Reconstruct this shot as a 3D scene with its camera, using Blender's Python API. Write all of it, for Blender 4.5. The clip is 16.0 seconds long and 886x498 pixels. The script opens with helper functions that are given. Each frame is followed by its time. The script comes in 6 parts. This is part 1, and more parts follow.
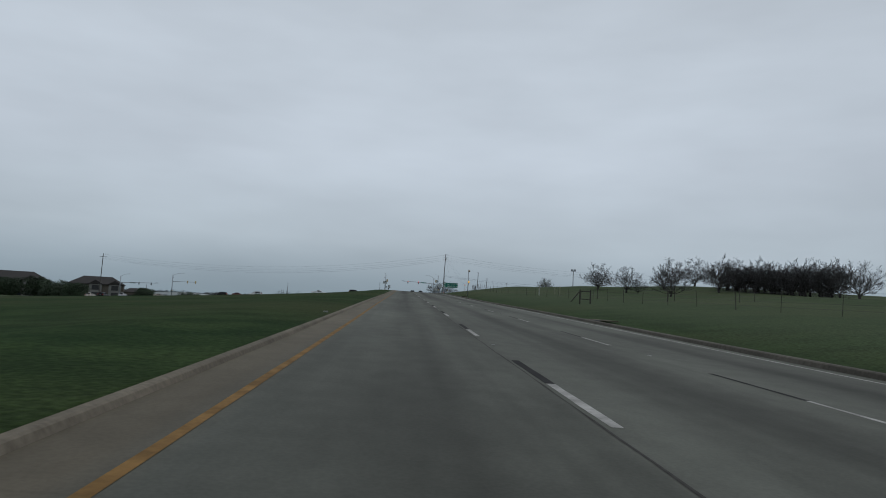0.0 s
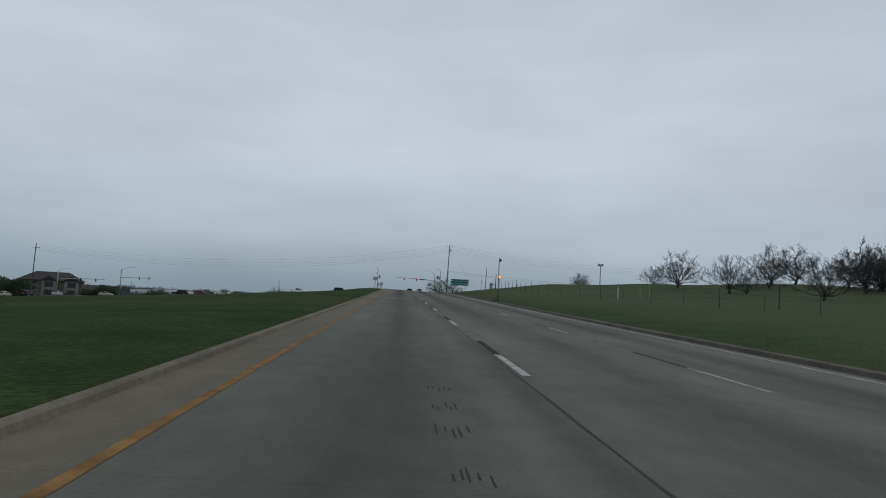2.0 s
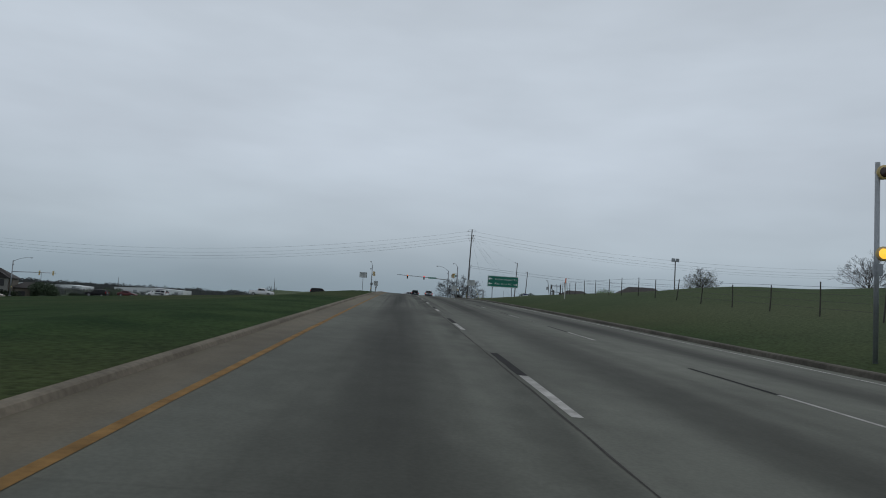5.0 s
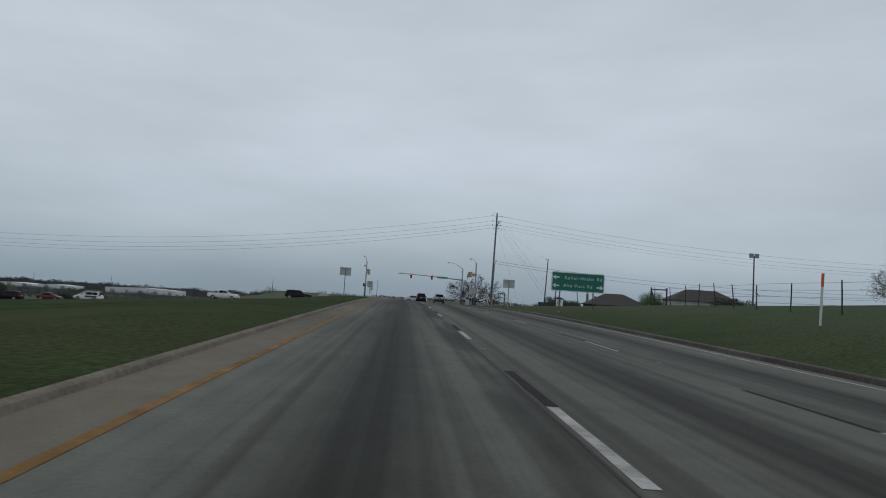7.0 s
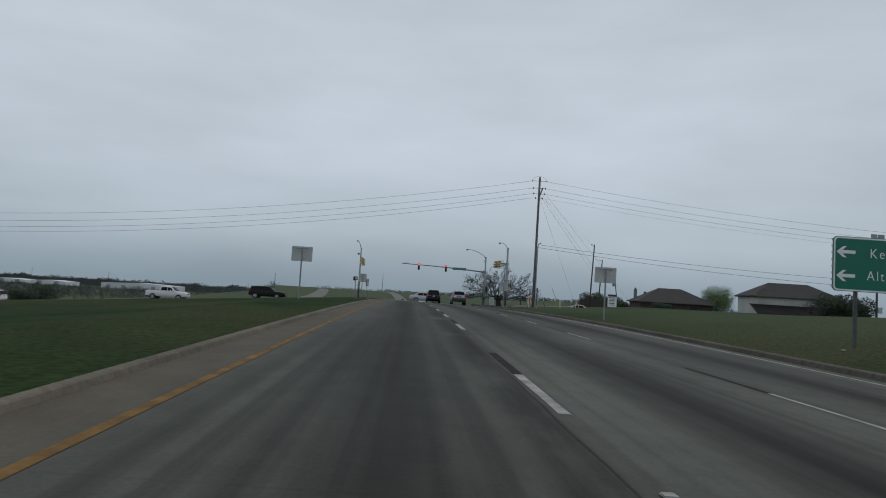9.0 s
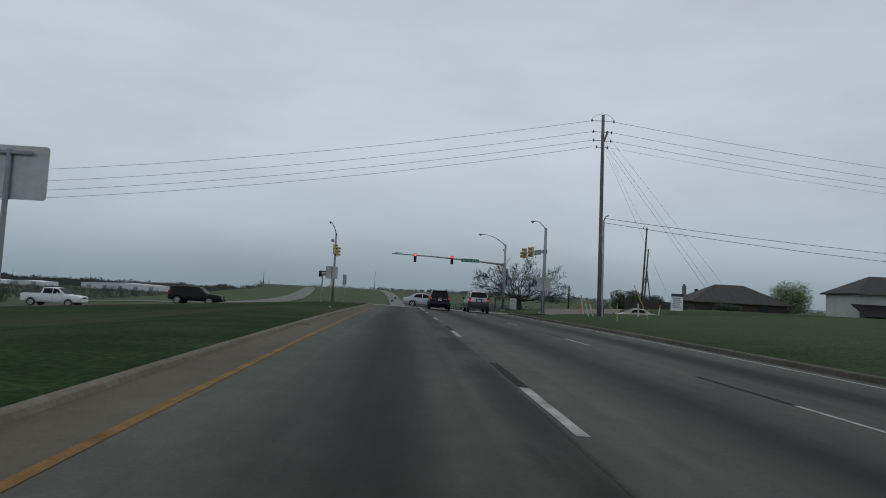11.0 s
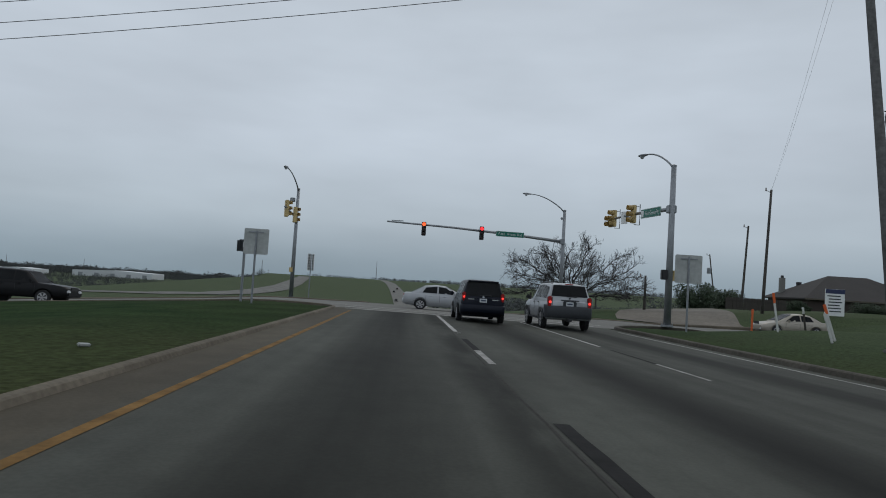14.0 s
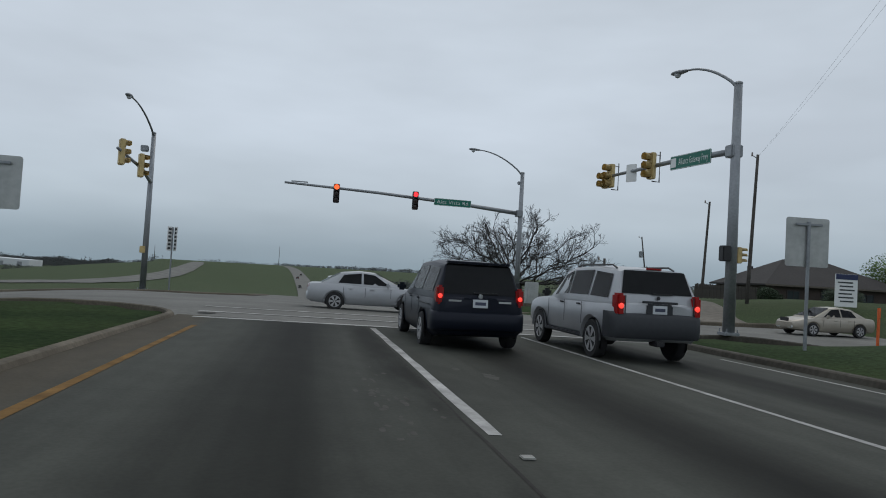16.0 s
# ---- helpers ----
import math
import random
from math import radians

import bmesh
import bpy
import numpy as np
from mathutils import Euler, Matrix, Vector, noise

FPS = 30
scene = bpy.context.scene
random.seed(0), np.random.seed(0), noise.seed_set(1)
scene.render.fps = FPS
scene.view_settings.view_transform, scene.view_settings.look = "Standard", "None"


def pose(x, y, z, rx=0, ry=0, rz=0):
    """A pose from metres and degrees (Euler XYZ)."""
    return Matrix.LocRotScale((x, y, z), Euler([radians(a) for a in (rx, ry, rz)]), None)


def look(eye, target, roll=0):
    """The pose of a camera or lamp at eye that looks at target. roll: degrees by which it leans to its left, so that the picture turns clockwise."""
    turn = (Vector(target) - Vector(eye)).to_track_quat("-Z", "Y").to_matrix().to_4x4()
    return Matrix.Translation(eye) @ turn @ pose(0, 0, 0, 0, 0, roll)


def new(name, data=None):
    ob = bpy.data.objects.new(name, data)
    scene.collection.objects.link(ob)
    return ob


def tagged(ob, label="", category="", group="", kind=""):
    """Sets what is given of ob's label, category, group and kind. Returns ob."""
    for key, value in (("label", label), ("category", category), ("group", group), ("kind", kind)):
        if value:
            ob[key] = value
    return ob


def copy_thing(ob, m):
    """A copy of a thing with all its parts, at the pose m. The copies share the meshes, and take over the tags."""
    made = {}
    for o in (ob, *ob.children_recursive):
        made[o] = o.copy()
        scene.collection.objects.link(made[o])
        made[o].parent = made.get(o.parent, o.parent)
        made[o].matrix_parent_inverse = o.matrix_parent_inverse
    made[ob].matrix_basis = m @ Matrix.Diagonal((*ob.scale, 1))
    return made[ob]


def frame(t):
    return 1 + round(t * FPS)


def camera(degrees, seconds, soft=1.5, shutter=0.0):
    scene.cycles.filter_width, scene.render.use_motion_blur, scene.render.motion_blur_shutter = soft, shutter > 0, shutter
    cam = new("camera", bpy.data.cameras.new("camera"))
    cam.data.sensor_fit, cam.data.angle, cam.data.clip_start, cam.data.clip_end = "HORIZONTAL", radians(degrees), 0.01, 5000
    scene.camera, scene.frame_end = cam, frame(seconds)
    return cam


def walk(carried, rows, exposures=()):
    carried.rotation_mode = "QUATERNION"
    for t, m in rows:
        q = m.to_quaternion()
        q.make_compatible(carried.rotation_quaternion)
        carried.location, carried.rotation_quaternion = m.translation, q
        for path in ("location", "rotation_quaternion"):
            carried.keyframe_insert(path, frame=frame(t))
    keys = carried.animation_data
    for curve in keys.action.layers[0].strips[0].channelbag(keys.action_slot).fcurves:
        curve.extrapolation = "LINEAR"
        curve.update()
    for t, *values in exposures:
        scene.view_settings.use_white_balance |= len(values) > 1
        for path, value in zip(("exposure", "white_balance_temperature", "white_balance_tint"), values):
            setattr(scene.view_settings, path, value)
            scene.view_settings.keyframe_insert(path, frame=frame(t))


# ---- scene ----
cam = camera(66.0, 16.0, soft=1.0)
EXPOSURE = 0.0
PATH = [
    (0, (1.567, 19.794, -3.592), (1.676, 21.784, -3.429), 2.98),
    (0.5, (1.577, 30.730, -3.378), (1.693, 32.721, -3.224), 3.44),
    (1, (1.626, 42.755, -3.094), (1.750, 44.743, -2.917), 2.93),
    (1.5, (1.694, 53.559, -2.797), (1.819, 55.549, -2.635), 3.10),
    (2, (1.750, 65.118, -2.497), (1.871, 67.108, -2.341), 3.06),
    (2.5, (1.795, 76.403, -2.229), (1.912, 78.393, -2.066), 3.29),
    (3, (1.818, 87.691, -1.977), (1.941, 89.681, -1.827), 3.48),
    (3.5, (1.869, 99.251, -1.740), (1.988, 101.241, -1.582), 2.89),
    (4, (1.888, 109.497, -1.491), (2.001, 111.488, -1.335), 3.40),
    (6.5, (1.953, 158.832, -0.260), (2.066, 160.822, -0.103), 3.60),
    (7, (1.992, 168.037, -0.018), (2.098, 170.028, 0.140), 3.74),
    (7.5, (1.994, 176.771, 0.187), (2.096, 178.762, 0.336), 3.76),
    (8, (1.974, 185.629, 0.381), (2.082, 187.621, 0.530), 3.65),
    (8.5, (1.981, 194.232, 0.577), (2.083, 196.224, 0.733), 3.88),
    (9, (2.054, 202.455, 0.721), (2.144, 204.448, 0.860), 3.48),
    (11.5, (2.005, 238.785, 1.202), (2.122, 240.778, 1.331), 3.11),
    (12, (2.063, 244.347, 1.225), (2.183, 246.340, 1.347), 3.45),
    (12.5, (2.059, 249.558, 1.233), (2.181, 251.551, 1.347), 3.63),
    (13, (2.116, 254.461, 1.218), (2.228, 256.455, 1.321), 3.66),
    (13.5, (2.142, 258.888, 1.204), (2.254, 260.882, 1.308), 3.65),
    (14, (2.132, 263.290, 1.189), (2.238, 265.285, 1.295), 3.56),
    (14.5, (2.148, 267.220, 1.197), (2.249, 269.215, 1.300), 3.41),
    (15, (2.164, 270.874, 1.177), (2.270, 272.868, 1.283), 3.18),
    (15.3, (2.130, 272.856, 1.175), (2.222, 274.852, 1.266), 3.03),
    (15.5, (2.107, 274.121, 1.174), (2.290, 276.111, 1.252), 2.93),
    (15.75, (2.102, 275.690, 1.167), (2.398, 277.666, 1.257), 3.12),
    (16, (2.101, 277.256, 1.157), (2.483, 279.218, 1.237), 3.31),
]
walk(cam, [(t, look(eye, target, roll)) for t, eye, target, roll in PATH], exposures=[(0, EXPOSURE, 6500, 10), (15.1, EXPOSURE, 6500, 10), (16, EXPOSURE + 0.12, 6500, 10)])


# ---- sky and light: a closed overcast, brighter overhead ----
world = bpy.data.worlds.new("overcast_sky")
scene.world = world
world.use_nodes = True
wn, wl = world.node_tree.nodes, world.node_tree.links
wn.clear()
w_out = wn.new("ShaderNodeOutputWorld")
w_bg = wn.new("ShaderNodeBackground")
w_co = wn.new("ShaderNodeTexCoord")
w_sep = wn.new("ShaderNodeSeparateXYZ")
w_ramp = wn.new("ShaderNodeValToRGB")
w_map = wn.new("ShaderNodeMapping")
w_noise = wn.new("ShaderNodeTexNoise")
w_map.inputs["Scale"].default_value = (1.4, 1.4, 5.0)
w_noise.inputs["Scale"].default_value = 1.6
w_noise.inputs["Detail"].default_value = 4
w_noise.inputs["Roughness"].default_value = 0.5
r = w_ramp.color_ramp
r.elements[0].position, r.elements[0].color = 0.0, (0.235, 0.302, 0.352, 1)
r.elements[1].position, r.elements[1].color = 0.62, (0.50, 0.555, 0.62, 1)
for p, c in ((0.03, (0.285, 0.353, 0.407, 1)), (0.085, (0.41, 0.478, 0.537, 1)), (0.2, (0.50, 0.565, 0.64, 1))):
    e = r.elements.new(p)
    e.color = c
w_nr = wn.new("ShaderNodeMapRange")
w_nr.inputs["From Min"].default_value, w_nr.inputs["From Max"].default_value = 0.3, 0.7
w_nr.inputs["To Min"].default_value, w_nr.inputs["To Max"].default_value = 0.91, 1.125
w_mul = wn.new("ShaderNodeVectorMath")
w_mul.operation = "MULTIPLY"
wl.new(w_co.outputs["Generated"], w_sep.inputs[0])
wl.new(w_sep.outputs["Z"], w_ramp.inputs["Fac"])
wl.new(w_co.outputs["Generated"], w_map.inputs["Vector"])
wl.new(w_map.outputs[0], w_noise.inputs["Vector"])
wl.new(w_noise.outputs["Fac"], w_nr.inputs["Value"])
wl.new(w_ramp.outputs["Color"], w_mul.inputs[0])
wl.new(w_nr.outputs[0], w_mul.inputs[1])
wl.new(w_mul.outputs[0], w_bg.inputs["Color"])
w_bg.inputs["Strength"].default_value = 1.0
wl.new(w_bg.outputs[0], w_out.inputs[0])

sun = new("sun", bpy.data.lights.new("sun", "SUN"))
sun.data.energy, sun.data.angle, sun.data.color = 0.5, radians(40), (1.0, 0.93, 0.84)
sun.matrix_world = pose(0, 0, 60, 35, 0, 150)

# ---- materials ----
def material(name, colour, rough=0.7, metal=0.0, grain=0.0, scale=8.0, bump=0.0, stain=0.0, stain_scale=0.4, emit=None, spec=None):
    """A surface: base colour, varied by a fine grain and by larger stains, with relief."""
    m = bpy.data.materials.new(name)
    m.use_nodes = True
    n, l = m.node_tree.nodes, m.node_tree.links
    b = n["Principled BSDF"]
    b.inputs["Base Color"].default_value = (*colour, 1)
    b.inputs["Roughness"].default_value, b.inputs["Metallic"].default_value = rough, metal
    if spec is not None:
        b.inputs["Specular IOR Level"].default_value = spec
    if emit:
        b.inputs["Emission Color"].default_value, b.inputs["Emission Strength"].default_value = (*emit[0], 1), emit[1]
    if grain or stain or bump:
        co = n.new("ShaderNodeTexCoord")
        t1, t2 = n.new("ShaderNodeTexNoise"), n.new("ShaderNodeTexNoise")
        t1.inputs["Scale"].default_value, t1.inputs["Detail"].default_value = scale, 6
        t2.inputs["Scale"].default_value, t2.inputs["Detail"].default_value = stain_scale, 4
        l.new(co.outputs["Object"], t1.inputs["Vector"])
        l.new(co.outputs["Object"], t2.inputs["Vector"])
        r1, r2 = n.new("ShaderNodeMapRange"), n.new("ShaderNodeMapRange")
        for rr, a in ((r1, grain), (r2, stain)):
            rr.inputs["From Min"].default_value, rr.inputs["From Max"].default_value = 0.3, 0.7
            rr.inputs["To Min"].default_value, rr.inputs["To Max"].default_value = 1 - a, 1 + a
        l.new(t1.outputs["Fac"], r1.inputs["Value"])
        l.new(t2.outputs["Fac"], r2.inputs["Value"])
        mu = n.new("ShaderNodeMath")
        mu.operation = "MULTIPLY"
        l.new(r1.outputs[0], mu.inputs[0])
        l.new(r2.outputs[0], mu.inputs[1])
        vm = n.new("ShaderNodeVectorMath")
        vm.operation = "SCALE"
        vm.inputs[0].default_value = colour
        l.new(mu.outputs[0], vm.inputs["Scale"])
        l.new(vm.outputs[0], b.inputs["Base Color"])
        if bump:
            bp = n.new("ShaderNodeBump")
            bp.inputs["Strength"].default_value, bp.inputs["Distance"].default_value = bump, 0.02
            l.new(t1.outputs["Fac"], bp.inputs["Height"])
            l.new(bp.outputs[0], b.inputs["Normal"])
    return m


def grass_material(name, a, b_col, dry, winter_haze):
    """Mown grass: two greens in patches, straw where it is dry, fine blades as relief. Winter-pale on the unmown
    fields, with distance haze put into that colour.
    """
    m = bpy.data.materials.new(name)
    m.use_nodes = True
    n, l = m.node_tree.nodes, m.node_tree.links
    b = n["Principled BSDF"]
    b.inputs["Roughness"].default_value = 0.9
    b.inputs["Specular IOR Level"].default_value = 0.02
    co = n.new("ShaderNodeTexCoord")
    big, mid, fine = (n.new("ShaderNodeTexNoise") for _ in range(3))
    for t, s, d in ((big, 0.035, 5), (mid, 0.45, 5), (fine, 9.0, 6)):
        t.inputs["Scale"].default_value, t.inputs["Detail"].default_value = s, d
        l.new(co.outputs["Object"], t.inputs["Vector"])
    r1, r2 = n.new("ShaderNodeValToRGB"), n.new("ShaderNodeMapRange")
    r1.color_ramp.elements[0].position, r1.color_ramp.elements[0].color = 0.36, (*a, 1)
    r1.color_ramp.elements[1].position, r1.color_ramp.elements[1].color = 0.64, (*b_col, 1)
    l.new(mid.outputs["Fac"], r1.inputs["Fac"])
    mx = n.new("ShaderNodeMix")
    mx.data_type = "RGBA"
    r3 = n.new("ShaderNodeMapRange")
    r3.inputs["From Min"].default_value, r3.inputs["From Max"].default_value = 0.44, 0.66
    l.new(big.outputs["Fac"], r3.inputs["Value"])
    l.new(r3.outputs[0], mx.inputs["Factor"])
    l.new(r1.outputs["Color"], mx.inputs["A"])
    mx.inputs["B"].default_value = (*dry, 1)
    sp = n.new("ShaderNodeSeparateXYZ")
    l.new(co.outputs["Object"], sp.inputs[0])
    # Y: haze painted into the fields past the crossing; X: paler right-hand grass
    zones = []
    for axis, lo, hi, top in (("Y", 312.0, 330.0, 0.85), ("X", 10.5, 18.0, 0.45)):
        z_ = n.new("ShaderNodeMapRange")
        z_.inputs["From Min"].default_value, z_.inputs["From Max"].default_value = lo, hi
        z_.inputs["To Max"].default_value = top
        l.new(sp.outputs[axis], z_.inputs["Value"])
        zones.append(z_.outputs[0])
    zmax = n.new("ShaderNodeMath")
    zmax.operation = "MAXIMUM"
    l.new(zones[0], zmax.inputs[0])
    l.new(zones[1], zmax.inputs[1])
    field = n.new("ShaderNodeMix")
    field.data_type = "RGBA"
    field.inputs["B"].default_value = (*winter_haze, 1)
    l.new(zmax.outputs[0], field.inputs["Factor"])
    l.new(mx.outputs["Result"], field.inputs["A"])
    r2.inputs["From Min"].default_value, r2.inputs["From Max"].default_value = 0.3, 0.7
    r2.inputs["To Min"].default_value, r2.inputs["To Max"].default_value = 0.62, 1.38
    l.new(fine.outputs["Fac"], r2.inputs["Value"])
    vm = n.new("ShaderNodeVectorMath")
    vm.operation = "SCALE"
    l.new(field.outputs["Result"], vm.inputs[0])
    l.new(r2.outputs[0], vm.inputs["Scale"])
    l.new(vm.outputs[0], b.inputs["Base Color"])
    bp = n.new("ShaderNodeBump")
    bp.inputs["Strength"].default_value, bp.inputs["Distance"].default_value = 0.4, 0.05
    l.new(fine.outputs["Fac"], bp.inputs["Height"])
    l.new(bp.outputs[0], b.inputs["Normal"])
    return m


LANE = 3.66


def road_material():
    """Weathered concrete: pale slabs, an oily dark band along each lane's middle, thin tyre streaks, blotches."""
    m = bpy.data.materials.new("road_concrete")
    m.use_nodes = True
    n, l = m.node_tree.nodes, m.node_tree.links
    b = n["Principled BSDF"]
    b.inputs["Roughness"].default_value = 0.78
    b.inputs["Specular IOR Level"].default_value = 0.08
    co = n.new("ShaderNodeTexCoord")
    sep = n.new("ShaderNodeSeparateXYZ")
    l.new(co.outputs["Object"], sep.inputs[0])

    def noise_tex(scale3, s, d=5):
        mp = n.new("ShaderNodeMapping")
        mp.inputs["Scale"].default_value = scale3
        t = n.new("ShaderNodeTexNoise")
        t.inputs["Scale"].default_value, t.inputs["Detail"].default_value = s, d
        l.new(co.outputs["Object"], mp.inputs["Vector"])
        l.new(mp.outputs[0], t.inputs["Vector"])
        return t.outputs["Fac"]

    def math_node(op, a, v=None, c=None):
        q = n.new("ShaderNodeMath")
        q.operation = op
        for i, x in enumerate((a, v, c)):
            if x is None:
                continue
            if isinstance(x, (int, float)):
                q.inputs[i].default_value = x
            else:
                l.new(x, q.inputs[i])
        return q.outputs[0]

    def rng(x, a, bb, c, d):
        q = n.new("ShaderNodeMapRange")
        q.inputs["From Min"].default_value, q.inputs["From Max"].default_value = a, bb
        q.inputs["To Min"].default_value, q.inputs["To Max"].default_value = c, d
        q.interpolation_type = "SMOOTHSTEP"
        l.new(x, q.inputs["Value"])
        return q.outputs[0]

    wob = math_node("MULTIPLY", math_node("SUBTRACT", noise_tex((0.3, 0.03, 1), 1.0, 2), 0.5), 0.7)
    u = math_node("MODULO", math_node("ADD", math_node("ADD", sep.outputs["X"], wob), 10 * LANE), LANE)
    off = math_node("ABSOLUTE", math_node("SUBTRACT", u, LANE * 0.5))
    band = math_node("ADD", math_node("MULTIPLY", rng(off, 0.05, 0.62, 1.0, 0.0), 0.45), math_node("MULTIPLY", rng(off, 0.2, 1.15, 1.0, 0.0), 0.6))
    inside = math_node("MULTIPLY", rng(sep.outputs["X"], -0.2, 0.5, 0.0, 1.0), rng(sep.outputs["X"], 10.2, 11.0, 1.0, 0.0))
    near_stop = rng(sep.outputs["Y"], 60.0, 262.0, 0.36, 1.0)
    streak = rng(noise_tex((1.3, 0.014, 1), 1.0, 3), 0.42, 0.78, 0.0, 1.0)
    blot = noise_tex((1, 0.25, 1), 0.5, 5)
    fine = noise_tex((1, 1, 1), 26.0, 4)
    along = noise_tex((1.5, 0.05, 1), 0.7, 4)
    dark = math_node("MULTIPLY", math_node("MULTIPLY", band, inside), math_node("MULTIPLY", near_stop, rng(along, 0.25, 0.7, 0.45, 1.0)))
    dark = math_node("ADD", math_node("MULTIPLY", dark, 1.0), math_node("MULTIPLY", math_node("MULTIPLY", streak, inside), 0.2))
    lines = rng(noise_tex((4.2, 0.02, 1), 1.0, 4), 0.4, 0.74, 0.0, 1.0)
    stretch = math_node("MULTIPLY", rng(sep.outputs["Y"], 150.0, 172.0, 0.0, 1.0), rng(sep.outputs["Y"], 196.0, 240.0, 1.0, 0.25))
    dark = math_node("ADD", dark, math_node("MULTIPLY", math_node("MULTIPLY", lines, stretch), math_node("MULTIPLY", inside, 0.38)))
    rim = math_node("MULTIPLY", rng(sep.outputs["X"], 2.75, 3.3, 0.0, 1.0), rng(sep.outputs["X"], 3.42, 3.62, 1.0, 0.0))
    rim = math_node("MULTIPLY", rim, math_node("MULTIPLY", rng(noise_tex((1, 0.22, 1), 1.1, 6), 0.36, 0.6, 0.15, 1.0), rng(sep.outputs["Y"], 90.0, 230.0, 0.15, 0.75)))
    dark = math_node("ADD", dark, rim)
    k = math_node("POWER", 0.24, dark)
    k = math_node("MULTIPLY", k, rng(blot, 0.3, 0.7, 0.84, 1.12))
    k = math_node("MULTIPLY", k, rng(fine, 0.3, 0.7, 0.93, 1.07))
    k = math_node("MULTIPLY", k, rng(noise_tex((1, 0.6, 1), 2.6, 6), 0.3, 0.7, 0.92, 1.08))
    k = math_node("MULTIPLY", k, rng(noise_tex((1, 0.35, 1), 0.11, 3), 0.35, 0.65, 0.9, 1.1))
    joint = math_node("ABSOLUTE", math_node("SUBTRACT", math_node("MODULO", math_node("ADD", sep.outputs["Y"], 9000), 4.57), 2.285))
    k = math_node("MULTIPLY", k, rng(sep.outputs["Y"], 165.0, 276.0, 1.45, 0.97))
    k = math_node("MULTIPLY", k, rng(joint, 0.008, 0.03, 0.92, 1.0))
    vm = n.new("ShaderNodeVectorMath")
    vm.operation = "SCALE"
    edge = rng(sep.outputs["X"], -0.35, 0.25, 1.0, 0.0)
    mx = n.new("ShaderNodeMix")
    mx.data_type = "RGBA"
    mx.inputs["A"].default_value = (0.068, 0.0705, 0.0605, 1)
    mx.inputs["B"].default_value = (0.08, 0.0695, 0.052, 1)
    l.new(edge, mx.inputs["Factor"])
    l.new(mx.outputs["Result"], vm.inputs[0])
    l.new(k, vm.inputs["Scale"])
    l.new(vm.outputs[0], b.inputs["Base Color"])
    bp = n.new("ShaderNodeBump")
    bp.inputs["Strength"].default_value, bp.inputs["Distance"].default_value = 0.12, 0.004
    l.new(fine, bp.inputs["Height"])
    l.new(bp.outputs[0], b.inputs["Normal"])
    return m


def worn_paint(name, colour, wear=0.5):
    """Road paint, scuffed through to the concrete."""
    m = material(name, colour, 0.85, grain=0.12, scale=18, stain=0.1 + wear * 0.3, stain_scale=2.5, spec=0.1)
    return m


M_ROAD = road_material()
M_CONC = material("kerb_concrete", (0.125, 0.108, 0.084), 0.85, spec=0.12, grain=0.18, scale=12, bump=0.3, stain=0.25, stain_scale=0.7)
M_DARKKERB = material("stained_kerb_concrete", (0.082, 0.075, 0.062), 0.85, spec=0.12, grain=0.22, scale=9, bump=0.3, stain=0.3, stain_scale=0.5)
M_PALE = material("pale_concrete", (0.148, 0.146, 0.134), 0.85, spec=0.15, grain=0.12, scale=6, stain=0.2, stain_scale=0.3)
M_GRASS = grass_material("grass", (0.012, 0.0275, 0.0085), (0.025, 0.046, 0.0145), (0.041, 0.048, 0.02), (0.08, 0.1, 0.06))
M_FRESH = worn_paint("newer_white_road_paint", (0.36, 0.355, 0.34), 0.7)
M_RAISED = material("dusty_marker_plastic", (0.24, 0.24, 0.22), 0.6, grain=0.1, stain=0.2, stain_scale=6)
M_BLADE = material("grass_blades", (0.026, 0.047, 0.014), 0.8, grain=0.35, scale=1.6, stain=0.3, stain_scale=0.08, spec=0.1)
M_WHITE = worn_paint("white_road_paint", (0.29, 0.285, 0.27), 0.8)
M_YELLOW = worn_paint("yellow_road_paint", (0.165, 0.094, 0.032), 0.8)
M_BLACK = worn_paint("black_road_paint", (0.014, 0.014, 0.014), 0.7)
M_TAR = material("tar_joint", (0.042, 0.04, 0.037), 0.9, grain=0.2, scale=9, spec=0.1)
M_SCUFF = material("scuffed_concrete", (0.072, 0.07, 0.063), 0.85, grain=0.2, scale=10, spec=0.1)
M_FAINT = material("faint_stain", (0.08, 0.08, 0.071), 0.9, grain=0.25, scale=7, spec=0.1)
M_PATCH = material("dark_stain", (0.035, 0.032, 0.03), 0.9, grain=0.3, scale=9, spec=0.1)
M_GALV = material("galvanised_steel", (0.27, 0.285, 0.30), 0.5, 0.6, grain=0.1, scale=14, stain=0.15, stain_scale=1.2)
# darker steel for the guide sign posts: their shade is put into the colour
M_SHADEDPOST = material("shaded_steel_post", (0.1, 0.105, 0.108), 0.6, 0.4, grain=0.15, scale=10, stain=0.2, stain_scale=1.0)
M_SIGNBACK = material("sign_back_aluminium", (0.42, 0.43, 0.42), 0.45, 0.55, grain=0.06, scale=10, stain=0.16, stain_scale=2.2)
M_GREEN = material("green_sign_sheeting", (0.0, 0.14, 0.095), 0.4, grain=0.05, scale=4, stain=0.06)
M_SIGNWHITE = material("white_sign_sheeting", (0.75, 0.76, 0.75), 0.4, grain=0.03, scale=5)
M_DARKSIGN = material("dark_sign", (0.035, 0.04, 0.045), 0.5, grain=0.1, scale=8)
M_POLE = material("weathered_pole_wood", (0.07, 0.063, 0.056), 0.9, grain=0.35, scale=7, bump=0.5, stain=0.2, stain_scale=0.8)
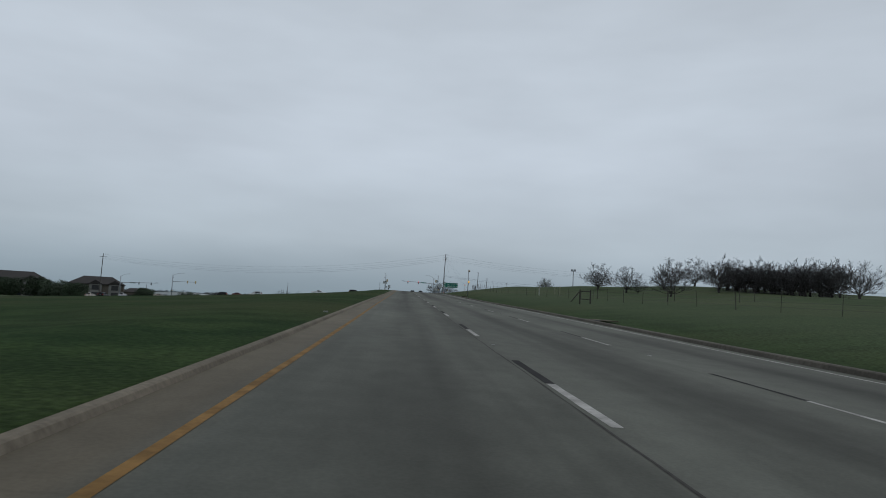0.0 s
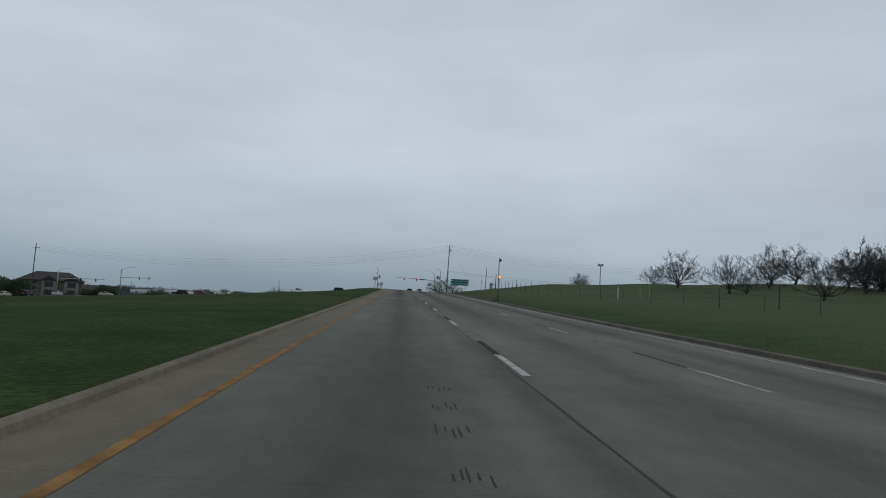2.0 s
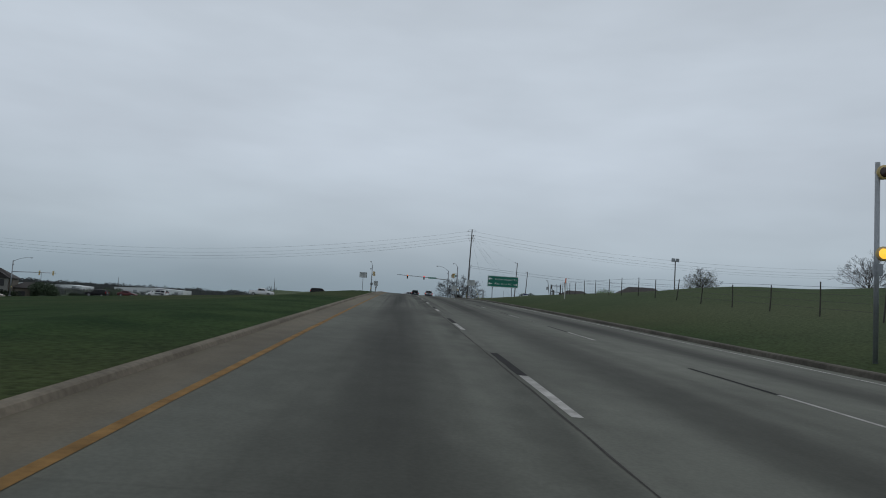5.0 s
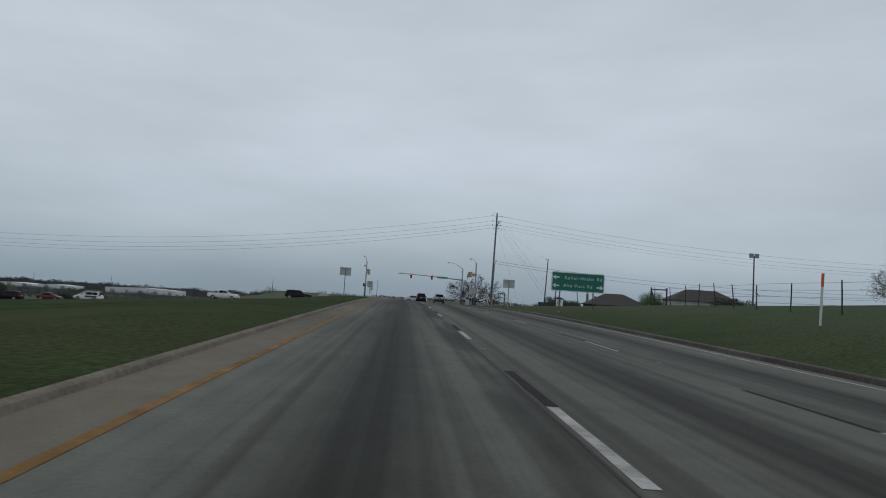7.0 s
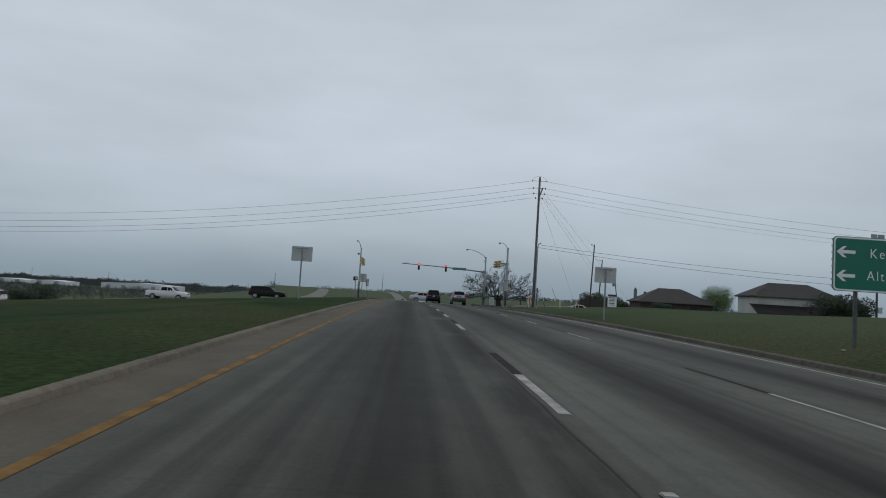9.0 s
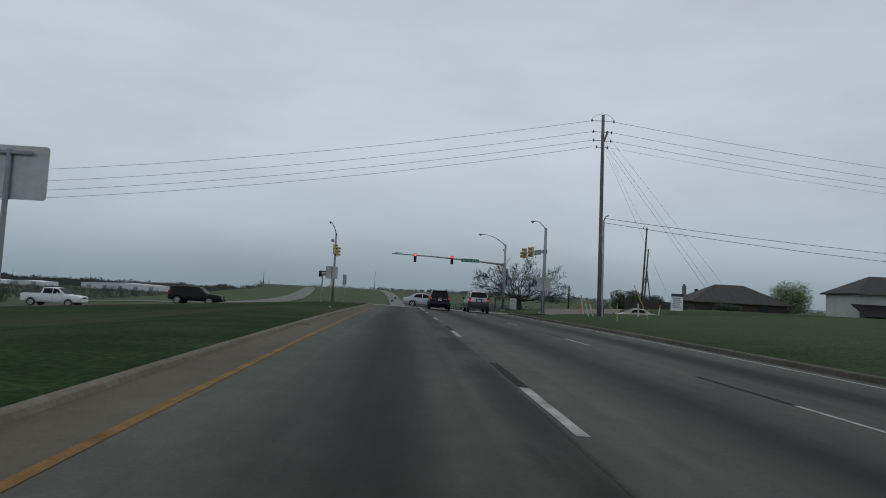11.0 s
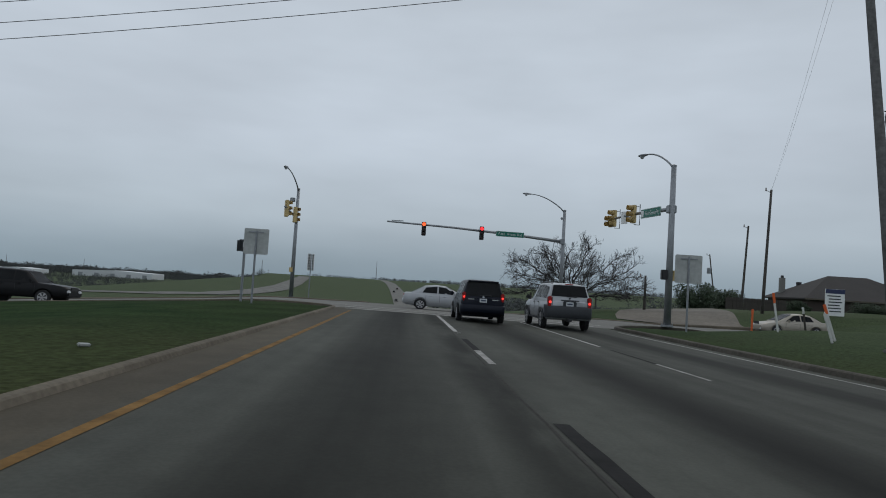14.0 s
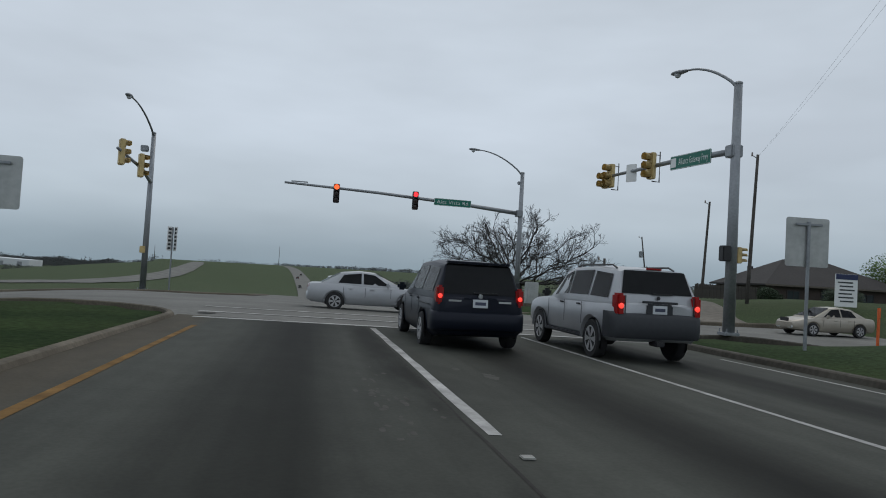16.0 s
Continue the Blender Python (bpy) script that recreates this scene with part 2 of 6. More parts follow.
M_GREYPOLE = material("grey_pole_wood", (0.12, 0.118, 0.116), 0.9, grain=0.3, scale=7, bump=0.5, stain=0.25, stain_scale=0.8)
M_WIRE = material("cable", (0.03, 0.03, 0.03), 0.6, grain=0.1)
M_INSUL = material("porcelain_insulator", (0.16, 0.12, 0.10), 0.3, grain=0.1)
M_SIGYEL = material("signal_yellow_enamel", (0.52, 0.39, 0.17), 0.5, grain=0.08, scale=9, stain=0.15, stain_scale=3)
M_BLK = material("black_plastic", (0.018, 0.018, 0.02), 0.5, grain=0.15, scale=12)
M_LENS = material("dark_lens", (0.03, 0.012, 0.01), 0.2, grain=0.1)
M_RED = material("red_signal_light", (0.9, 0.03, 0.02), 0.3, emit=((1.0, 0.04, 0.05), 1.3))
M_REDO = material("orange_red_signal_light", (0.9, 0.12, 0.02), 0.3, emit=((1.0, 0.13, 0.04), 1.3))
M_AMBER = material("amber_beacon_light", (0.9, 0.45, 0.02), 0.3, emit=((1.0, 0.45, 0.05), 1.2))
M_GLASSLAMP = material("lamp_glass", (0.5, 0.52, 0.54), 0.25, grain=0.05)
M_BARK = material("bark", (0.036, 0.033, 0.031), 0.95, grain=0.35, scale=6, bump=0.5, stain=0.2)
M_TWIG = material("twigs", (0.042, 0.04, 0.04), 0.95, grain=0.3, scale=3)
M_LEAF = material("young_leaves", (0.06, 0.115, 0.018), 0.7, grain=0.35, scale=2.5, stain=0.2)
M_DARKLEAF = material("evergreen_leaves", (0.024, 0.042, 0.018), 0.8, grain=0.35, scale=1.5, stain=0.25)
# bluish grey of distance haze is mixed into the woods' base colour
M_FARWOOD = material("hazed_distant_woods", (0.055, 0.061, 0.06), 1.0, grain=0.3, scale=0.12, stain=0.25, stain_scale=0.02)
M_DIRT = material("bare_dirt", (0.12, 0.105, 0.084), 0.95, grain=0.2, scale=3, bump=0.4, stain=0.25, stain_scale=0.25)
M_ROOF = material("brown_shingles", (0.026, 0.023, 0.022), 0.9, grain=0.25, scale=6, bump=0.4, stain=0.15)
M_BRICK = material("brown_brick", (0.055, 0.042, 0.036), 0.9, grain=0.2, scale=9, bump=0.3, stain=0.12)
M_SIDING = material("pale_siding", (0.17, 0.168, 0.155), 0.7, grain=0.06, scale=5, stain=0.12)
M_STUCCO = material("tan_stucco", (0.115, 0.1, 0.08), 0.85, grain=0.1, scale=4, stain=0.12)
M_WIN = material("window_glass", (0.035, 0.045, 0.05), 0.1, grain=0.1, scale=0.5)
M_WAREHOUSE = material("white_metal_cladding", (0.55, 0.57, 0.58), 0.6, grain=0.05, scale=2, stain=0.1, stain_scale=0.05)
M_POSTW = material("weathered_post", (0.05, 0.044, 0.037), 0.9, grain=0.3, scale=8, stain=0.2)
M_ORANGE = material("orange_plastic", (0.7, 0.13, 0.03), 0.5, grain=0.08, stain=0.1)
M_MARKERWHITE = material("white_plastic", (0.6, 0.6, 0.57), 0.5, grain=0.06, stain=0.12)
M_MARKERPALE = material("pale_yellow_plastic", (0.26, 0.245, 0.17), 0.6, grain=0.08, stain=0.15)
M_YELPLASTIC = material("yellow_plastic", (0.42, 0.33, 0.06), 0.5, grain=0.08, stain=0.1)
M_TYRE = material("tyre_rubber", (0.018, 0.018, 0.019), 0.85, grain=0.2, scale=14)
M_RIM = material("alloy_rim", (0.4, 0.4, 0.41), 0.35, 0.2, grain=0.08)
M_CARGLASS = material("tinted_car_glass", (0.012, 0.014, 0.016), 0.06, grain=0.05, spec=0.3)
M_TRIM = material("dark_car_trim", (0.02, 0.02, 0.022), 0.55, grain=0.15, scale=10)
M_TAIL = material("tail_lamp_red", (0.3, 0.012, 0.012), 0.2, grain=0.05)
M_TAILON = material("lit_brake_lamp", (0.9, 0.03, 0.02), 0.2, emit=((1.0, 0.05, 0.035), 1.35))
M_HEAD = material("headlamp_lens", (0.6, 0.62, 0.63), 0.15, grain=0.05)
M_PLATE = material("number_plate", (0.55, 0.58, 0.6), 0.5, grain=0.05)
M_BAR = material("plate_characters", (0.05, 0.06, 0.1), 0.5, grain=0.05)
M_CHROME = material("chrome", (0.6, 0.6, 0.62), 0.2, 1.0, grain=0.04)


def car_paint(name, colour, metal=0.2):
    m = material(name, colour, 0.4, metal, grain=0.03, scale=30, stain=0.06, stain_scale=1.5, spec=0.3)
    m.node_tree.nodes["Principled BSDF"].inputs["Coat Weight"].default_value = 0.25
    m.node_tree.nodes["Principled BSDF"].inputs["Coat Roughness"].default_value = 0.12
    return m


# ---- mesh helpers ----
def link_mesh(name, bm, mat, parent=None, label="", smooth=False):
    me = bpy.data.meshes.new(name)
    bm.to_mesh(me)
    bm.free()
    for p in me.polygons:
        p.use_smooth = smooth
    for mm in (mat if isinstance(mat, (list, tuple)) else [mat]):
        me.materials.append(mm)
    ob = new(name, me)
    if parent is not None:
        ob.parent = parent
    if label:
        tagged(ob, label)
    return ob


def part(name, bm, mat, parent, label="", smooth=False):
    return link_mesh(name, bm, mat, parent, label, smooth)


def empty(name, x, y, z, rz=0.0):
    ob = new(name)
    ob.matrix_world = pose(x, y, z, 0, 0, rz)
    return ob


def box(cx, cy, cz, sx, sy, sz, bevel=0.0, bm=None, rot=None):
    own = bm is None
    bm = bm or bmesh.new()
    m = Matrix.Translation((cx, cy, cz)) @ (rot or Matrix.Identity(4)) @ Matrix.Diagonal((sx, sy, sz, 1))
    vs = bmesh.ops.create_cube(bm, size=1.0, matrix=m)["verts"]
    if bevel and own:
        bmesh.ops.bevel(bm, geom=bm.edges[:], offset=bevel, segments=2, affect="EDGES")
    return bm


def tube(points, radii, sides=8, bm=None, cap=True):
    """A tube through the points, of the radius given at each."""
    bm = bm or bmesh.new()
    pts = [Vector(p) for p in points]
    rings = []
    for i, p in enumerate(pts):
        d = (pts[min(i + 1, len(pts) - 1)] - pts[max(i - 1, 0)]).normalized()
        a = d.cross(Vector((0, 0, 1)))
        if a.length < 0.05:
            a = d.cross(Vector((1, 0, 0)))
        a.normalize()
        b = d.cross(a)
        rr = radii[i] if isinstance(radii, (list, tuple)) else radii
        rings.append([bm.verts.new(p + rr * (math.cos(2 * math.pi * k / sides) * a + math.sin(2 * math.pi * k / sides) * b)) for k in range(sides)])
    for r0, r1 in zip(rings, rings[1:]):
        for k in range(sides):
            bm.faces.new((r0[k], r0[(k + 1) % sides], r1[(k + 1) % sides], r1[k]))
    if cap:
        bm.faces.new(list(reversed(rings[0])))
        bm.faces.new(rings[-1])
    return bm


def rounded_plate(w, h, t, rad=0.05, seg=4):
    """A flat plate with rounded corners, standing in the xz plane, centred, t thick along y."""
    bm = bmesh.new()
    ring = []
    for cx, cz, a0 in ((w / 2 - rad, h / 2 - rad, 0), (-w / 2 + rad, h / 2 - rad, 90), (-w / 2 + rad, -h / 2 + rad, 180), (w / 2 - rad, -h / 2 + rad, 270)):
        for k in range(seg + 1):
            a = radians(a0 + 90 * k / seg)
            ring.append((cx + rad * math.cos(a), cz + rad * math.sin(a)))
    f = [bm.verts.new((x, -t / 2, z)) for x, z in ring]
    g = [bm.verts.new((x, t / 2, z)) for x, z in ring]
    bm.faces.new(f)
    bm.faces.new(list(reversed(g)))
    for i in range(len(ring)):
        j = (i + 1) % len(ring)
        bm.faces.new((f[j], f[i], g[i], g[j]))
    return bm


def lathe(profile, sides=20, axis="z"):
    """Turned shape from (radius, height) pairs."""
    bm = bmesh.new()
    rings = []
    for rr, h in profile:
        ring = []
        for k in range(sides):
            a = 2 * math.pi * k / sides
            p = (rr * math.cos(a), rr * math.sin(a), h)
            if axis == "y":
                p = (p[0], p[2], p[1])
            if axis == "x":
                p = (p[2], p[0], p[1])
            ring.append(bm.verts.new(p))
        rings.append(ring)
    for r0, r1 in zip(rings, rings[1:]):
        for k in range(sides):
            bm.faces.new((r0[k], r0[(k + 1) % sides], r1[(k + 1) % sides], r1[k]))
    bm.faces.new(list(reversed(rings[0])))
    bm.faces.new(rings[-1])
    bmesh.ops.recalc_face_normals(bm, faces=bm.faces[:])
    return bm


def lettering(text, size, parent, m, mat, name="lettering", width=None, thin=0.0, spread=1.0):
    """Raised letters, each a part of the plate."""
    cu = bpy.data.curves.new(name, "FONT")
    cu.body, cu.size, cu.align_x, cu.align_y, cu.extrude = text, size, "CENTER", "CENTER", 0.002
    cu.offset, cu.space_character = -thin, spread
    tmp = new("tmp", cu)
    dg = bpy.context.evaluated_depsgraph_get()
    me = bpy.data.meshes.new_from_object(tmp.evaluated_get(dg))
    bpy.data.objects.remove(tmp)
    if width:
        xs = [v.co.x for v in me.vertices]
        k = width / max(1e-6, max(xs) - min(xs))
        for v in me.vertices:
            v.co.x *= k
    me.materials.clear()
    me.materials.append(mat)
    # each raised character is a piece of its own
    edges = {i: i for i in range(len(me.vertices))}

    def root(i):
        while edges[i] != i:
            edges[i] = edges[edges[i]]
            i = edges[i]
        return i

    for e in me.edges:
        edges[root(e.vertices[0])] = root(e.vertices[1])
    isles = {}
    for p in me.polygons:
        isles.setdefault(root(p.vertices[0]), []).append(tuple(p.vertices))
    for faces_ in isles.values():
        used = sorted({v for f in faces_ for v in f})
        at = {v: i for i, v in enumerate(used)}
        piece = bpy.data.meshes.new("letter")
        piece.from_pydata([tuple(me.vertices[v].co) for v in used], [], [[at[v] for v in f] for f in faces_])
        piece.materials.append(mat)
        ob = new("letter", piece)
        ob.parent = parent
        ob.matrix_local = m
    bpy.data.meshes.remove(me)


# ---- the lie of the land ----
# height of the carriageway every 20 m: a steady climb that eases off to a crest before the junction
CLIMB = [-5.15, -4.73, -4.28, -3.78, -3.3, -2.84, -2.35, -1.84, -1.34, -0.87, -0.45, -0.13, 0.06, 0.08, -0.01, -0.15, -0.62, -1.5]
FAR_Y = [330, 380, 440, 520, 600, 680, 760, 900, 1100, 1400, 1700, 2200, 3000, 5000]
FAR_Z = [-1.03, -3.5, -6.6, -9.9, -11.2, -11.4, -10.0, -5.9, -0.5, 3.2, 4.4, 4.0, 4.0, 4.0]
FAR_LEFT = [-4.6, -4.2, -2.9, -0.6, 0.9, 1.2, 0.8, 0.5, 1.0, 3.0, 4.0, 2.0, -10.0, -50.0]

VALE_Y, VALE_Z = [330, 600, 1000, 1500, 2200, 3000, 5000], [-9.5, -11.5, -13.5, -15.5, -30, -55, -110]
RISE_Y, RISE_Z = [0, 60, 110, 138, 155, 165, 180, 200, 220, 240, 275], [-3.4, -2.2, -1.0, -0.1, 0.75, 1.6, 2.75, 2.8, 2.4, 1.6, 1.0]
BANK_U, BANK_F = [0, 0.06, 0.13, 0.2, 0.276, 0.45, 0.63, 0.8, 0.9, 1.0], [0, 0.1, 0.25, 0.37, 0.46, 0.59, 0.73, 0.87, 0.95, 1.0]


def road_z(y):
    """Height of the carriageway's left edge line along the road."""
    if y < 0:
        return CLIMB[0] + 0.0215 * y
    if y <= 330:
        k = min(int(y / 20), len(CLIMB) - 2)
        u = y / 20 - k
        p0, p1, p2, p3 = (CLIMB[min(max(k + j, 0), len(CLIMB) - 1)] for j in (-1, 0, 1, 2))
        m1, m2 = (p2 - p0) / 2, (p3 - p1) / 2
        return p1 * (2 * u ** 3 - 3 * u * u + 1) + m1 * (u ** 3 - 2 * u * u + u) + p2 * (3 * u * u - 2 * u ** 3) + m2 * (u ** 3 - u * u)
    return float(np.interp(y, FAR_Y, FAR_Z))


def road_x(y):
    """Sideways run of the carriageway: straight, then easing to the left far away."""
    return 0.0 if y < 500 else -62.0 * ((y - 500) / 1200.0) ** 1.6


def ease(t):
    t = min(max(t, 0.0), 1.0)
    return t * t * (3 - 2 * t)


X_KERB_L, X_KERB_R = -0.8, 11.42
CROSS0, CROSS1 = 297.5, 312.5


def street_right(x):
    """Height of the crossing street where it dips beyond the right kerb and climbs again."""
    return -0.28 - 0.45 * ease((x - 11.4) / 10) + 1.1 * ease((x - 32) / 34)


def ground_z(x, y):
    """Height of the grass."""
    yr = road_z(y)
    xr = x - road_x(y)
    if xr < X_KERB_L:
        low = min(-9.8, yr - 6.5) if y < 330 else float(np.interp(y, FAR_Y, FAR_LEFT))
        if y >= 330:
            low += (float(np.interp(y, VALE_Y, VALE_Z)) - low) * ease((-xr - 56 - 0.15 * max(0.0, y - 620)) / 70)
        if y < 330:
            fall = min(max((-xr - 5.0) / 142.0, 0.0), 1.0)
            fall = fall ** (0.76 + 0.24 * ease((y - 258) / 34))
            z = yr + 0.02 + (low - yr) * fall
            k = ease((y - 318) / 12)
            if k > 0:
                far_low = -4.6 + (-9.5 + 4.6) * ease((-xr - 56) / 70)
                z += (yr + (far_low - yr) * ease((-xr - 3.5) / 60) - z) * k
        else:
            z = yr + 0.02 + (low - yr) * ease((-xr - 3.5) / (60 - 15 * ease((y - 330) / 50)))
    elif xr > X_KERB_R:
        high = float(np.interp(y, RISE_Y, RISE_Z)) + 1.3 * ease((xr - 48) / 25) * (1 - ease((y - 205) / 50))
        high += 0.75 * math.exp(-((xr - 27) / 5.5) ** 2 - ((y - 182) / 9) ** 2)
        if y > 315:
            high += (yr * 0.85 + 0.4 - high) * ease((y - 315) / 120)
        z = yr - 0.2 + (high - yr + 0.2) * float(np.interp((xr - 12.6) / 34, BANK_U, BANK_F))
        if 291 < y < 324:
            near = 1 - ease((297.5 - y) / 6) if y < 305 else 1 - ease((y - 312.5) / 11)
            z += (street_right(xr) + 0.03 - z) * near * ease((xr - 12.2) / 4) * (1 - ease((xr - 28) / 9))
    else:
        z = yr - 0.45
    far = ease((math.hypot(x, y - 280) - 350) / 1500)
    z += far * (1.5 * noise.noise((x * 0.0011, y * 0.0011, 3.1)) + 3.0 * ease((x + 100) / 500) * ease((math.hypot(x, y) - 1500) / 2500))
    if 13 < xr or xr < -3:
        z += 0.05 * noise.noise((x * 0.16, y * 0.16, 0.7)) * (1 - far) + 0.3 * far * noise.noise((x * 0.02, y * 0.02, 5))
    if 280 < y < 330 and -340 < xr < 240:
        z -= 0.4 * ease((paved(xr, y) + 0.1) / 0.5)
    return z


def corner(p, q, rad):
    """Distance outside a quarter plane (p, q below 0) with a rounded corner."""
    p, q = p + rad, q + rad
    return math.hypot(max(p, 0), max(q, 0)) + min(max(p, q), 0) - rad


def paved(x, y):
    """How far (x, y) lies inside the paving of the junction: below 0 on the grass of its four corners."""
    if x < 5.4:
        return corner(x - X_KERB_L, y - CROSS0, 4.5) if y < 305 else corner(x - X_KERB_L, CROSS1 - y, 5.0)
    return corner(X_KERB_R - x, y - CROSS0, 5.5) if y < 305 else corner(X_KERB_R - x, CROSS1 - y, 6.0)


def strip(name, x_of, y_list, z_of, mat, kind="structure", label="", category="", across=None):
    """A ribbon along y: across gives the sideways stations."""
    bm = bmesh.new()
    rows_ = []
    for y in y_list:
        rows_.append([bm.verts.new((x_of(y) + a, y, z_of(y, a))) for a in across])
    for r0, r1 in zip(rows_, rows_[1:]):
        for k in range(len(across) - 1):
            bm.faces.new((r0[k], r0[k + 1], r1[k + 1], r1[k]))
    return tagged(link_mesh(name, bm, mat, smooth=True), label, category, kind=kind)


def spaced(a, b, step):
    n = max(1, int(round((b - a) / step)))
    return [a + (b - a) * i / n for i in range(n + 1)]


gx = sorted(set([-4500, -3600, -2900, -2300, -1850, -1500, -1200, -980] + [round(v, 2) for v in spaced(-800, -200, 30)] + [round(v, 2) for v in spaced(-190, -20, 6)]
                + [round(v, 2) for v in spaced(-18, -1.3, 1.4)] + [-1.2, X_KERB_L - 0.1, X_KERB_L + 0.1, 2.0, 5.0, 8.0, X_KERB_R - 0.1, X_KERB_R + 0.15, 12.4, 12.8] + [round(v, 2) for v in spaced(13.2, 60, 1.6)] + [round(v, 2) for v in spaced(65, 200, 6)]
                + [round(v, 2) for v in spaced(230, 800, 40)] + [980, 1200, 1500, 1850, 2300, 2900, 3600, 4500]))
gy = sorted(set([-900, -600, -400, -250, -150, -100] + [round(v, 2) for v in spaced(-80, 290, 3)] + [round(v, 2) for v in spaced(291, 322, 1)] + [round(v, 2) for v in spaced(326, 700, 7)]
                + [round(v, 2) for v in spaced(720, 1800, 36)] + [1900, 2050, 2250, 2500, 2800, 3200, 3700, 4400, 5000]))
bm = bmesh.new()
grid = []
for y in gy:
    dx = road_x(y)
    grid.append([bm.verts.new((x + dx * (1 - ease((abs(x) - 60) / 400)), y, ground_z(x + dx * (1 - ease((abs(x) - 60) / 400)), y))) for x in gx])
for r0, r1 in zip(grid, grid[1:]):
    for k in range(len(gx) - 1):
        bm.faces.new((r0[k], r0[k + 1], r1[k + 1], r1[k]))
tagged(link_mesh("ground", bm, M_GRASS, smooth=True), "rough green and straw-coloured grass on open ground", "grass", kind="structure")

# carriageway, falling gently to the right
ROAD_END = 294.0


def deck(y, a):
    return road_z(y) - 0.02 * a


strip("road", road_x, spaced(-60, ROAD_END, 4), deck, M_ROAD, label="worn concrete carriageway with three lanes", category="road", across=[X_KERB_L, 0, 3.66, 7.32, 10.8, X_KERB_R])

strip("far_road", road_x, spaced(CROSS1 + 4, 700, 10) + spaced(730, 2400, 40), lambda y, a: deck(y, a) + (0.0 if y < 330 else 0.12), M_PALE,
      label="pale concrete highway running down into a valley", category="road", across=[X_KERB_L, 5.5, X_KERB_R])


def ground_base(x):
    fall = min(max((-x - 5.0) / 142.0, 0.0), 1.0)
    return road_z(305) + 0.02 + (-9.8 - road_z(305)) * fall


def cross_z(x):
    """Height of the crossing street."""
    if x < X_KERB_L:
        return ground_base(x) - 0.06
    if x > X_KERB_R:
        return street_right(x)
    return road_z(305) - 0.02 * x


bm = bmesh.new()
xs = [-420, -300, -220, -170, -140] + spaced(-120, -14, 5) + spaced(-12, 24, 1.5) + spaced(28, 90, 5) + [120, 160, 220, 300]
ys = [294.0, 296, 298, 301, 305, 309, 312, 314, 316.5]
vg = []
for y in ys:
    row = []
    for x in xs:
        k = ease((x + 12) / 9) * (1 - ease((x - 14) / 8))
        z = cross_z(x) * (1 - k) + (road_z(y) - 0.02 * min(max(x, X_KERB_L), X_KERB_R)) * k
        row.append(bm.verts.new((x, y, z - 0.004 - 0.3 * ease((-paved(x, y) - 0.25) / 0.4))))
    vg.append(row)
for r0, r1 in zip(vg, vg[1:]):
    for k in range(len(xs) - 1):
        x = 0.5 * (xs[k] + xs[k + 1])
        y = 0.5 * (r0[k].co.y + r1[k].co.y)
        if paved(x, y) > -1.6:
            bm.faces.new((r0[k], r0[k + 1], r1[k + 1], r1[k]))
tagged(link_mesh("cross_road", bm, M_PALE, smooth=True), "pale concrete street crossing the highway", "road", kind="structure")


def kerb(name, pts, label, side=1.0, height=0.07, width=0.13, mat=None):
    """A rounded concrete kerb along (x, y) points; the paving lies on its side * right."""
    bm = bmesh.new()
    rings = []
    for i, (x, y) in enumerate(pts):
        a, b = Vector(pts[max(i - 1, 0)]), Vector(pts[min(i + 1, len(pts) - 1)])
        d = (b - a).normalized()
        nrm = Vector((d.y, -d.x)) * side
        base = pave_z(x, y)
        prof = ((0.03, -0.25), (0.03, 0.0), (0.0, height * 0.8), (-0.03, height), (-width + 0.03, height + 0.01), (-width, height * 0.8), (-width, -0.25))
        rings.append([bm.verts.new((x + nrm.x * u, y + nrm.y * u, base + v)) for u, v in prof])
    for r0, r1 in zip(rings, rings[1:]):
        for k in range(len(r0) - 1):
            bm.faces.new((r0[k], r0[k + 1], r1[k + 1], r1[k]))
    bmesh.ops.recalc_face_normals(bm, faces=bm.faces[:])
    return tagged(link_mesh(name, bm, mat or M_CONC), label, "kerb", kind="structure")


def pave_z(x, y):
    k = ease((x + 12) / 9) * (1 - ease((x - 14) / 8)) if y > 293 else 1.0
    xx = min(max(x, X_KERB_L), X_KERB_R)
    return cross_z(x) * (1 - k) + (road_z(y) - 0.02 * xx) * k


def arc(cx, cy, rad, a0, a1, n=10):
    return [(cx + rad * math.cos(radians(a0 + (a1 - a0) * i / n)), cy + rad * math.sin(radians(a0 + (a1 - a0) * i / n))) for i in range(n + 1)]


left_run = [(X_KERB_L, y) for y in spaced(-60, CROSS0 - 4.5, 4)] + arc(X_KERB_L - 4.5, CROSS0 - 4.5, 4.5, 0, 90)[1:] + [(x, CROSS0) for x in spaced(-8, -120, 6)]
kerb("kerb_left", left_run, "weathered concrete kerb along the grass median")
right_run = [(X_KERB_R, y) for y in spaced(-60, CROSS0 - 5.5, 4)] + arc(X_KERB_R + 5.5, CROSS0 - 5.5, 5.5, 180, 90)[1:] + [(x, CROSS0) for x in spaced(20, 90, 6)]
kerb("kerb_right", right_run, "weathered concrete kerb along the roadside grass", side=-1.0, height=0.13, width=0.17, mat=M_DARKKERB)
kerb("kerb_far_left", [(x, CROSS1) for x in spaced(-120, -8, 6)] + arc(X_KERB_L - 5, CROSS1 + 5, 5, 270, 360)[1:] + [(X_KERB_L, y) for y in spaced(CROSS1 + 6, 420, 6)], "concrete kerb beyond the crossing")
kerb("kerb_far_right", [(x, CROSS1) for x in spaced(90, 20, 6)] + arc(X_KERB_R + 6, CROSS1 + 6, 6, 270, 180)[1:] + [(X_KERB_R, y) for y in spaced(CROSS1 + 7, 420, 6)], "concrete kerb beyond the crossing", side=-1.0)

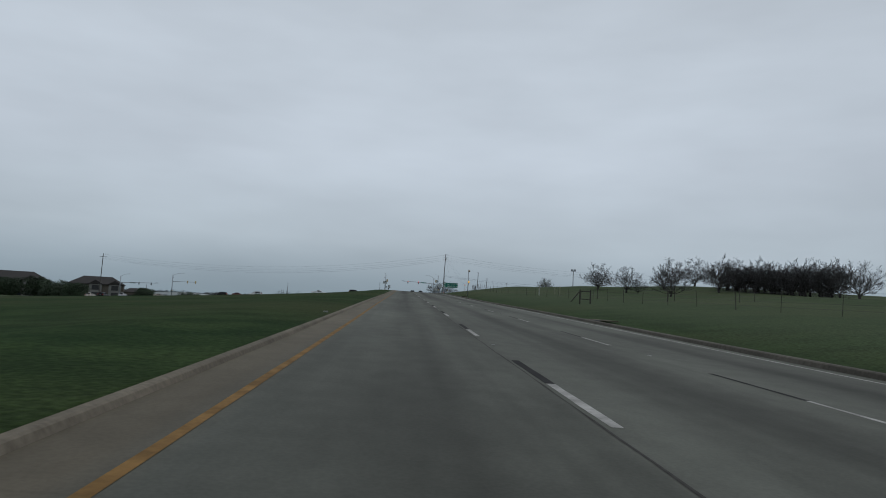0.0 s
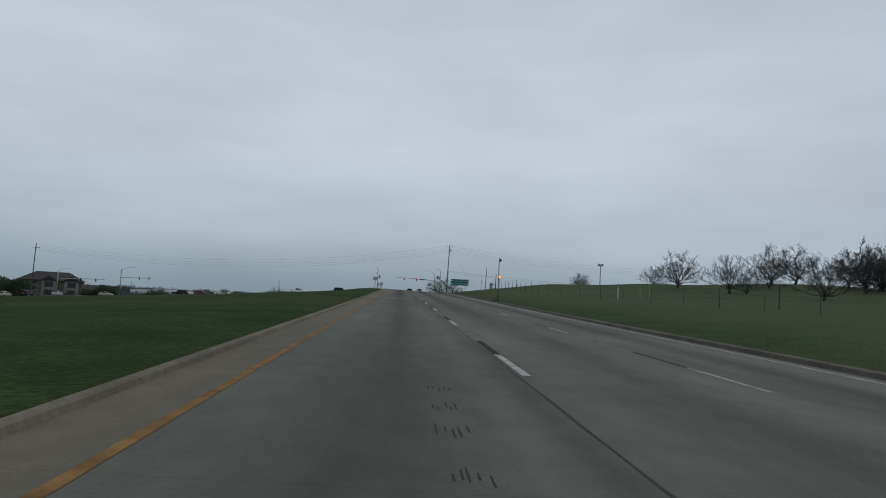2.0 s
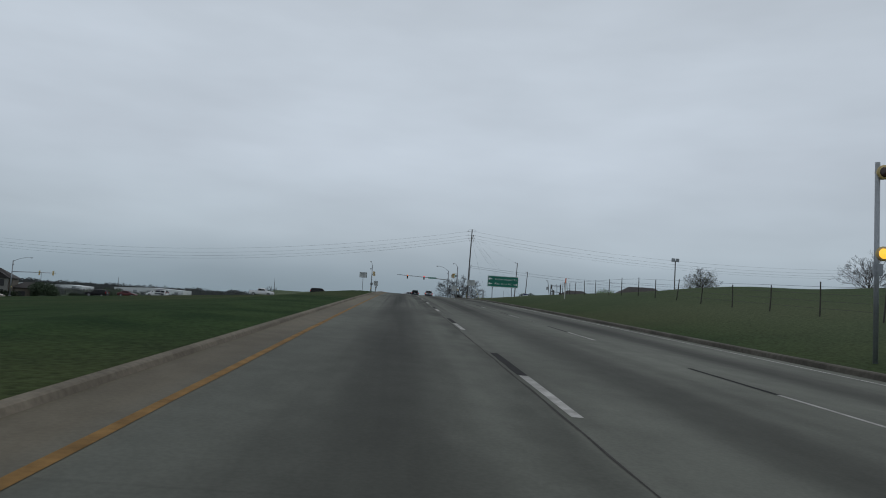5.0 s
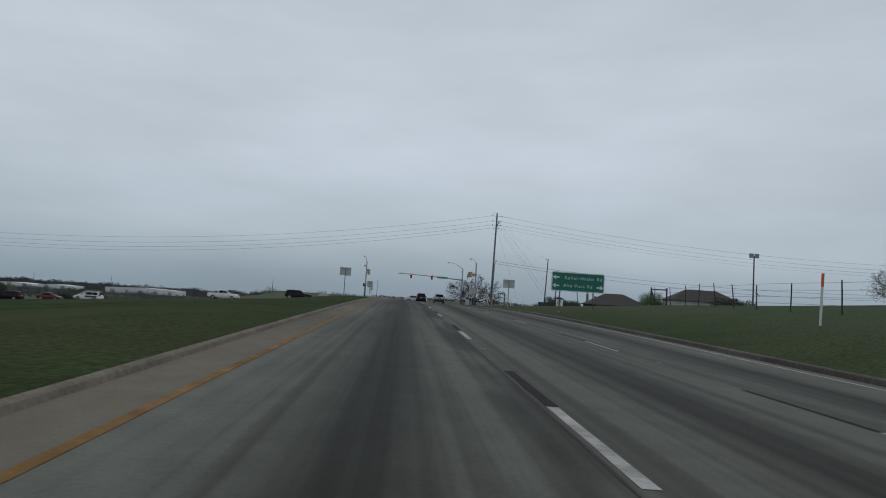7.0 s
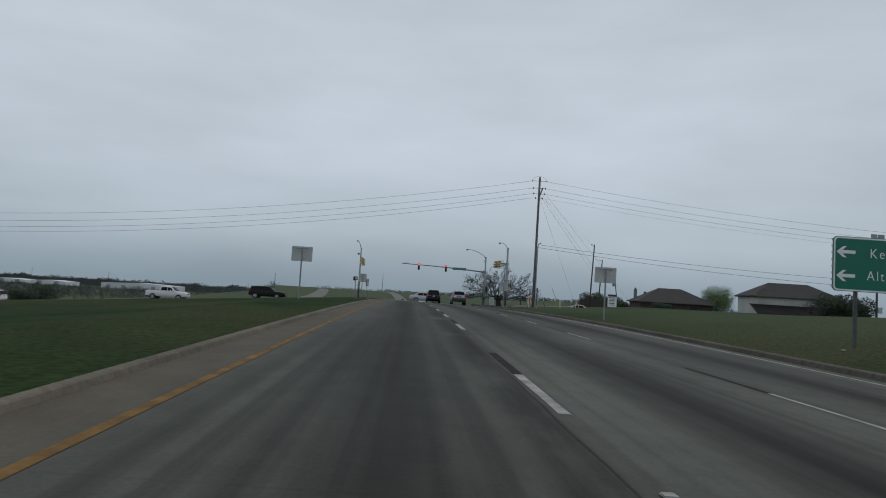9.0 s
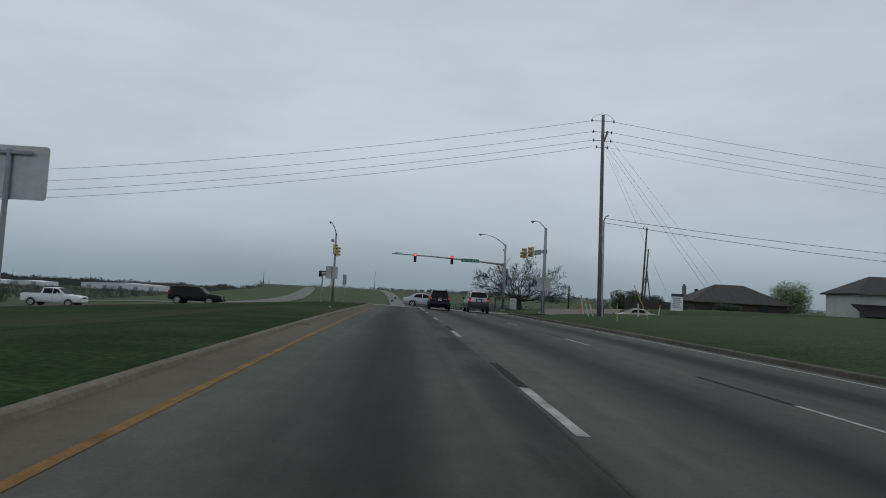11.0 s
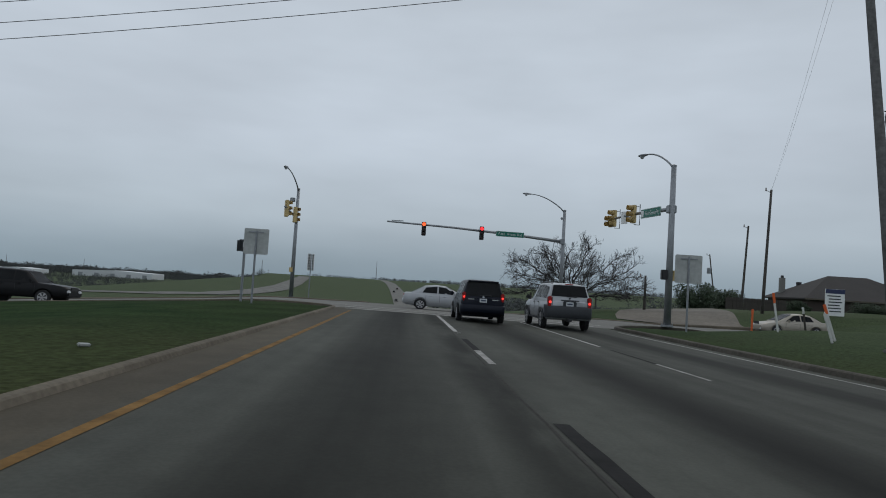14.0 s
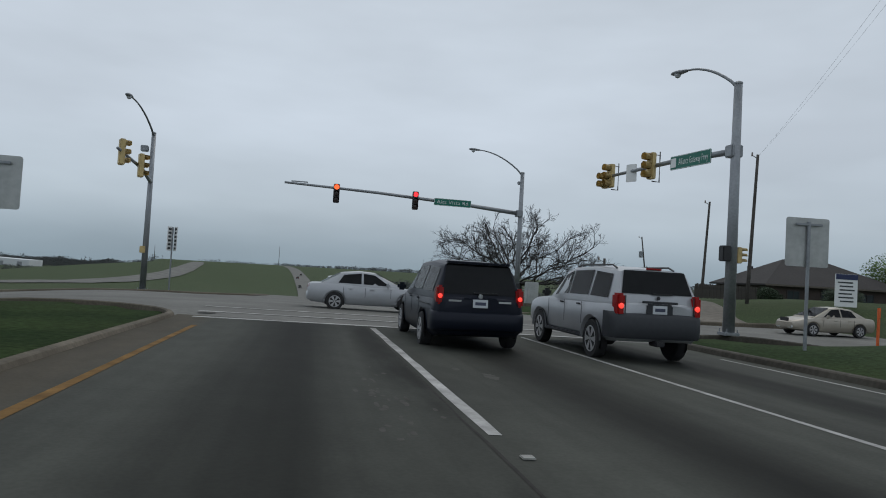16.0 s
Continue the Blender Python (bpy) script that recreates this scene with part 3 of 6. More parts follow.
# ---- road markings ----
def stripe(name, x0, x1, y0, y1, mat, parent=None, lift=0.004, step=6.0, ragged=0.0, zf=None):
    bm = bmesh.new()
    rows_ = []
    for y in spaced(y0, y1, step):
        j = [random.uniform(-ragged, ragged) for _ in range(2)]
        rows_.append([bm.verts.new((x, y, (zf or pave_z)(x, y) + lift)) for x in (x0 + j[0], x1 + j[1])])
    for (a, b), (c, d) in zip(rows_, rows_[1:]):
        bm.faces.new((a, b, d, c))
    return link_mesh(name, bm, mat, parent)


tagged(stripe("yellow_edge_line", -0.055, 0.055, -55, 291.2, M_YELLOW, step=1.5, ragged=0.006), "worn yellow edge line painted beside the median shoulder", "road marking", kind="structure")
tagged(stripe("white_edge_line", 10.82, 10.93, -55, 290.5, M_WHITE, step=1.5, ragged=0.008), "thin worn white edge line", "road marking", kind="structure")
DASHES = [1.9, 14.05, 26.25, 38.4, 50.6, 62.8, 75.0, 87.2, 99.4, 111.6, 123.8, 136, 148.2, 160.4, 172.4, 184.6, 197.2, 209.2, 221.9, 230.2, 238.5, 251.4, 263.6, 274.5]
lanes = tagged(new("lane_markings"), "broken white lane lines, each dash followed by a black one", "road marking", kind="structure")
for i, y in enumerate(DASHES):
    white = 2.4 if y == 274.5 else 2.95
    for x, w in ((3.66, 0.065), (7.32, 0.04)):
        stripe("white_dash", x - w, x + w, y, y + white, M_WHITE, lanes, step=0.6, ragged=0.006)
        stripe("black_dash", x - w * 1.15, x + w * 1.15, y + white, y + white + 3.05, M_BLACK, lanes, step=0.6, ragged=0.008)
stripe("solid_white_line", 3.595, 3.725, 282.6, 293.3, M_FRESH, lanes, step=0.8, ragged=0.008)
stripe("solid_white_line", 7.27, 7.37, 281.0, 293.3, M_FRESH, lanes, step=0.8, ragged=0.006)
bm = bmesh.new()
for y0, x0, x1, wd in ((293.35, -0.4, 11.0, 0.28), (295.6, -0.6, 12.0, 0.2), (298.2, -0.8, 12.2, 0.2)):
    n_ = 14
    a = [bm.verts.new((x0 + (x1 - x0) * i / n_, y0 + 0.24 * (x1 - x0) * i / n_ * 0.4, pave_z(x0 + (x1 - x0) * i / n_, y0) + 0.006)) for i in range(n_ + 1)]
    b = [bm.verts.new((v.co.x, v.co.y + wd, v.co.z)) for v in a]
    for i in range(n_):
        bm.faces.new((a[i], a[i + 1], b[i + 1], b[i]))
tagged(link_mesh("stop_line", bm, M_FRESH), "worn white stop line and crosswalk lines before the junction", "road marking", kind="structure")
tagged(stripe("joint_seam", 3.50, 3.53, -55, 292, M_TAR, step=0.8, ragged=0.012, lift=0.003), "dark tar-filled seam between the concrete lanes", "road seam", kind="structure")

# ---- roadside furniture ----
def utility_pole(name, x, y, z, h, r0=0.17, r1=0.11, lean=(0.0, 0.0), label="dark weathered wooden utility pole", mat=None):
    ob = tagged(empty(name, x, y, z), label, "utility pole")
    part("pole", tube([(lean[0] * t, lean[1] * t, -0.2 + (h + 0.2) * t) for t in (0, 0.25, 0.5, 0.75, 1)], [r0, r0 * 0.93 + r1 * 0.07, (r0 + r1) / 2, r1 * 1.1, r1], 12), mat or M_POLE, ob, smooth=True)
    return ob


def cable(name, a, b, sag, r=0.012, n=14, label="thin black overhead cable on poles"):
    a, b = Vector(a), Vector(b)
    pts = [a.lerp(b, i / n) - Vector((0, 0, sag * 4 * (i / n) * (1 - i / n))) for i in range(n + 1)]
    return tagged(link_mesh(name, tube(pts, r, 4), M_WIRE), label, "cable")


GZ = ground_z(17.2, 284.5)
PX, PY, PTOP = 17.35, 285.9, 16.25
BX, BY = 16.7, 282.75
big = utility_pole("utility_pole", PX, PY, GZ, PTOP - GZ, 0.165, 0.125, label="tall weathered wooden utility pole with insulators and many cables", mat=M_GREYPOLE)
LX, LY = BX - PX, BY - PY
for v in big.children[0].data.vertices:
    k_ = 1 - min(max(v.co.z / (PTOP - GZ), 0.0), 1.0)
    v.co.x += LX * k_
    v.co.y += LY * k_
pad = tagged(link_mesh("pole_pad", box(0, 0, 0.03, 0.85, 0.6, 0.1, 0.03), M_PALE), "small pale concrete pad at the foot of a pole", "concrete pad")
pad.matrix_world = pose(BX, BY - 0.3, ground_z(BX, BY - 0.3))


def insulator_arm(parent, z, dx, dz=0.0):
    part("bracket", tube([(0, 0, z), (dx * 0.6, 0, z + dz), (dx, 0, z + dz)], 0.025, 6), M_GALV, parent)
    part("insulator", lathe([(0.03, 0), (0.08, 0.05), (0.04, 0.09), (0.08, 0.13), (0.04, 0.17), (0.06, 0.21), (0.02, 0.24)], 10), M_INSUL, parent).matrix_local = pose(dx, 0, z + dz - 0.1)


H_ = PTOP - GZ
for z, d in ((H_ - 0.5, 0.9), (H_ - 0.5, -0.9), (H_ - 1.4, 0.75), (H_ - 1.4, -0.75), (H_ - 2.1, -0.7), (H_ - 2.1, 0.7), (H_ - 2.65, -0.45), (H_ - 2.65, 0.45)):
    insulator_arm(big, z, d)
for s_ in (-1, 1):
    part("jumper_wire", tube([(s_ * 0.9 * math.cos(a), 0.05, H_ - 0.5 + 0.6 * math.sin(a)) for a in [i * math.pi / 16 for i in range(9)]], 0.012, 5), M_WIRE, big)
part("switch_arm", tube([(0.1, 0, H_ - 2.3), (0.42, 0, H_ - 1.3)], [0.06, 0.09], 8), M_INSUL, big)
part("riser_pipe", tube([(LX + 0.2, LY - 0.12, 0), (LX * 0.53 + 0.2, LY * 0.53 - 0.12, 7.4), (LX * 0.5 + 0.35, LY * 0.5 - 0.1, 7.75), (LX * 0.5 + 0.6, LY * 0.5, 7.85)], 0.055, 8), M_GALV, big)
for dz, sg in ((0.5, 4.8), (1.4, 4.9), (2.1, 5.0), (2.65, 5.1)):
    cable("overhead_cable", (PX - 0.8, PY, PTOP - dz), (-116.4, 293.6, 9.8 - dz * 0.85), sg, 0.013, 30)
    cable("overhead_cable", (PX + 0.8, PY, PTOP - dz), (140, 285.2, 15.7 - dz * 0.9), 3.7, 0.013 if dz < 2.4 else 0.008, 24)
cable("service_cable", (PX + LX * 0.5 + 0.25, PY + LY * 0.5, 7.7), (96, 286, 6.9), 1.4, 0.018)
cable("service_cable", (PX + LX * 0.5 + 0.25, PY + LY * 0.5, 7.35), (96, 287, 5.9), 1.5, 0.018)
for gx_, gy_, gtop in ((27.5, 285.0, PTOP - 2.3), (28.6, 286.2, PTOP - 1.9), (30.6, 287.6, PTOP - 1.3), (20.6, 277.6, PTOP - 2.6)):
    cable("guy_wire", (PX + 0.1, PY, gtop), (gx_, gy_, ground_z(gx_, gy_) + 0.05), 0.0, 0.009, 2, "thin steel guy wire bracing the pole")
for dz_, dx_ in ((0.9, -0.3), (1.6, -0.2)):
    cable("overhead_cable", (PX + dx_, PY, PTOP - dz_), (34.45, 322.6, 11.4), 0.5, 0.0045, 12)


def guard(x, y, tilt, h=2.1):
    ob = tagged(link_mesh("guy_guard", tube([(0, 0, 0), (-tilt * h, 0.12 * h, h)], 0.026, 8), M_YELPLASTIC), "yellow plastic guard on a guy wire", "guy guard", group="guy guards")
    ob.matrix_world = pose(x, y, ground_z(x, y))


guard(15.90, 275.90, 0.0, 1.15)
guard(19.1, 279.1, 0.42, 2.3)
guard(20.20, 286.10, 0.02, 0.45)


def signal_head(parent, x, y, z, rz, lit=None, body=M_SIGYEL, rack=False, five=False):
    """Three-section head; faces -y before turning by rz."""
    hd = part("signal_head", box(0, 0, 0, 0.34, 0.22, 1.05, 0.03), body, parent)
    hd.matrix_local = pose(x, y, z, 0, 0, rz)
    if rack:
        part("bracket", tube([(0, 0.06, 0.47), (0, 0.42, 0.47), (0, 0.42, -0.6), (0, 0.06, -0.6)], 0.028, 6), M_BLK, hd)
        part("bracket_stem", tube([(0, 0.42, 0.44), (0, 0.42, 0.62)], 0.022, 6), M_BLK, hd)
    if five:
        part("side_section", box(-0.36, 0, -0.18, 0.34, 0.22, 0.7, 0.03), body, hd)
    spots = [(0, 0), (0, 1), (0, 2)] + ([(-0.36, 1), (-0.36, 2)] if five else [])
    deep, turn = (0.3, 290) if rack else (0.22, 220)
    for ox, i in spots:
        zz = 0.35 - 0.35 * i
        ln = lathe([(0.005, 0.0), (0.13, 0.01), (0.145, 0.03)], 16, "y")
        mat = lit if (lit and i == 0) else M_LENS
        o = part("lens", ln, mat, hd)
        o.location = (ox, -0.145, zz)
        vis = bmesh.new()
        n_ = 12
        ra, rb = [], []
        for k in range(n_ + 1):
            a = radians(90 - turn / 2 + turn * k / n_)
            ra.append(vis.verts.new((0.155 * math.cos(a), 0.0, 0.155 * math.sin(a))))
            rb.append(vis.verts.new((0.15 * math.cos(a), -deep, 0.15 * math.sin(a))))
        for k in range(n_):
            vis.faces.new((ra[k], ra[k + 1], rb[k + 1], rb[k]))
        bmesh.ops.solidify(vis, geom=vis.faces[:], thickness=0.006)
        v = part("visor", vis, body, hd)
        v.location = (ox, -0.11, zz)
    return hd


def luminaire(parent, base, tip):
    """Curved arm with a cobra head at its tip."""
    b, t = Vector(base), Vector(tip)
    pts = []
    for i in range(9):
        u = i / 8
        p = b.lerp(t, u)
        p.z = b.z + (t.z - b.z) * math.sin(u * math.pi / 2) ** 0.8
        pts.append(p)
    arm = part("lamp_arm", tube(pts, [0.055 - 0.02 * i / 8 for i in range(9)], 8), M_GALV, parent, smooth=True)
    d = (t - b)
    d.z = 0
    ang = math.degrees(math.atan2(d.y, d.x))
    prof = [(0.02, -0.05), (0.08, 0.0), (0.11, 0.15), (0.14, 0.35), (0.12, 0.55), (0.04, 0.66)]
    head = lathe(prof, 12, "x")
    bmesh.ops.scale(head, vec=(1, 1.05, 0.6), verts=head.verts)
    lh = part("lamp_head", head, M_GALV, parent, smooth=True)
    lh.matrix_local = pose(t.x, t.y, t.z, 0, 0, ang)
    gl = lathe([(0.02, -0.16), (0.09, -0.12), (0.12, -0.03), (0.12, 0.0)], 12)
    g = part("lamp_glass", gl, M_GLASSLAMP, lh, smooth=True)
    g.location = (0.38, 0, -0.03)
    return arm


def mast_pole(name, x, y, z, h, r0, r1, label):
    ob = tagged(empty(name, x, y, z), label, "traffic signal")
    part("pole", tube([(0, 0, 0.1), (0, 0, h * 0.5), (0, 0, h)], [r0, (r0 + r1) / 2, r1], 14), M_GALV, ob, smooth=True)
    part("pole_cap", lathe([(r1 + 0.01, 0), (r1 + 0.01, 0.05), (0.03, 0.1)], 12), M_GALV, ob).location = (0, 0, h)
    part("base_plate", box(0, 0, 0.06, 0.5, 0.5, 0.1, 0.02), M_GALV, ob)
    for sx in (-1, 1):
        for sy in (-1, 1):
            part("anchor_bolt", tube([(sx * 0.19, sy * 0.19, 0.05), (sx * 0.19, sy * 0.19, 0.22)], 0.02, 6), M_GALV, ob)
    return ob


def street_blade(parent, text, w, h, x, y, z, rz, shift=0.0):
    bl = part("street_sign", rounded_plate(w, h, 0.02, 0.04), M_GREEN, parent, "green street name sign with white letters")
    bl.matrix_local = pose(x, y, z, 0, 0, rz)
    b2 = rounded_plate(w - 0.02, h - 0.02, 0.004, 0.04)
    rim = part("border", b2, M_SIGNWHITE, bl)
    rim.location = (0, -0.011, 0)
    inner = part("face", rounded_plate(w - 0.05, h - 0.05, 0.004, 0.03), M_GREEN, bl)
    inner.location = (0, -0.014, 0)
    lettering(text, h * 0.68, bl, pose(shift, -0.0185, 0.0, 90, 0, 0), M_SIGNWHITE, width=w * 0.84 - shift * 1.6, thin=0.003, spread=1.1)
    return bl


# signal facing the carriageway, beyond the crossing, with its long arm over the lanes
FX, FY = 14.6, 317.3
fz = ground_z(FX, FY)
far_sig = mast_pole("traffic_signal", FX, FY, fz, 7.75 - fz, 0.17, 0.12, "galvanised traffic signal with a long arm and lit red lights")
arm_pts = [(0, 0, 5.25 - fz), (-4, -0.5, 5.52 - fz), (-9, -1.1, 5.72 - fz), (-14.1, -1.7, 5.82 - fz)]
part("mast_arm", tube(arm_pts, [0.13, 0.11, 0.085, 0.06], 12), M_GALV, far_sig, smooth=True)
part("arm_clamp", box(-0.1, 0, 5.25 - fz, 0.4, 0.42, 0.4, 0.03), M_GALV, far_sig)
part("detector_box", box(-13.3, -1.62, 5.93 - fz, 0.9, 0.08, 0.06, 0.01), M_GALV, far_sig)
signal_head(far_sig, 3.34 - FX, -1.75, 5.42 - fz, 0, M_REDO, M_BLK)
signal_head(far_sig, 7.87 - FX, -1.2, 5.42 - fz, 0, M_RED, M_BLK)
street_blade(far_sig, "Alta Vista Rd", 2.25, 0.42, 10.15 - FX, -0.85, 5.5 - fz, 3)
luminaire(far_sig, (0, 0, 7.6 - fz), (11.75 - FX, -0.2, 8.9 - fz))
part("camera", lathe([(0.05, -0.1), (0.09, -0.05), (0.1, 0.06), (0.03, 0.12)], 12), M_GALV, far_sig).location = (-0.25, -0.15, 7.1 - fz)
part("push_button_box", box(0, -0.2, 1.25, 0.22, 0.2, 0.4, 0.02), M_BLK, far_sig)

# signal for the crossing street, near corner
NX, NY = 15.4, 297.0
nz = pave_z(15.1, 296) + 0.12
near_sig = mast_pole("traffic_signal", NX, NY, nz, 7.95 - nz, 0.19, 0.13, "galvanised traffic signal with yellow heads and a green street sign")
part("mast_arm", tube([(0, 0, 5.75 - nz), (-0.12, 4, 5.98 - nz), (-0.3, 9.6, 6.1 - nz)], [0.11, 0.09, 0.06], 12), M_GALV, near_sig, smooth=True)
part("arm_clamp", box(0, 0.1, 5.75 - nz, 0.42, 0.4, 0.4, 0.03), M_GALV, near_sig)
signal_head(near_sig, -0.3, 5.0, 5.98 - nz, -76, rack=True)
signal_head(near_sig, -0.3, 8.7, 6.08 - nz, -76, rack=True, five=True)
bl_ = street_blade(near_sig, "Alliance Gateway Frwy", 2.1, 0.5, -0.3, 2.2, 5.78 - nz, -81, 0.16)
badge = part("route_badge", box(-0.87, -0.02, 0.0, 0.26, 0.006, 0.34), M_SIGNWHITE, bl_)
mv = part("lane_sign", rounded_plate(0.5, 0.75, 0.015, 0.04), M_SIGNWHITE, near_sig, "small white lane control sign")
mv.matrix_local = pose(-0.25, 6.8, 5.95 - nz, 0, 0, -60)
luminaire(near_sig, (0, 0, 7.8 - nz), (-0.75, 1.9, 8.85 - nz))
sh = signal_head(near_sig, 0.28, 0.1, 2.6, 90, None)
sh.scale = (0.85, 0.85, 0.5)
part("pedestrian_signal", box(-0.3, -0.1, 2.62, 0.3, 0.28, 0.5, 0.03), M_BLK, near_sig)

# signal on the far left corner
LX, LY = -6.3, 315.1
lz = ground_z(LX, LY)
left_sig = mast_pole("traffic_signal", LX, LY, lz, 7.75 - lz, 0.16, 0.11, "galvanised traffic signal pole with yellow heads on a short arm")
part("mast_arm", tube([(0, 0, 5.2 - lz), (0.5, -4, 5.35 - lz), (0.75, -9.2, 5.45 - lz)], [0.1, 0.08, 0.06], 10), M_GALV, left_sig, smooth=True)
signal_head(left_sig, 0.75, -8.6, 5.4 - lz, 115)
signal_head(left_sig, 0.8, -5.6, 5.3 - lz, 115)
luminaire(left_sig, (0, 0, 7.6 - lz), (-0.3, -3.6, 8.75 - lz))
part("camera_box", box(-0.35, -0.2, 6.9 - lz, 0.35, 0.35, 0.3, 0.03), M_GALV, left_sig)
part("push_button_box", box(-0.1, -0.2, 2.2, 0.25, 0.2, 0.35, 0.02), M_SIGYEL, left_sig)


def back_sign(name, x, y, w, h, zc, label, rz=0.0, post_r=0.045, post_dx=0.0):
    """Sign plate seen from its bare back, on one post."""
    g = max(ground_z(x, y), pave_z(x, y) if abs(x) < 1 else -99)
    ob = tagged(empty(name, x, y, g, rz), label, "road sign")
    pl = part("plate", rounded_plate(w, h, 0.012, 0.06), M_SIGNBACK, ob)
    pl.location = (0, 0.05, zc - g)
    part("post", tube([(post_dx, 0, -0.1), (post_dx, 0, zc - g + h * 0.42)], post_r, 10), M_GALV, ob)
    part("brace", box(0, -0.01, zc - g + h * 0.36, w * 0.62, 0.04, 0.06, 0.01), M_GALV, ob)
    return ob


back_sign("road_sign", -4.2, 292.3, 1.03, 1.08, 2.54, "square road sign with rounded corners, bare metal back towards the road")
back_sign("road_sign", -4.59, 244.1, 1.25, 0.9, 2.79, "wide road sign on a thin post, bare metal back")
back_sign("road_sign", 13.25, 241.2, 1.26, 0.9, 2.52, "wide road sign on two stays, bare metal back")
back_sign("road_sign", 14.45, 292.4, 1.18, 1.24, 2.55, "square road sign on the corner, bare metal back, grey post", rz=-4)


def slim_signs():
    x, y = -4.95, 314.8
    g = ground_z(x, y)
    ob = tagged(empty("route_sign", x, y, g), "two narrow dark signs with pale bars on one post", "road sign")
    part("post", tube([(0, 0, 0), (0, 0, 2.6 - g + 0.3)], 0.04, 8), M_GALV, ob)
    for dx, rz in ((-0.14, 58), (0.16, -52)):
        p = part("plate", rounded_plate(0.32, 1.25, 0.012, 0.03), M_SIGNWHITE, ob)
        p.matrix_local = pose(dx, -0.05, 2.3 - g, 0, 0, rz)
        for k in range(6):
            part("bar", box(0, -0.009, 0.5 - 0.2 * k, 0.2, 0.004, 0.11), M_DARKSIGN, p)


slim_signs()


def one_way_sign():
    x, y = -5.3, 295.1
    g = ground_z(x, y)
    ob = tagged(empty("one_way_sign", x, y, g), "small black sign with a white panel on a grey post", "road sign")
    part("post", tube([(0, 0, -0.1), (0, 0, 2.7 - g)], 0.06, 10), M_GALV, ob)
    back = part("plate", rounded_plate(0.62, 0.5, 0.02, 0.03), M_DARKSIGN, ob)
    back.matrix_local = pose(-0.16, 0.08, 2.42 - g, 0, 0, 62)
    p = part("plate", rounded_plate(0.62, 0.44, 0.02, 0.03), M_DARKSIGN, ob)
    p.matrix_local = pose(0.02, -0.07, 2.5 - g, 0, 0, -20)
    q = part("panel", box(0.08, -0.013, 0, 0.34, 0.006, 0.22), M_SIGNWHITE, p)
    part("bar", box(0, -0.005, 0, 0.22, 0.004, 0.08), M_DARKSIGN, q).location = (0.08, -0.012, 0)


one_way_sign()


def guide_sign():
    """Large green guide sign on two posts."""
    x0, x1, y, zb, zt = 13.32, 17.45, 220.2, 1.52, 2.99
    w, h = x1 - x0, zt - zb
    g = ground_z((x0 + x1) / 2, y)
    ob = tagged(empty("guide_sign", (x0 + x1) / 2, y, g), "large green guide sign with white arrows and letters on steel posts", "road sign")
    pl = part("plate", rounded_plate(w, h, 0.04, 0.12), M_GREEN, ob)
    pl.location = (0, 0, (zb + zt) / 2 - g)
    o = part("border", rounded_plate(w - 0.03, h - 0.03, 0.006, 0.11), M_SIGNWHITE, pl)
    o.location = (0, -0.022, 0)
    o = part("face", rounded_plate(w - 0.11, h - 0.11, 0.006, 0.09), M_GREEN, pl)
    o.location = (0, -0.026, 0)

    def arrow(cx, cz, flip):
        bm = bmesh.new()
        pts = [(-0.26, 0), (-0.08, 0.15), (0.02, 0.15), (-0.1, 0.045), (0.26, 0.045), (0.26, -0.045), (-0.1, -0.045), (0.02, -0.15), (-0.08, -0.15)]
        vs = [bm.verts.new((cx + flip * px, -0.033, cz + pz)) for px, pz in pts]
        f = bm.faces.new(vs if flip < 0 else list(reversed(vs)))
        r_ = bmesh.ops.extrude_face_region(bm, geom=[f])
        for v in [v for v in r_["geom"] if isinstance(v, bmesh.types.BMVert)]:
            v.co.y += 0.003
        bmesh.ops.recalc_face_normals(bm, faces=bm.faces[:])
        part("arrow", bm, M_SIGNWHITE, pl)

    arrow(-1.72, 0.32, 1)
    arrow(-1.72, -0.32, 1)
    arrow(1.72, -0.32, -1)
    lettering("Keller-Haslet Rd", 0.37, pl, pose(0.41, -0.032, 0.3, 90), M_SIGNWHITE, width=2.9, thin=0.0035, spread=1.25)
    lettering("Alta Vista Rd", 0.37, pl, pose(0.0, -0.032, -0.3, 90), M_SIGNWHITE, width=2.25, thin=0.0035, spread=1.25)
    for dx in (-1.37, 1.24):
        part("post", box(dx, 0.08, (zt - g) / 2 - 0.1, 0.075, 0.1, zt - g - 0.1, 0.01), M_SHADEDPOST, ob)
    for k in range(8):
        part("bolt", box(-w / 2 - 0.01, 0, zb - g + 0.12 + k * 0.18, 0.04, 0.05, 0.04, 0.005), M_GALV, ob)


guide_sign()


def beacon():
    x, y = 13.4, 145.4
    g = ground_z(x, y)
    ob = tagged(empty("warning_beacon", x, y, g), "grey pole with two round amber warning lights, the lower one lit", "warning beacon")
    part("pole", tube([(0, 0, -0.1), (0, 0, 3.1 - g)], 0.06, 10), M_GALV, ob, smooth=True)
    for z in (2.85, 0.84):
        hd = part("beacon_head", lathe([(0.1, 0.16), (0.17, 0.1), (0.18, 0.0), (0.18, -0.03)], 18, "y"), M_SIGYEL, ob, smooth=True)
        hd.location = (0.12, -0.06, z - g)
        part("lens", lathe([(0.02, -0.06), (0.11, -0.045), (0.14, -0.02)], 16, "y"), M_AMBER if z < 2 else M_LENS, hd)
    part("junction_box", box(0.05, 0.02, 0.45 - g, 0.2, 0.15, 0.3, 0.02), M_GALV, ob)


beacon()


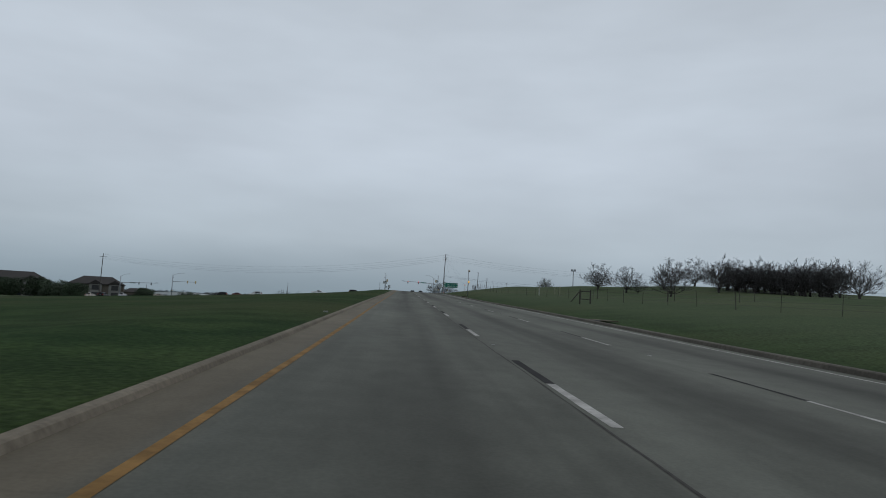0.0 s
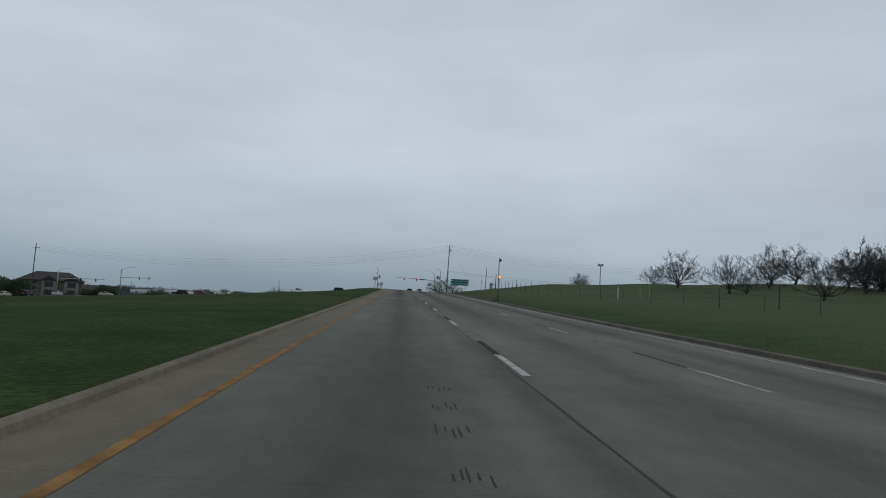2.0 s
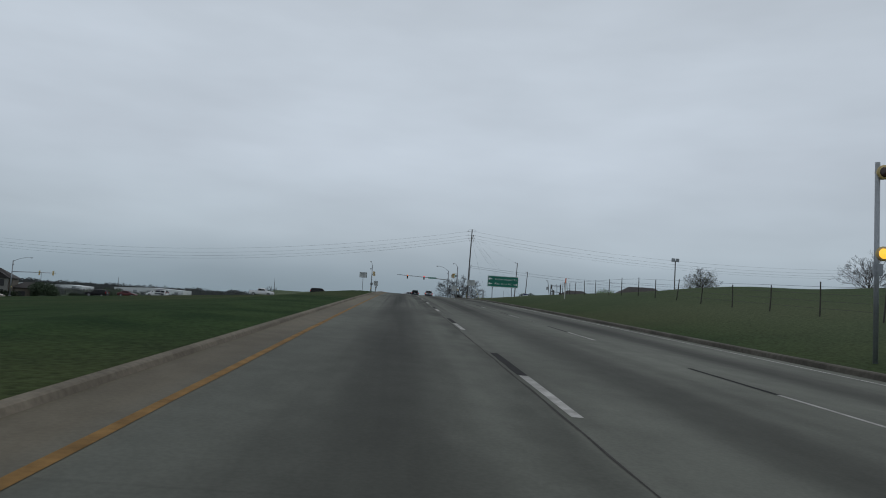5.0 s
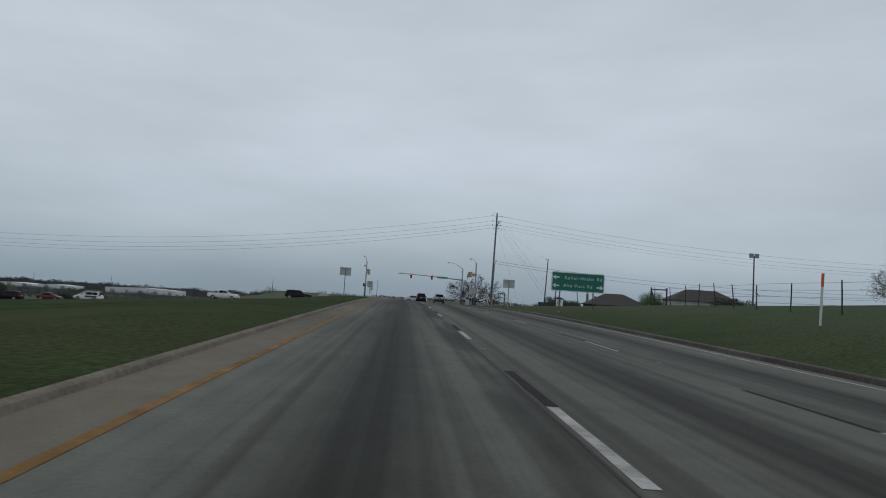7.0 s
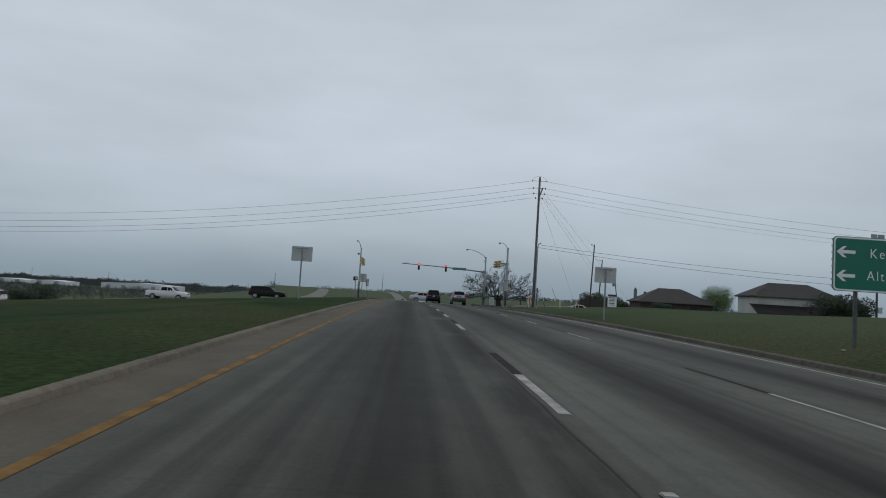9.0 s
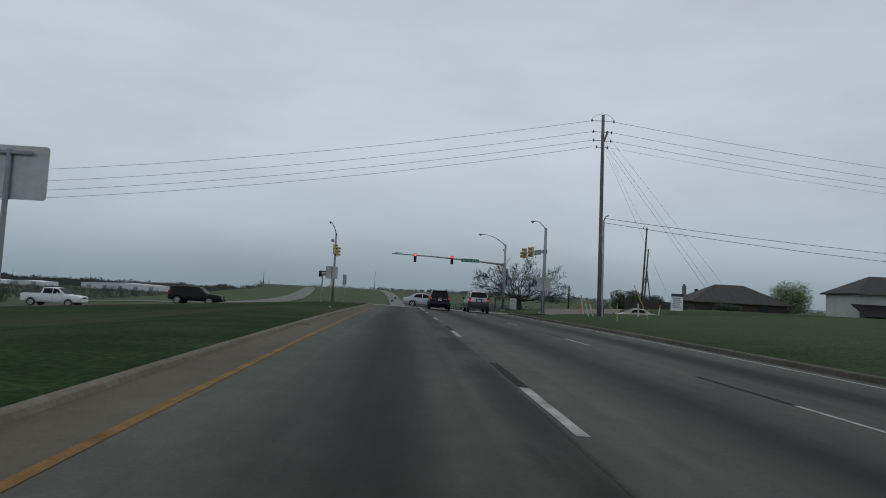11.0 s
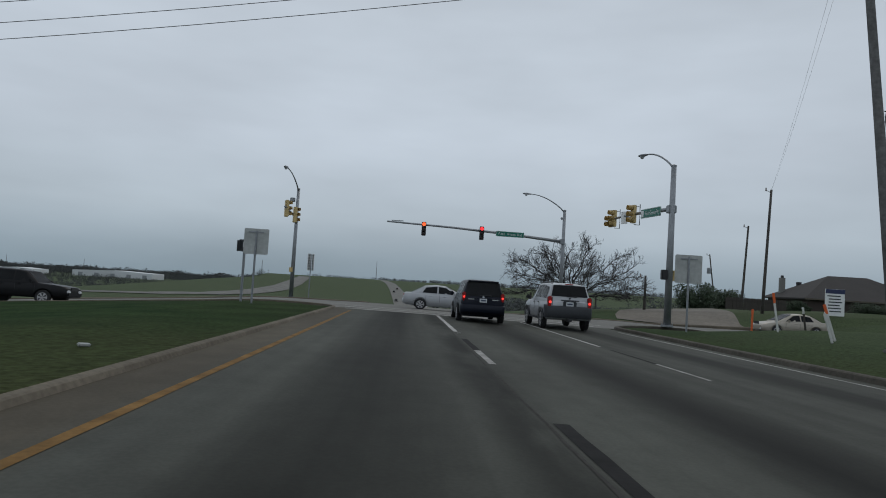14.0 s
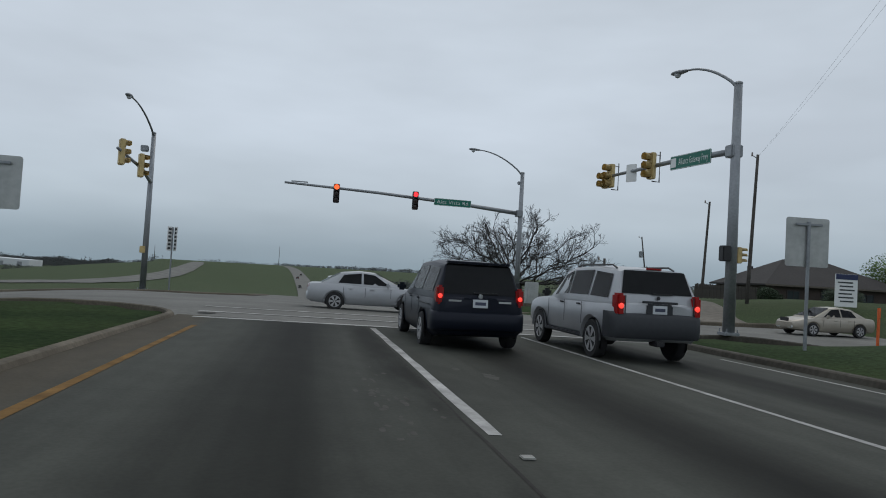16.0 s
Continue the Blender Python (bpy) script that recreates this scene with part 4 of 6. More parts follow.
def flexible_marker(x, y, h, top_mat, low_mat, tilt=0.0, label="white marker post with an orange top"):
    g = ground_z(x, y)
    ob = tagged(empty("marker_post", x, y, g), label, "marker post", group="marker posts")
    m = Matrix.Rotation(radians(tilt), 4, "Y")
    a, b = box(0, 0, h * 0.36, 0.09, 0.045, h * 0.74, 0.012), box(0, 0, h * 0.86, 0.1, 0.05, h * 0.26, 0.012)
    for q in (a, b):
        bmesh.ops.transform(q, matrix=m, verts=q.verts)
    part("post", a, low_mat, ob)
    part("reflector", b, top_mat, ob)
    return ob


flexible_marker(16.95, 191.8, 1.9, M_ORANGE, M_MARKERWHITE, 2)

flexible_marker(18.3, 294.2, 1.15, M_ORANGE, M_ORANGE, 1, "orange plastic marker post in the grass")
flexible_marker(17.7, 290.9, 1.65, M_ORANGE, M_MARKERWHITE, -9, "leaning white marker post with an orange top")
flexible_marker(17.35, 286.6, 1.35, M_ORANGE, M_MARKERWHITE, -19, "leaning white marker post with an orange top")
flexible_marker(16.8, 285.9, 1.05, M_MARKERWHITE, M_MARKERWHITE, -17, "leaning plain white marker post")
flexible_marker(20.1, 292.9, 1.1, M_MARKERWHITE, M_POSTW, -9, "short dark post with a small white plate")
flexible_marker(20.40, 284.80, 1.0, M_MARKERWHITE, M_MARKERWHITE, -2, "plain white marker post")
flexible_marker(22.80, 286.90, 0.9, M_ORANGE, M_MARKERWHITE, 8, "leaning white marker post with an orange top")
flexible_marker(24.9, 136.3, 1.6, M_MARKERPALE, M_MARKERWHITE, 0, "pale marker post in the grass")
flexible_marker(28.8, 137.6, 1.6, M_MARKERPALE, M_MARKERPALE, 0, "pale yellow marker post in the grass")
flexible_marker(28.1, 138.4, 1.3, M_MARKERPALE, M_MARKERPALE, 0, "pale yellow marker post in the grass")

# raised markers and marks on the concrete
for y in (35.5, 59.9, 84.3, 108.7, 133.1, 157.5, 182.0, 206.6, 231.0, 261.0, 281.9):
    for x in (3.7, 7.36) if y < 270 else (3.7,):
        ob = tagged(link_mesh("raised_marker", box(0, 0, 0.011, 0.1, 0.1, 0.016, 0.007), M_RAISED), "small white reflective marker stuck on the road", "road marker", group="raised road markers")
        ob.matrix_world = pose(x, y, pave_z(x, y))


def blot(x, y, w, l_, mat, label, seed=1, n=22):
    """A thin ragged stain or patch lying on the paving."""
    rnd = random.Random(seed)
    bm = bmesh.new()
    vs = []
    for i in range(n):
        a = 2 * math.pi * i / n
        k = rnd.uniform(0.72, 1.08)
        px, py = x + w * k * math.cos(a), y + l_ * k * math.sin(a)
        vs.append(bm.verts.new((px, py, pave_z(px, py) + 0.0025)))
    bm.faces.new(vs)
    return tagged(link_mesh("road_stain", bm, mat), label, "stain", kind="structure")


for i, (x, y, w, l_) in enumerate(((4.56, 63.0, 0.14, 0.1), (8.95, 64.2, 0.24, 0.2), (3.76, 58.4, 0.1, 0.34), (-0.75, 97.0, 0.2, 0.28), (-0.5, 97.5, 0.2, 0.16), (-0.63, 105.4, 0.07, 0.35),
                                   (-0.64, 252.1, 0.12, 0.3))):
    blot(x, y, w, l_, M_PATCH, "dark ragged stain on the concrete", 20 + i)
for i, (x, y) in enumerate(((0.55, 95.2), (0.95, 96.1), (0.9, 104.5), (1.15, 106.2), (0.75, 108.8), (0.95, 110.4), (2.55, 94.0), (2.95, 95.3), (2.5, 99.3), (2.75, 102.0), (2.45, 103.6), (4.55, 286.0), (4.2, 286.6), (3.9, 107.2), (3.85, 83.0), (7.6, 107.0))):
    blot(x, y, 0.06 + 0.02 * (i % 3), 0.14 + 0.06 * (i % 4), M_FAINT, "faint dark mark on the concrete", 130 + i, 26)
rnd = random.Random(5)
for k in range(10):
    y = 62 + k * 1.25 + rnd.uniform(-0.2, 0.2)
    for dx in (-0.13, -0.07, 0.0, 0.06, 0.12):
        blot(2.27 + dx + rnd.uniform(-0.02, 0.02), y + rnd.uniform(-0.12, 0.12), 0.011, rnd.uniform(0.1, 0.24), M_PATCH, "short dark scuff on the concrete", 60 + k, 8)
for k in range(36):
    blot(2.95 + rnd.gauss(0, 0.16), 284.0 + rnd.gauss(0, 1.1), rnd.uniform(0.012, 0.04), rnd.uniform(0.03, 0.13), M_SCUFF, "pale scuffed patch of bare concrete", 90 + k, 9)
for x, y in ((12.04, 56.7), (12.04, 141.0)):
    ob = tagged(empty("storm_drain", x, y, pave_z(12.0, y)), "concrete kerb inlet with a dark opening", "storm drain", group="storm drains")
    # solid black box: the inlet's inner shade is given as colour
    part("opening", box(-0.19, 0, 0.05, 0.05, 3.6, 0.12, 0.01), M_BLK, ob)
    part("lid", box(0.3, 0, 0.105, 0.9, 4.0, 0.05, 0.02), M_CONC, ob)
for x, y in ((-1.35, 46.2), (-2.17, 272.9), (14.2, 221.0)):
    ob = tagged(link_mesh("litter", box(0, 0, 0.03, 0.16, 0.1, 0.04, 0.012), M_SIGNBACK), "small piece of pale litter in the grass", "litter", group="litter")
    ob.matrix_world = pose(x, y, ground_z(x, y), 4, 3, 40)

# opposite carriageway across the low ground, and its curve over the hill
def draped(name, pts, width, mat, label, lift=0.07):
    bm = bmesh.new()
    fine = []
    for (x0, y0), (x1, y1) in zip(pts, pts[1:]):
        n_ = max(2, int(math.hypot(x1 - x0, y1 - y0) / 4))
        fine += [(x0 + (x1 - x0) * i / n_, y0 + (y1 - y0) * i / n_) for i in range(n_)]
    fine.append(pts[-1])
    rows_ = []
    for i, (x, y) in enumerate(fine):
        a, b = fine[max(0, i - 1)], fine[min(len(fine) - 1, i + 1)]
        d = Vector((b[0] - a[0], b[1] - a[1])).normalized()
        nn = Vector((d.y, -d.x))
        rows_.append([bm.verts.new((x + nn.x * width * u, y + nn.y * width * u, ground_z(x + nn.x * width * u, y + nn.y * width * u) + lift)) for u in (-0.5, -0.35, -0.2, -0.07, 0.07, 0.2, 0.35, 0.5)])
    for r0, r1 in zip(rows_, rows_[1:]):
        for k in range(7):
            bm.faces.new((r0[k], r0[k + 1], r1[k + 1], r1[k]))
    bmesh.ops.recalc_face_normals(bm, faces=bm.faces[:])
    return tagged(link_mesh(name, bm, mat, smooth=True), label, "road", kind="structure")


draped("opposite_road", [(-100, -60), (-100, 297)], 11, M_PALE, "pale concrete opposite carriageway beyond the median", 0.1)
draped("opposite_road_far", [(-90, 380), (-60, 388), (-46, 398), (-39, 412), (-37, 430), (-36.5, 455), (-37, 485), (-40, 528), (-46.5, 595), (-56, 660), (-66, 730)], 5.5, M_PALE, "pale road curving over a grassy hill", 0.12)
draped("driveway", [(23.0, 313.3), (24.0, 317), (26, 322), (28, 327), (31, 334), (37, 350)], 9.5, M_DIRT, "bare dirt driveway beside the junction", 0.06)


# ---- plants ----
def bare_tree(seed, height, radius, limbs=8, trunk_h=0.14, trunk_r=0.2, droop=0.0, twig=0.009, dens=1.0, stout=1.0, spread=80):
    """Two meshes of one leafless tree: trunk with limbs that fan out to a broad dome, and the branches and twigs on them."""
    rnd = random.Random(seed)
    thick, thin = ([], []), ([], [])

    def run(store, pts, r0, r1, sides):
        vs, fs = store
        base = len(vs)
        m_ = len(pts)
        for i, p in enumerate(pts):
            d = (pts[min(i + 1, m_ - 1)] - pts[max(i - 1, 0)]).normalized()
            a = d.orthogonal().normalized()
            b = d.cross(a)
            rr = r0 + (r1 - r0) * i / (m_ - 1)
            for k in range(sides):
                t = 2 * math.pi * k / sides
                vs.append(p + rr * (math.cos(t) * a + math.sin(t) * b))
        for i in range(m_ - 1):
            for k in range(sides):
                fs.append((base + i * sides + k, base + i * sides + (k + 1) % sides, base + (i + 1) * sides + (k + 1) % sides, base + (i + 1) * sides + k))

    def bent(p, q, lift, wig, m_):
        mid = (p + q) * 0.5 + Vector((0, 0, lift))
        out = []
        for i in range(m_ + 1):
            t = i / m_
            v = p * (1 - t) ** 2 + mid * 2 * t * (1 - t) + q * t * t
            if 0 < i < m_:
                v = v + Vector((rnd.gauss(0, wig), rnd.gauss(0, wig), rnd.gauss(0, wig * 0.7)))
            out.append(v)
        return out

    def twigs_on(pts, length, rad, lev):
        last = len(pts) - 1
        for _ in range(int((9, 6, 5)[lev] * dens)):
            f = rnd.uniform(0.2, 1.0) ** 0.8 * last
            i = min(int(f), last - 1)
            p = pts[i].lerp(pts[i + 1], f - i)
            d = (pts[i + 1] - pts[i]).normalized()
            turn = rnd.uniform(0, 2 * math.pi)
            u = d.orthogonal().normalized()
            u = u * math.cos(turn) + d.cross(u) * math.sin(turn)
            fork = rnd.uniform(0.45, 1.0)
            side = (d * math.cos(fork) + u * math.sin(fork) + Vector((0, 0, rnd.uniform(0.0, 0.3) - droop))).normalized()
            ln = length * rnd.uniform(0.55, 1.05) * (1.2 - 0.5 * f / last)
            q = p + side * ln
            if q.z < 0.16 * height:
                q.z = 0.16 * height + rnd.uniform(0, 0.07) * height
            knee = (p + q) * 0.5 + (d - side) * ln * 0.14
            steps = (4, 3, 2)[lev]
            sub = []
            for k in range(steps + 1):
                t = k / steps
                v = p * (1 - t) ** 2 + knee * 2 * t * (1 - t) + q * t * t
                sub.append(v if k in (0, steps) else v + Vector((rnd.gauss(0, ln * 0.03), rnd.gauss(0, ln * 0.03), rnd.gauss(0, ln * 0.025))))
            run(thin, sub, max(rad, twig), max(rad * 0.4, twig * 0.6), 5 if lev == 0 else 3)
            if lev < 2:
                twigs_on(sub, ln * 0.55, rad * 0.48, lev + 1)

    top = Vector((rnd.gauss(0, 0.15), rnd.gauss(0, 0.15), height * trunk_h))
    run(thick, bent(Vector((0, 0, -0.2)), top, 0, 0.03, 3), trunk_r * 1.25, trunk_r, 9)
    for i in range(limbs):
        az = 2 * math.pi * (i * 0.381966 * 1.0) + rnd.uniform(-0.3, 0.3)
        th = radians(10 + spread * ((i + 0.5) / limbs) ** 0.75)
        k = rnd.uniform(0.82, 1.0)
        q = Vector((radius * 0.86 * k * math.cos(az) * math.sin(th), radius * 0.86 * k * math.sin(az) * math.sin(th), height * (0.2 + 0.72 * k * math.cos(th))))
        ln = (q - top).length
        limb = bent(top + Vector((0, 0, -0.12 * rnd.random() * height * trunk_h)), q, ln * (rnd.uniform(-0.03, 0.1) if spread > 78 else rnd.uniform(-0.07, 0.06)), ln * 0.03, 7)
        run(thick, limb, trunk_r * rnd.uniform(0.28, 0.42) * stout, trunk_r * 0.08 * stout, 6)
        twigs_on(limb, ln * 0.45, trunk_r * 0.1 * stout, 0)
    out = []
    for vs, fs in (thick, thin):
        me = bpy.data.meshes.new("branches")
        me.from_pydata([tuple(v) for v in vs], [], fs)
        out.append(me)
    return out


def plant_tree(name, x, y, z, meshes, scale, rz, label, group=""):
    ob = tagged(empty(name, x, y, z, rz), label, "tree", group)
    ob.scale = (scale, scale, scale)
    for nm, me, mt in (("trunk", meshes[0], M_BARK), ("crown", meshes[1], M_TWIG)):
        if not me.materials:
            me.materials.append(mt)
        o = new(nm, me)
        o.parent = ob
    return ob


T_WIDE = bare_tree(11, 7.7, 9.0, 24, 0.2, 0.46, 0.05, 0.009, 1.3, 0.62)
T_A, T_B, T_C = (bare_tree(sd, h_, r_, n_, th_, 0.2, -0.08, 0.0075, 1.0, 0.8, 72) for sd, h_, r_, n_, th_ in ((21, 6.4, 5.2, 22, 0.12), (22, 6.6, 4.8, 20, 0.13), (24, 6.4, 5.4, 23, 0.11)))
T_THICKET = [bare_tree(sd, 6.4, 5.0, 12, 0.12, 0.2, -0.08, 0.02, 0.8, 1.0, 74) for sd in (31, 32, 33)]
plant_tree("bare_tree", 19.0, 331.0, ground_z(19.0, 331) - 0.1, T_WIDE, 1.0, 20, "wide leafless tree with dark spreading branches")
G = "leafless trees on the rise"
for i, (x, y, sc, k) in enumerate(((43.5, 165.5, 0.92, 0), (46.3, 155.0, 0.86, 1), (48.7, 155.2, 0.5, 2), (48.7, 138.0, 0.82, 2), (63.9, 175.6, 1.05, 1), (73.0, 184.2, 1.15, 0), (54.4, 203, 0.72, 2), (65.0, 154.4, 1.05, 1), (59.0, 168.0, 0.7, 2))):
    plant_tree("bare_tree", x, y, ground_z(x, y) - 0.1, (T_A, T_B, T_C)[k], sc, 47 * i, "leafless tree with fine grey twigs on the grassy rise", G)
rnd = random.Random(8)
for i in range(34):
    u = i / 33
    x, y = 72.0 + 9 * u + rnd.uniform(-2.0, 2.0), 164 - 24 * u + rnd.uniform(-2.5, 2.5)
    plant_tree("thicket_tree", x, y, ground_z(x, y) - 0.1, T_THICKET[i % 3], rnd.uniform(0.9, 1.22), rnd.uniform(0, 360), "leafless tree standing in a dense dark thicket", "trees of the thicket")
for i, (x, y, sc) in enumerate(((78.5, 131, 1.05), (82, 116, 1.2), (90, 128, 1.1), (98, 112, 1.1), (38, 262, 0.25))):
    plant_tree("bare_tree", x, y, ground_z(x, y) - 0.1, (T_A, T_B, T_C)[i % 3], sc, 63 * i + 10, "leafless tree with fine grey twigs on the grassy rise", G)


def leaf_mesh(seed, n, rx, ry, rz, size, hollow=0.35, lobes=7):
    """Many small leaves gathered in lobes, for one crown."""
    rnd = random.Random(seed)
    cs = []
    for _ in range(lobes):
        a, u = rnd.uniform(0, 2 * math.pi), rnd.uniform(-0.5, 0.9)
        k = rnd.uniform(0.3, 0.75)
        cs.append(Vector((rx * k * math.cos(a), ry * k * math.sin(a), rz * u * 0.6)))
    vs, fs = [], []
    for _ in range(n):
        c = rnd.choice(cs)
        d = Vector((rnd.gauss(0, 1), rnd.gauss(0, 1), rnd.gauss(0, 1))).normalized() * rnd.uniform(hollow, 1.0) ** 0.5
        p = c + Vector((d.x * rx * 0.42, d.y * ry * 0.42, d.z * rz * 0.45))
        a = Vector((rnd.gauss(0, 1), rnd.gauss(0, 1), rnd.gauss(0, 1))).normalized()
        b = a.orthogonal().normalized()
        s_ = size * rnd.uniform(0.6, 1.3)
        i = len(vs)
        vs += [p - a * s_, p + b * s_ * 0.45, p + a * s_, p - b * s_ * 0.45]
        fs.append((i, i + 1, i + 2, i + 3))
    me = bpy.data.meshes.new("leaves")
    me.from_pydata(vs, [], fs)
    return me


def leafy(name, x, y, z, me, mat, h0, label, scale=(1, 1, 1), rz=0, trunk_r=0.12, category="bush", group=""):
    ob = tagged(empty(name, x, y, z, rz), label, category, group)
    ob.scale = scale
    part("trunk", tube([(0, 0, -0.2), (0.05, 0, h0 * 0.5), (0, 0.05, h0)], [trunk_r, trunk_r * 0.8, trunk_r * 0.5], 7), M_BARK, ob)
    for i in range(4):
        a = i * 1.7
        part("limb", tube([(0, 0, h0 * 0.5), (0.5 * h0 * math.cos(a) * 0.5, 0.5 * h0 * math.sin(a) * 0.5, h0 * 1.1)], [trunk_r * 0.5, trunk_r * 0.2], 5), M_BARK, ob)
    if not me.materials:
        me.materials.append(mat)
    o = new("crown", me)
    o.parent = ob
    o.location = (0, 0, h0)
    return ob


L_YOUNG = leaf_mesh(3, 10500, 3.3, 3.3, 4.2, 0.14, 0.1, 34)
L_EVER = leaf_mesh(4, 8000, 3.2, 3.2, 2.4, 0.18, 0.25, 34)
L_BUD = leaf_mesh(9, 4200, 2.9, 2.9, 2.2, 0.06, 0.0, 40)
L_BUD.materials.append(material("spring_buds", (0.1, 0.12, 0.055), 0.8, grain=0.3, scale=3))
bud = plant_tree("budding_tree", 44.2, 223.6, ground_z(44.2, 223.6) - 0.1, T_B, 0.62, 200, "small tree with fresh grey-green buds on the grassy rise")
o = new("leaves", L_BUD)
o.parent = bud
o.location, o.scale = (0, 0, 3.1), (1.6, 1.6, 1.75)
L_EVER2 = leaf_mesh(6, 5200, 3.2, 3.2, 2.4, 0.17, 0.25, 22)
leafy("young_tree", 66.2, 342.6, ground_z(66.2, 342.6), L_YOUNG, M_LEAF, 1.9, "small tree in fresh green leaf beside a house", category="tree")
leafy("evergreen_bush", 71.2, 308.5, ground_z(71.2, 308.5), L_EVER, M_DARKLEAF, 1.3, "dense dark green bush beside a pale house", (1.5, 1.1, 1.25))
leafy("evergreen_bush", 45.5, 362.0, ground_z(45.5, 362), L_EVER2, M_DARKLEAF, 1.3, "dark green bush behind the junction", (1.1, 1.1, 1.15))
leafy("evergreen_bush", 50.5, 365.0, ground_z(50.5, 365), L_EVER, M_DARKLEAF, 1.2, "dark green bush behind the junction", (1.2, 1.0, 1.0), 50)
leafy("evergreen_bush", 43.5, 333.5, ground_z(43.5, 333.5), L_EVER2, M_DARKLEAF, 0.6, "low dark green bush against the house", (0.6, 0.4, 0.4), 90)
leafy("evergreen_bush", 50.5, 332.0, ground_z(50.5, 332), L_EVER, M_DARKLEAF, 0.6, "low dark green bush against the house", (0.7, 0.4, 0.4), 10)
for i, (x, y, sx, sz) in enumerate(((-148.5, 428.5, 1.9, 2.0), (-138.5, 474, 1.9, 1.9), (-119.2, 423.3, 1.5, 1.5), (-161, 350, 2.3, 2.3), (-150, 345, 1.9, 2.0), (-172, 353, 2.4, 2.6), (-121, 350, 1.5, 1.1), (-99, 350, 1.0, 0.8), (-182, 346, 2.4, 2.3), (-134, 356, 1.1, 0.8), (-113, 360, 1.0, 0.7))):
    leafy("evergreen_tree", x, y, ground_z(x, y), (L_EVER, L_EVER2)[i % 2], M_DARKLEAF, 1.5, "dark broad evergreen tree on low ground", (sx, sx, sz), 40 * i, 0.2, "tree", "dark evergreen trees")


def woods(name, pts, width, height, density, label, seed, mat, leaf=1.0):
    """A belt of distant brush or woods: very many small clumps of twigs and leaves."""
    rnd = random.Random(seed)
    vs, fs = [], []
    for (x0, y0), (x1, y1) in zip(pts, pts[1:]):
        n_ = int(math.hypot(x1 - x0, y1 - y0) * density)
        for _ in range(n_):
            t = rnd.random()
            x, y = x0 + (x1 - x0) * t + rnd.gauss(0, width * 0.3), y0 + (y1 - y0) * t + rnd.gauss(0, width * 0.5)
            hh = height * (0.5 + 0.7 * abs(noise.noise((x * 0.012, y * 0.012, seed)))) * rnd.uniform(0.55, 1.0)
            g = ground_z(x, y)
            rr = hh * rnd.uniform(0.3, 0.55)
            for _k in range(36):
                d = Vector((rnd.gauss(0, 0.55), rnd.gauss(0, 0.6), rnd.uniform(-1.15, 1.0)))
                p = Vector((x, y, g + hh * 0.52)) + Vector((d.x * rr, d.y * rr, d.z * hh * 0.45))
                p.z = max(p.z, g)
                a = Vector((rnd.gauss(0, 1), rnd.gauss(0, 1), rnd.gauss(0, 1))).normalized()
                b = a.orthogonal().normalized()
                s_ = leaf * hh * 0.09 * rnd.uniform(0.5, 1.3)
                i = len(vs)
                vs += [p - a * s_, p + b * s_ * 0.6, p + a * s_, p - b * s_ * 0.6]
                fs.append((i, i + 1, i + 2, i + 3))
    me = bpy.data.meshes.new(name)
    me.from_pydata(vs, [], fs)
    me.materials.append(mat)
    return tagged(new(name, me), label, "woods", kind="stuff")


woods("thicket_brush", [(72, 164), (77, 153), (81, 141)], 7, 4.4, 9.0, "low grey brush under the leafless trees", 21, M_TWIG, 0.75)
woods("brush_belt", [(-460, 590), (-320, 620), (-230, 640), (-150, 650)], 50, 4.5, 3.2, "belt of dark leafless brush on low ground", 1, M_FARWOOD)
for k, (y0, x0, x1, hh) in enumerate(((560, -300, -125, 5), (720, -520, -165, 6), (820, -620, -180, 6), (930, -700, -195, 6), (1230, -900, -240, 12), (1330, -1000, -255, 14), (1480, -1100, -280, 16), (1650, -1300, -310, 18))):
    woods("field_brush", [(x0, y0 - 40), ((x0 + x1) / 2, y0 + 25), (x1, y0)], 70, hh, 1.2, "belt of grey leafless brush on the low fields", 40 + k, M_FARWOOD)
woods("middle_treeline", [(-1500, 1250), (-900, 1380), (-450, 1420), (-280, 1400)], 60, 17, 2.4, "low line of grey woods beyond the warehouses", 10, M_FARWOOD)
woods("crest_trees", [(-170, 1480), (-110, 1500), (-70, 1470)], 30, 6, 1.2, "low trees on the crest of a far hill", 2, M_FARWOOD)
woods("valley_woods", [(38, 560), (70, 600), (130, 620), (260, 600)], 40, 9, 3.0, "grey-green woods in the valley beside the road", 3, M_FARWOOD)
woods("far_treeline", [(-2300, 1500), (-1500, 1650), (-900, 1700), (-450, 1720), (-340, 1700)], 60, 20, 1.2, "distant line of grey woods on the horizon", 4, M_FARWOOD, 1.2)
woods("far_treeline", [(-80, 2350), (250, 2250), (700, 2100), (1500, 1900), (2300, 1500)], 60, 15, 1.1, "distant line of grey woods on the horizon", 5, M_FARWOOD, 1.2)
woods("left_treeline", [(-900, 330), (-620, 520), (-520, 760), (-640, 1150)], 50, 10, 1.6, "line of grey woods beyond the low fields", 6, M_FARWOOD)
woods("yard_brush", [(42, 372), (56, 376), (74, 380)], 8, 4.2, 3.0, "dark leafless brush behind the yard", 7, M_FARWOOD)
woods("right_woods", [(70, 420), (120, 400), (220, 330)], 20, 6, 2.2, "line of grey leafless trees behind the houses", 8, M_FARWOOD)

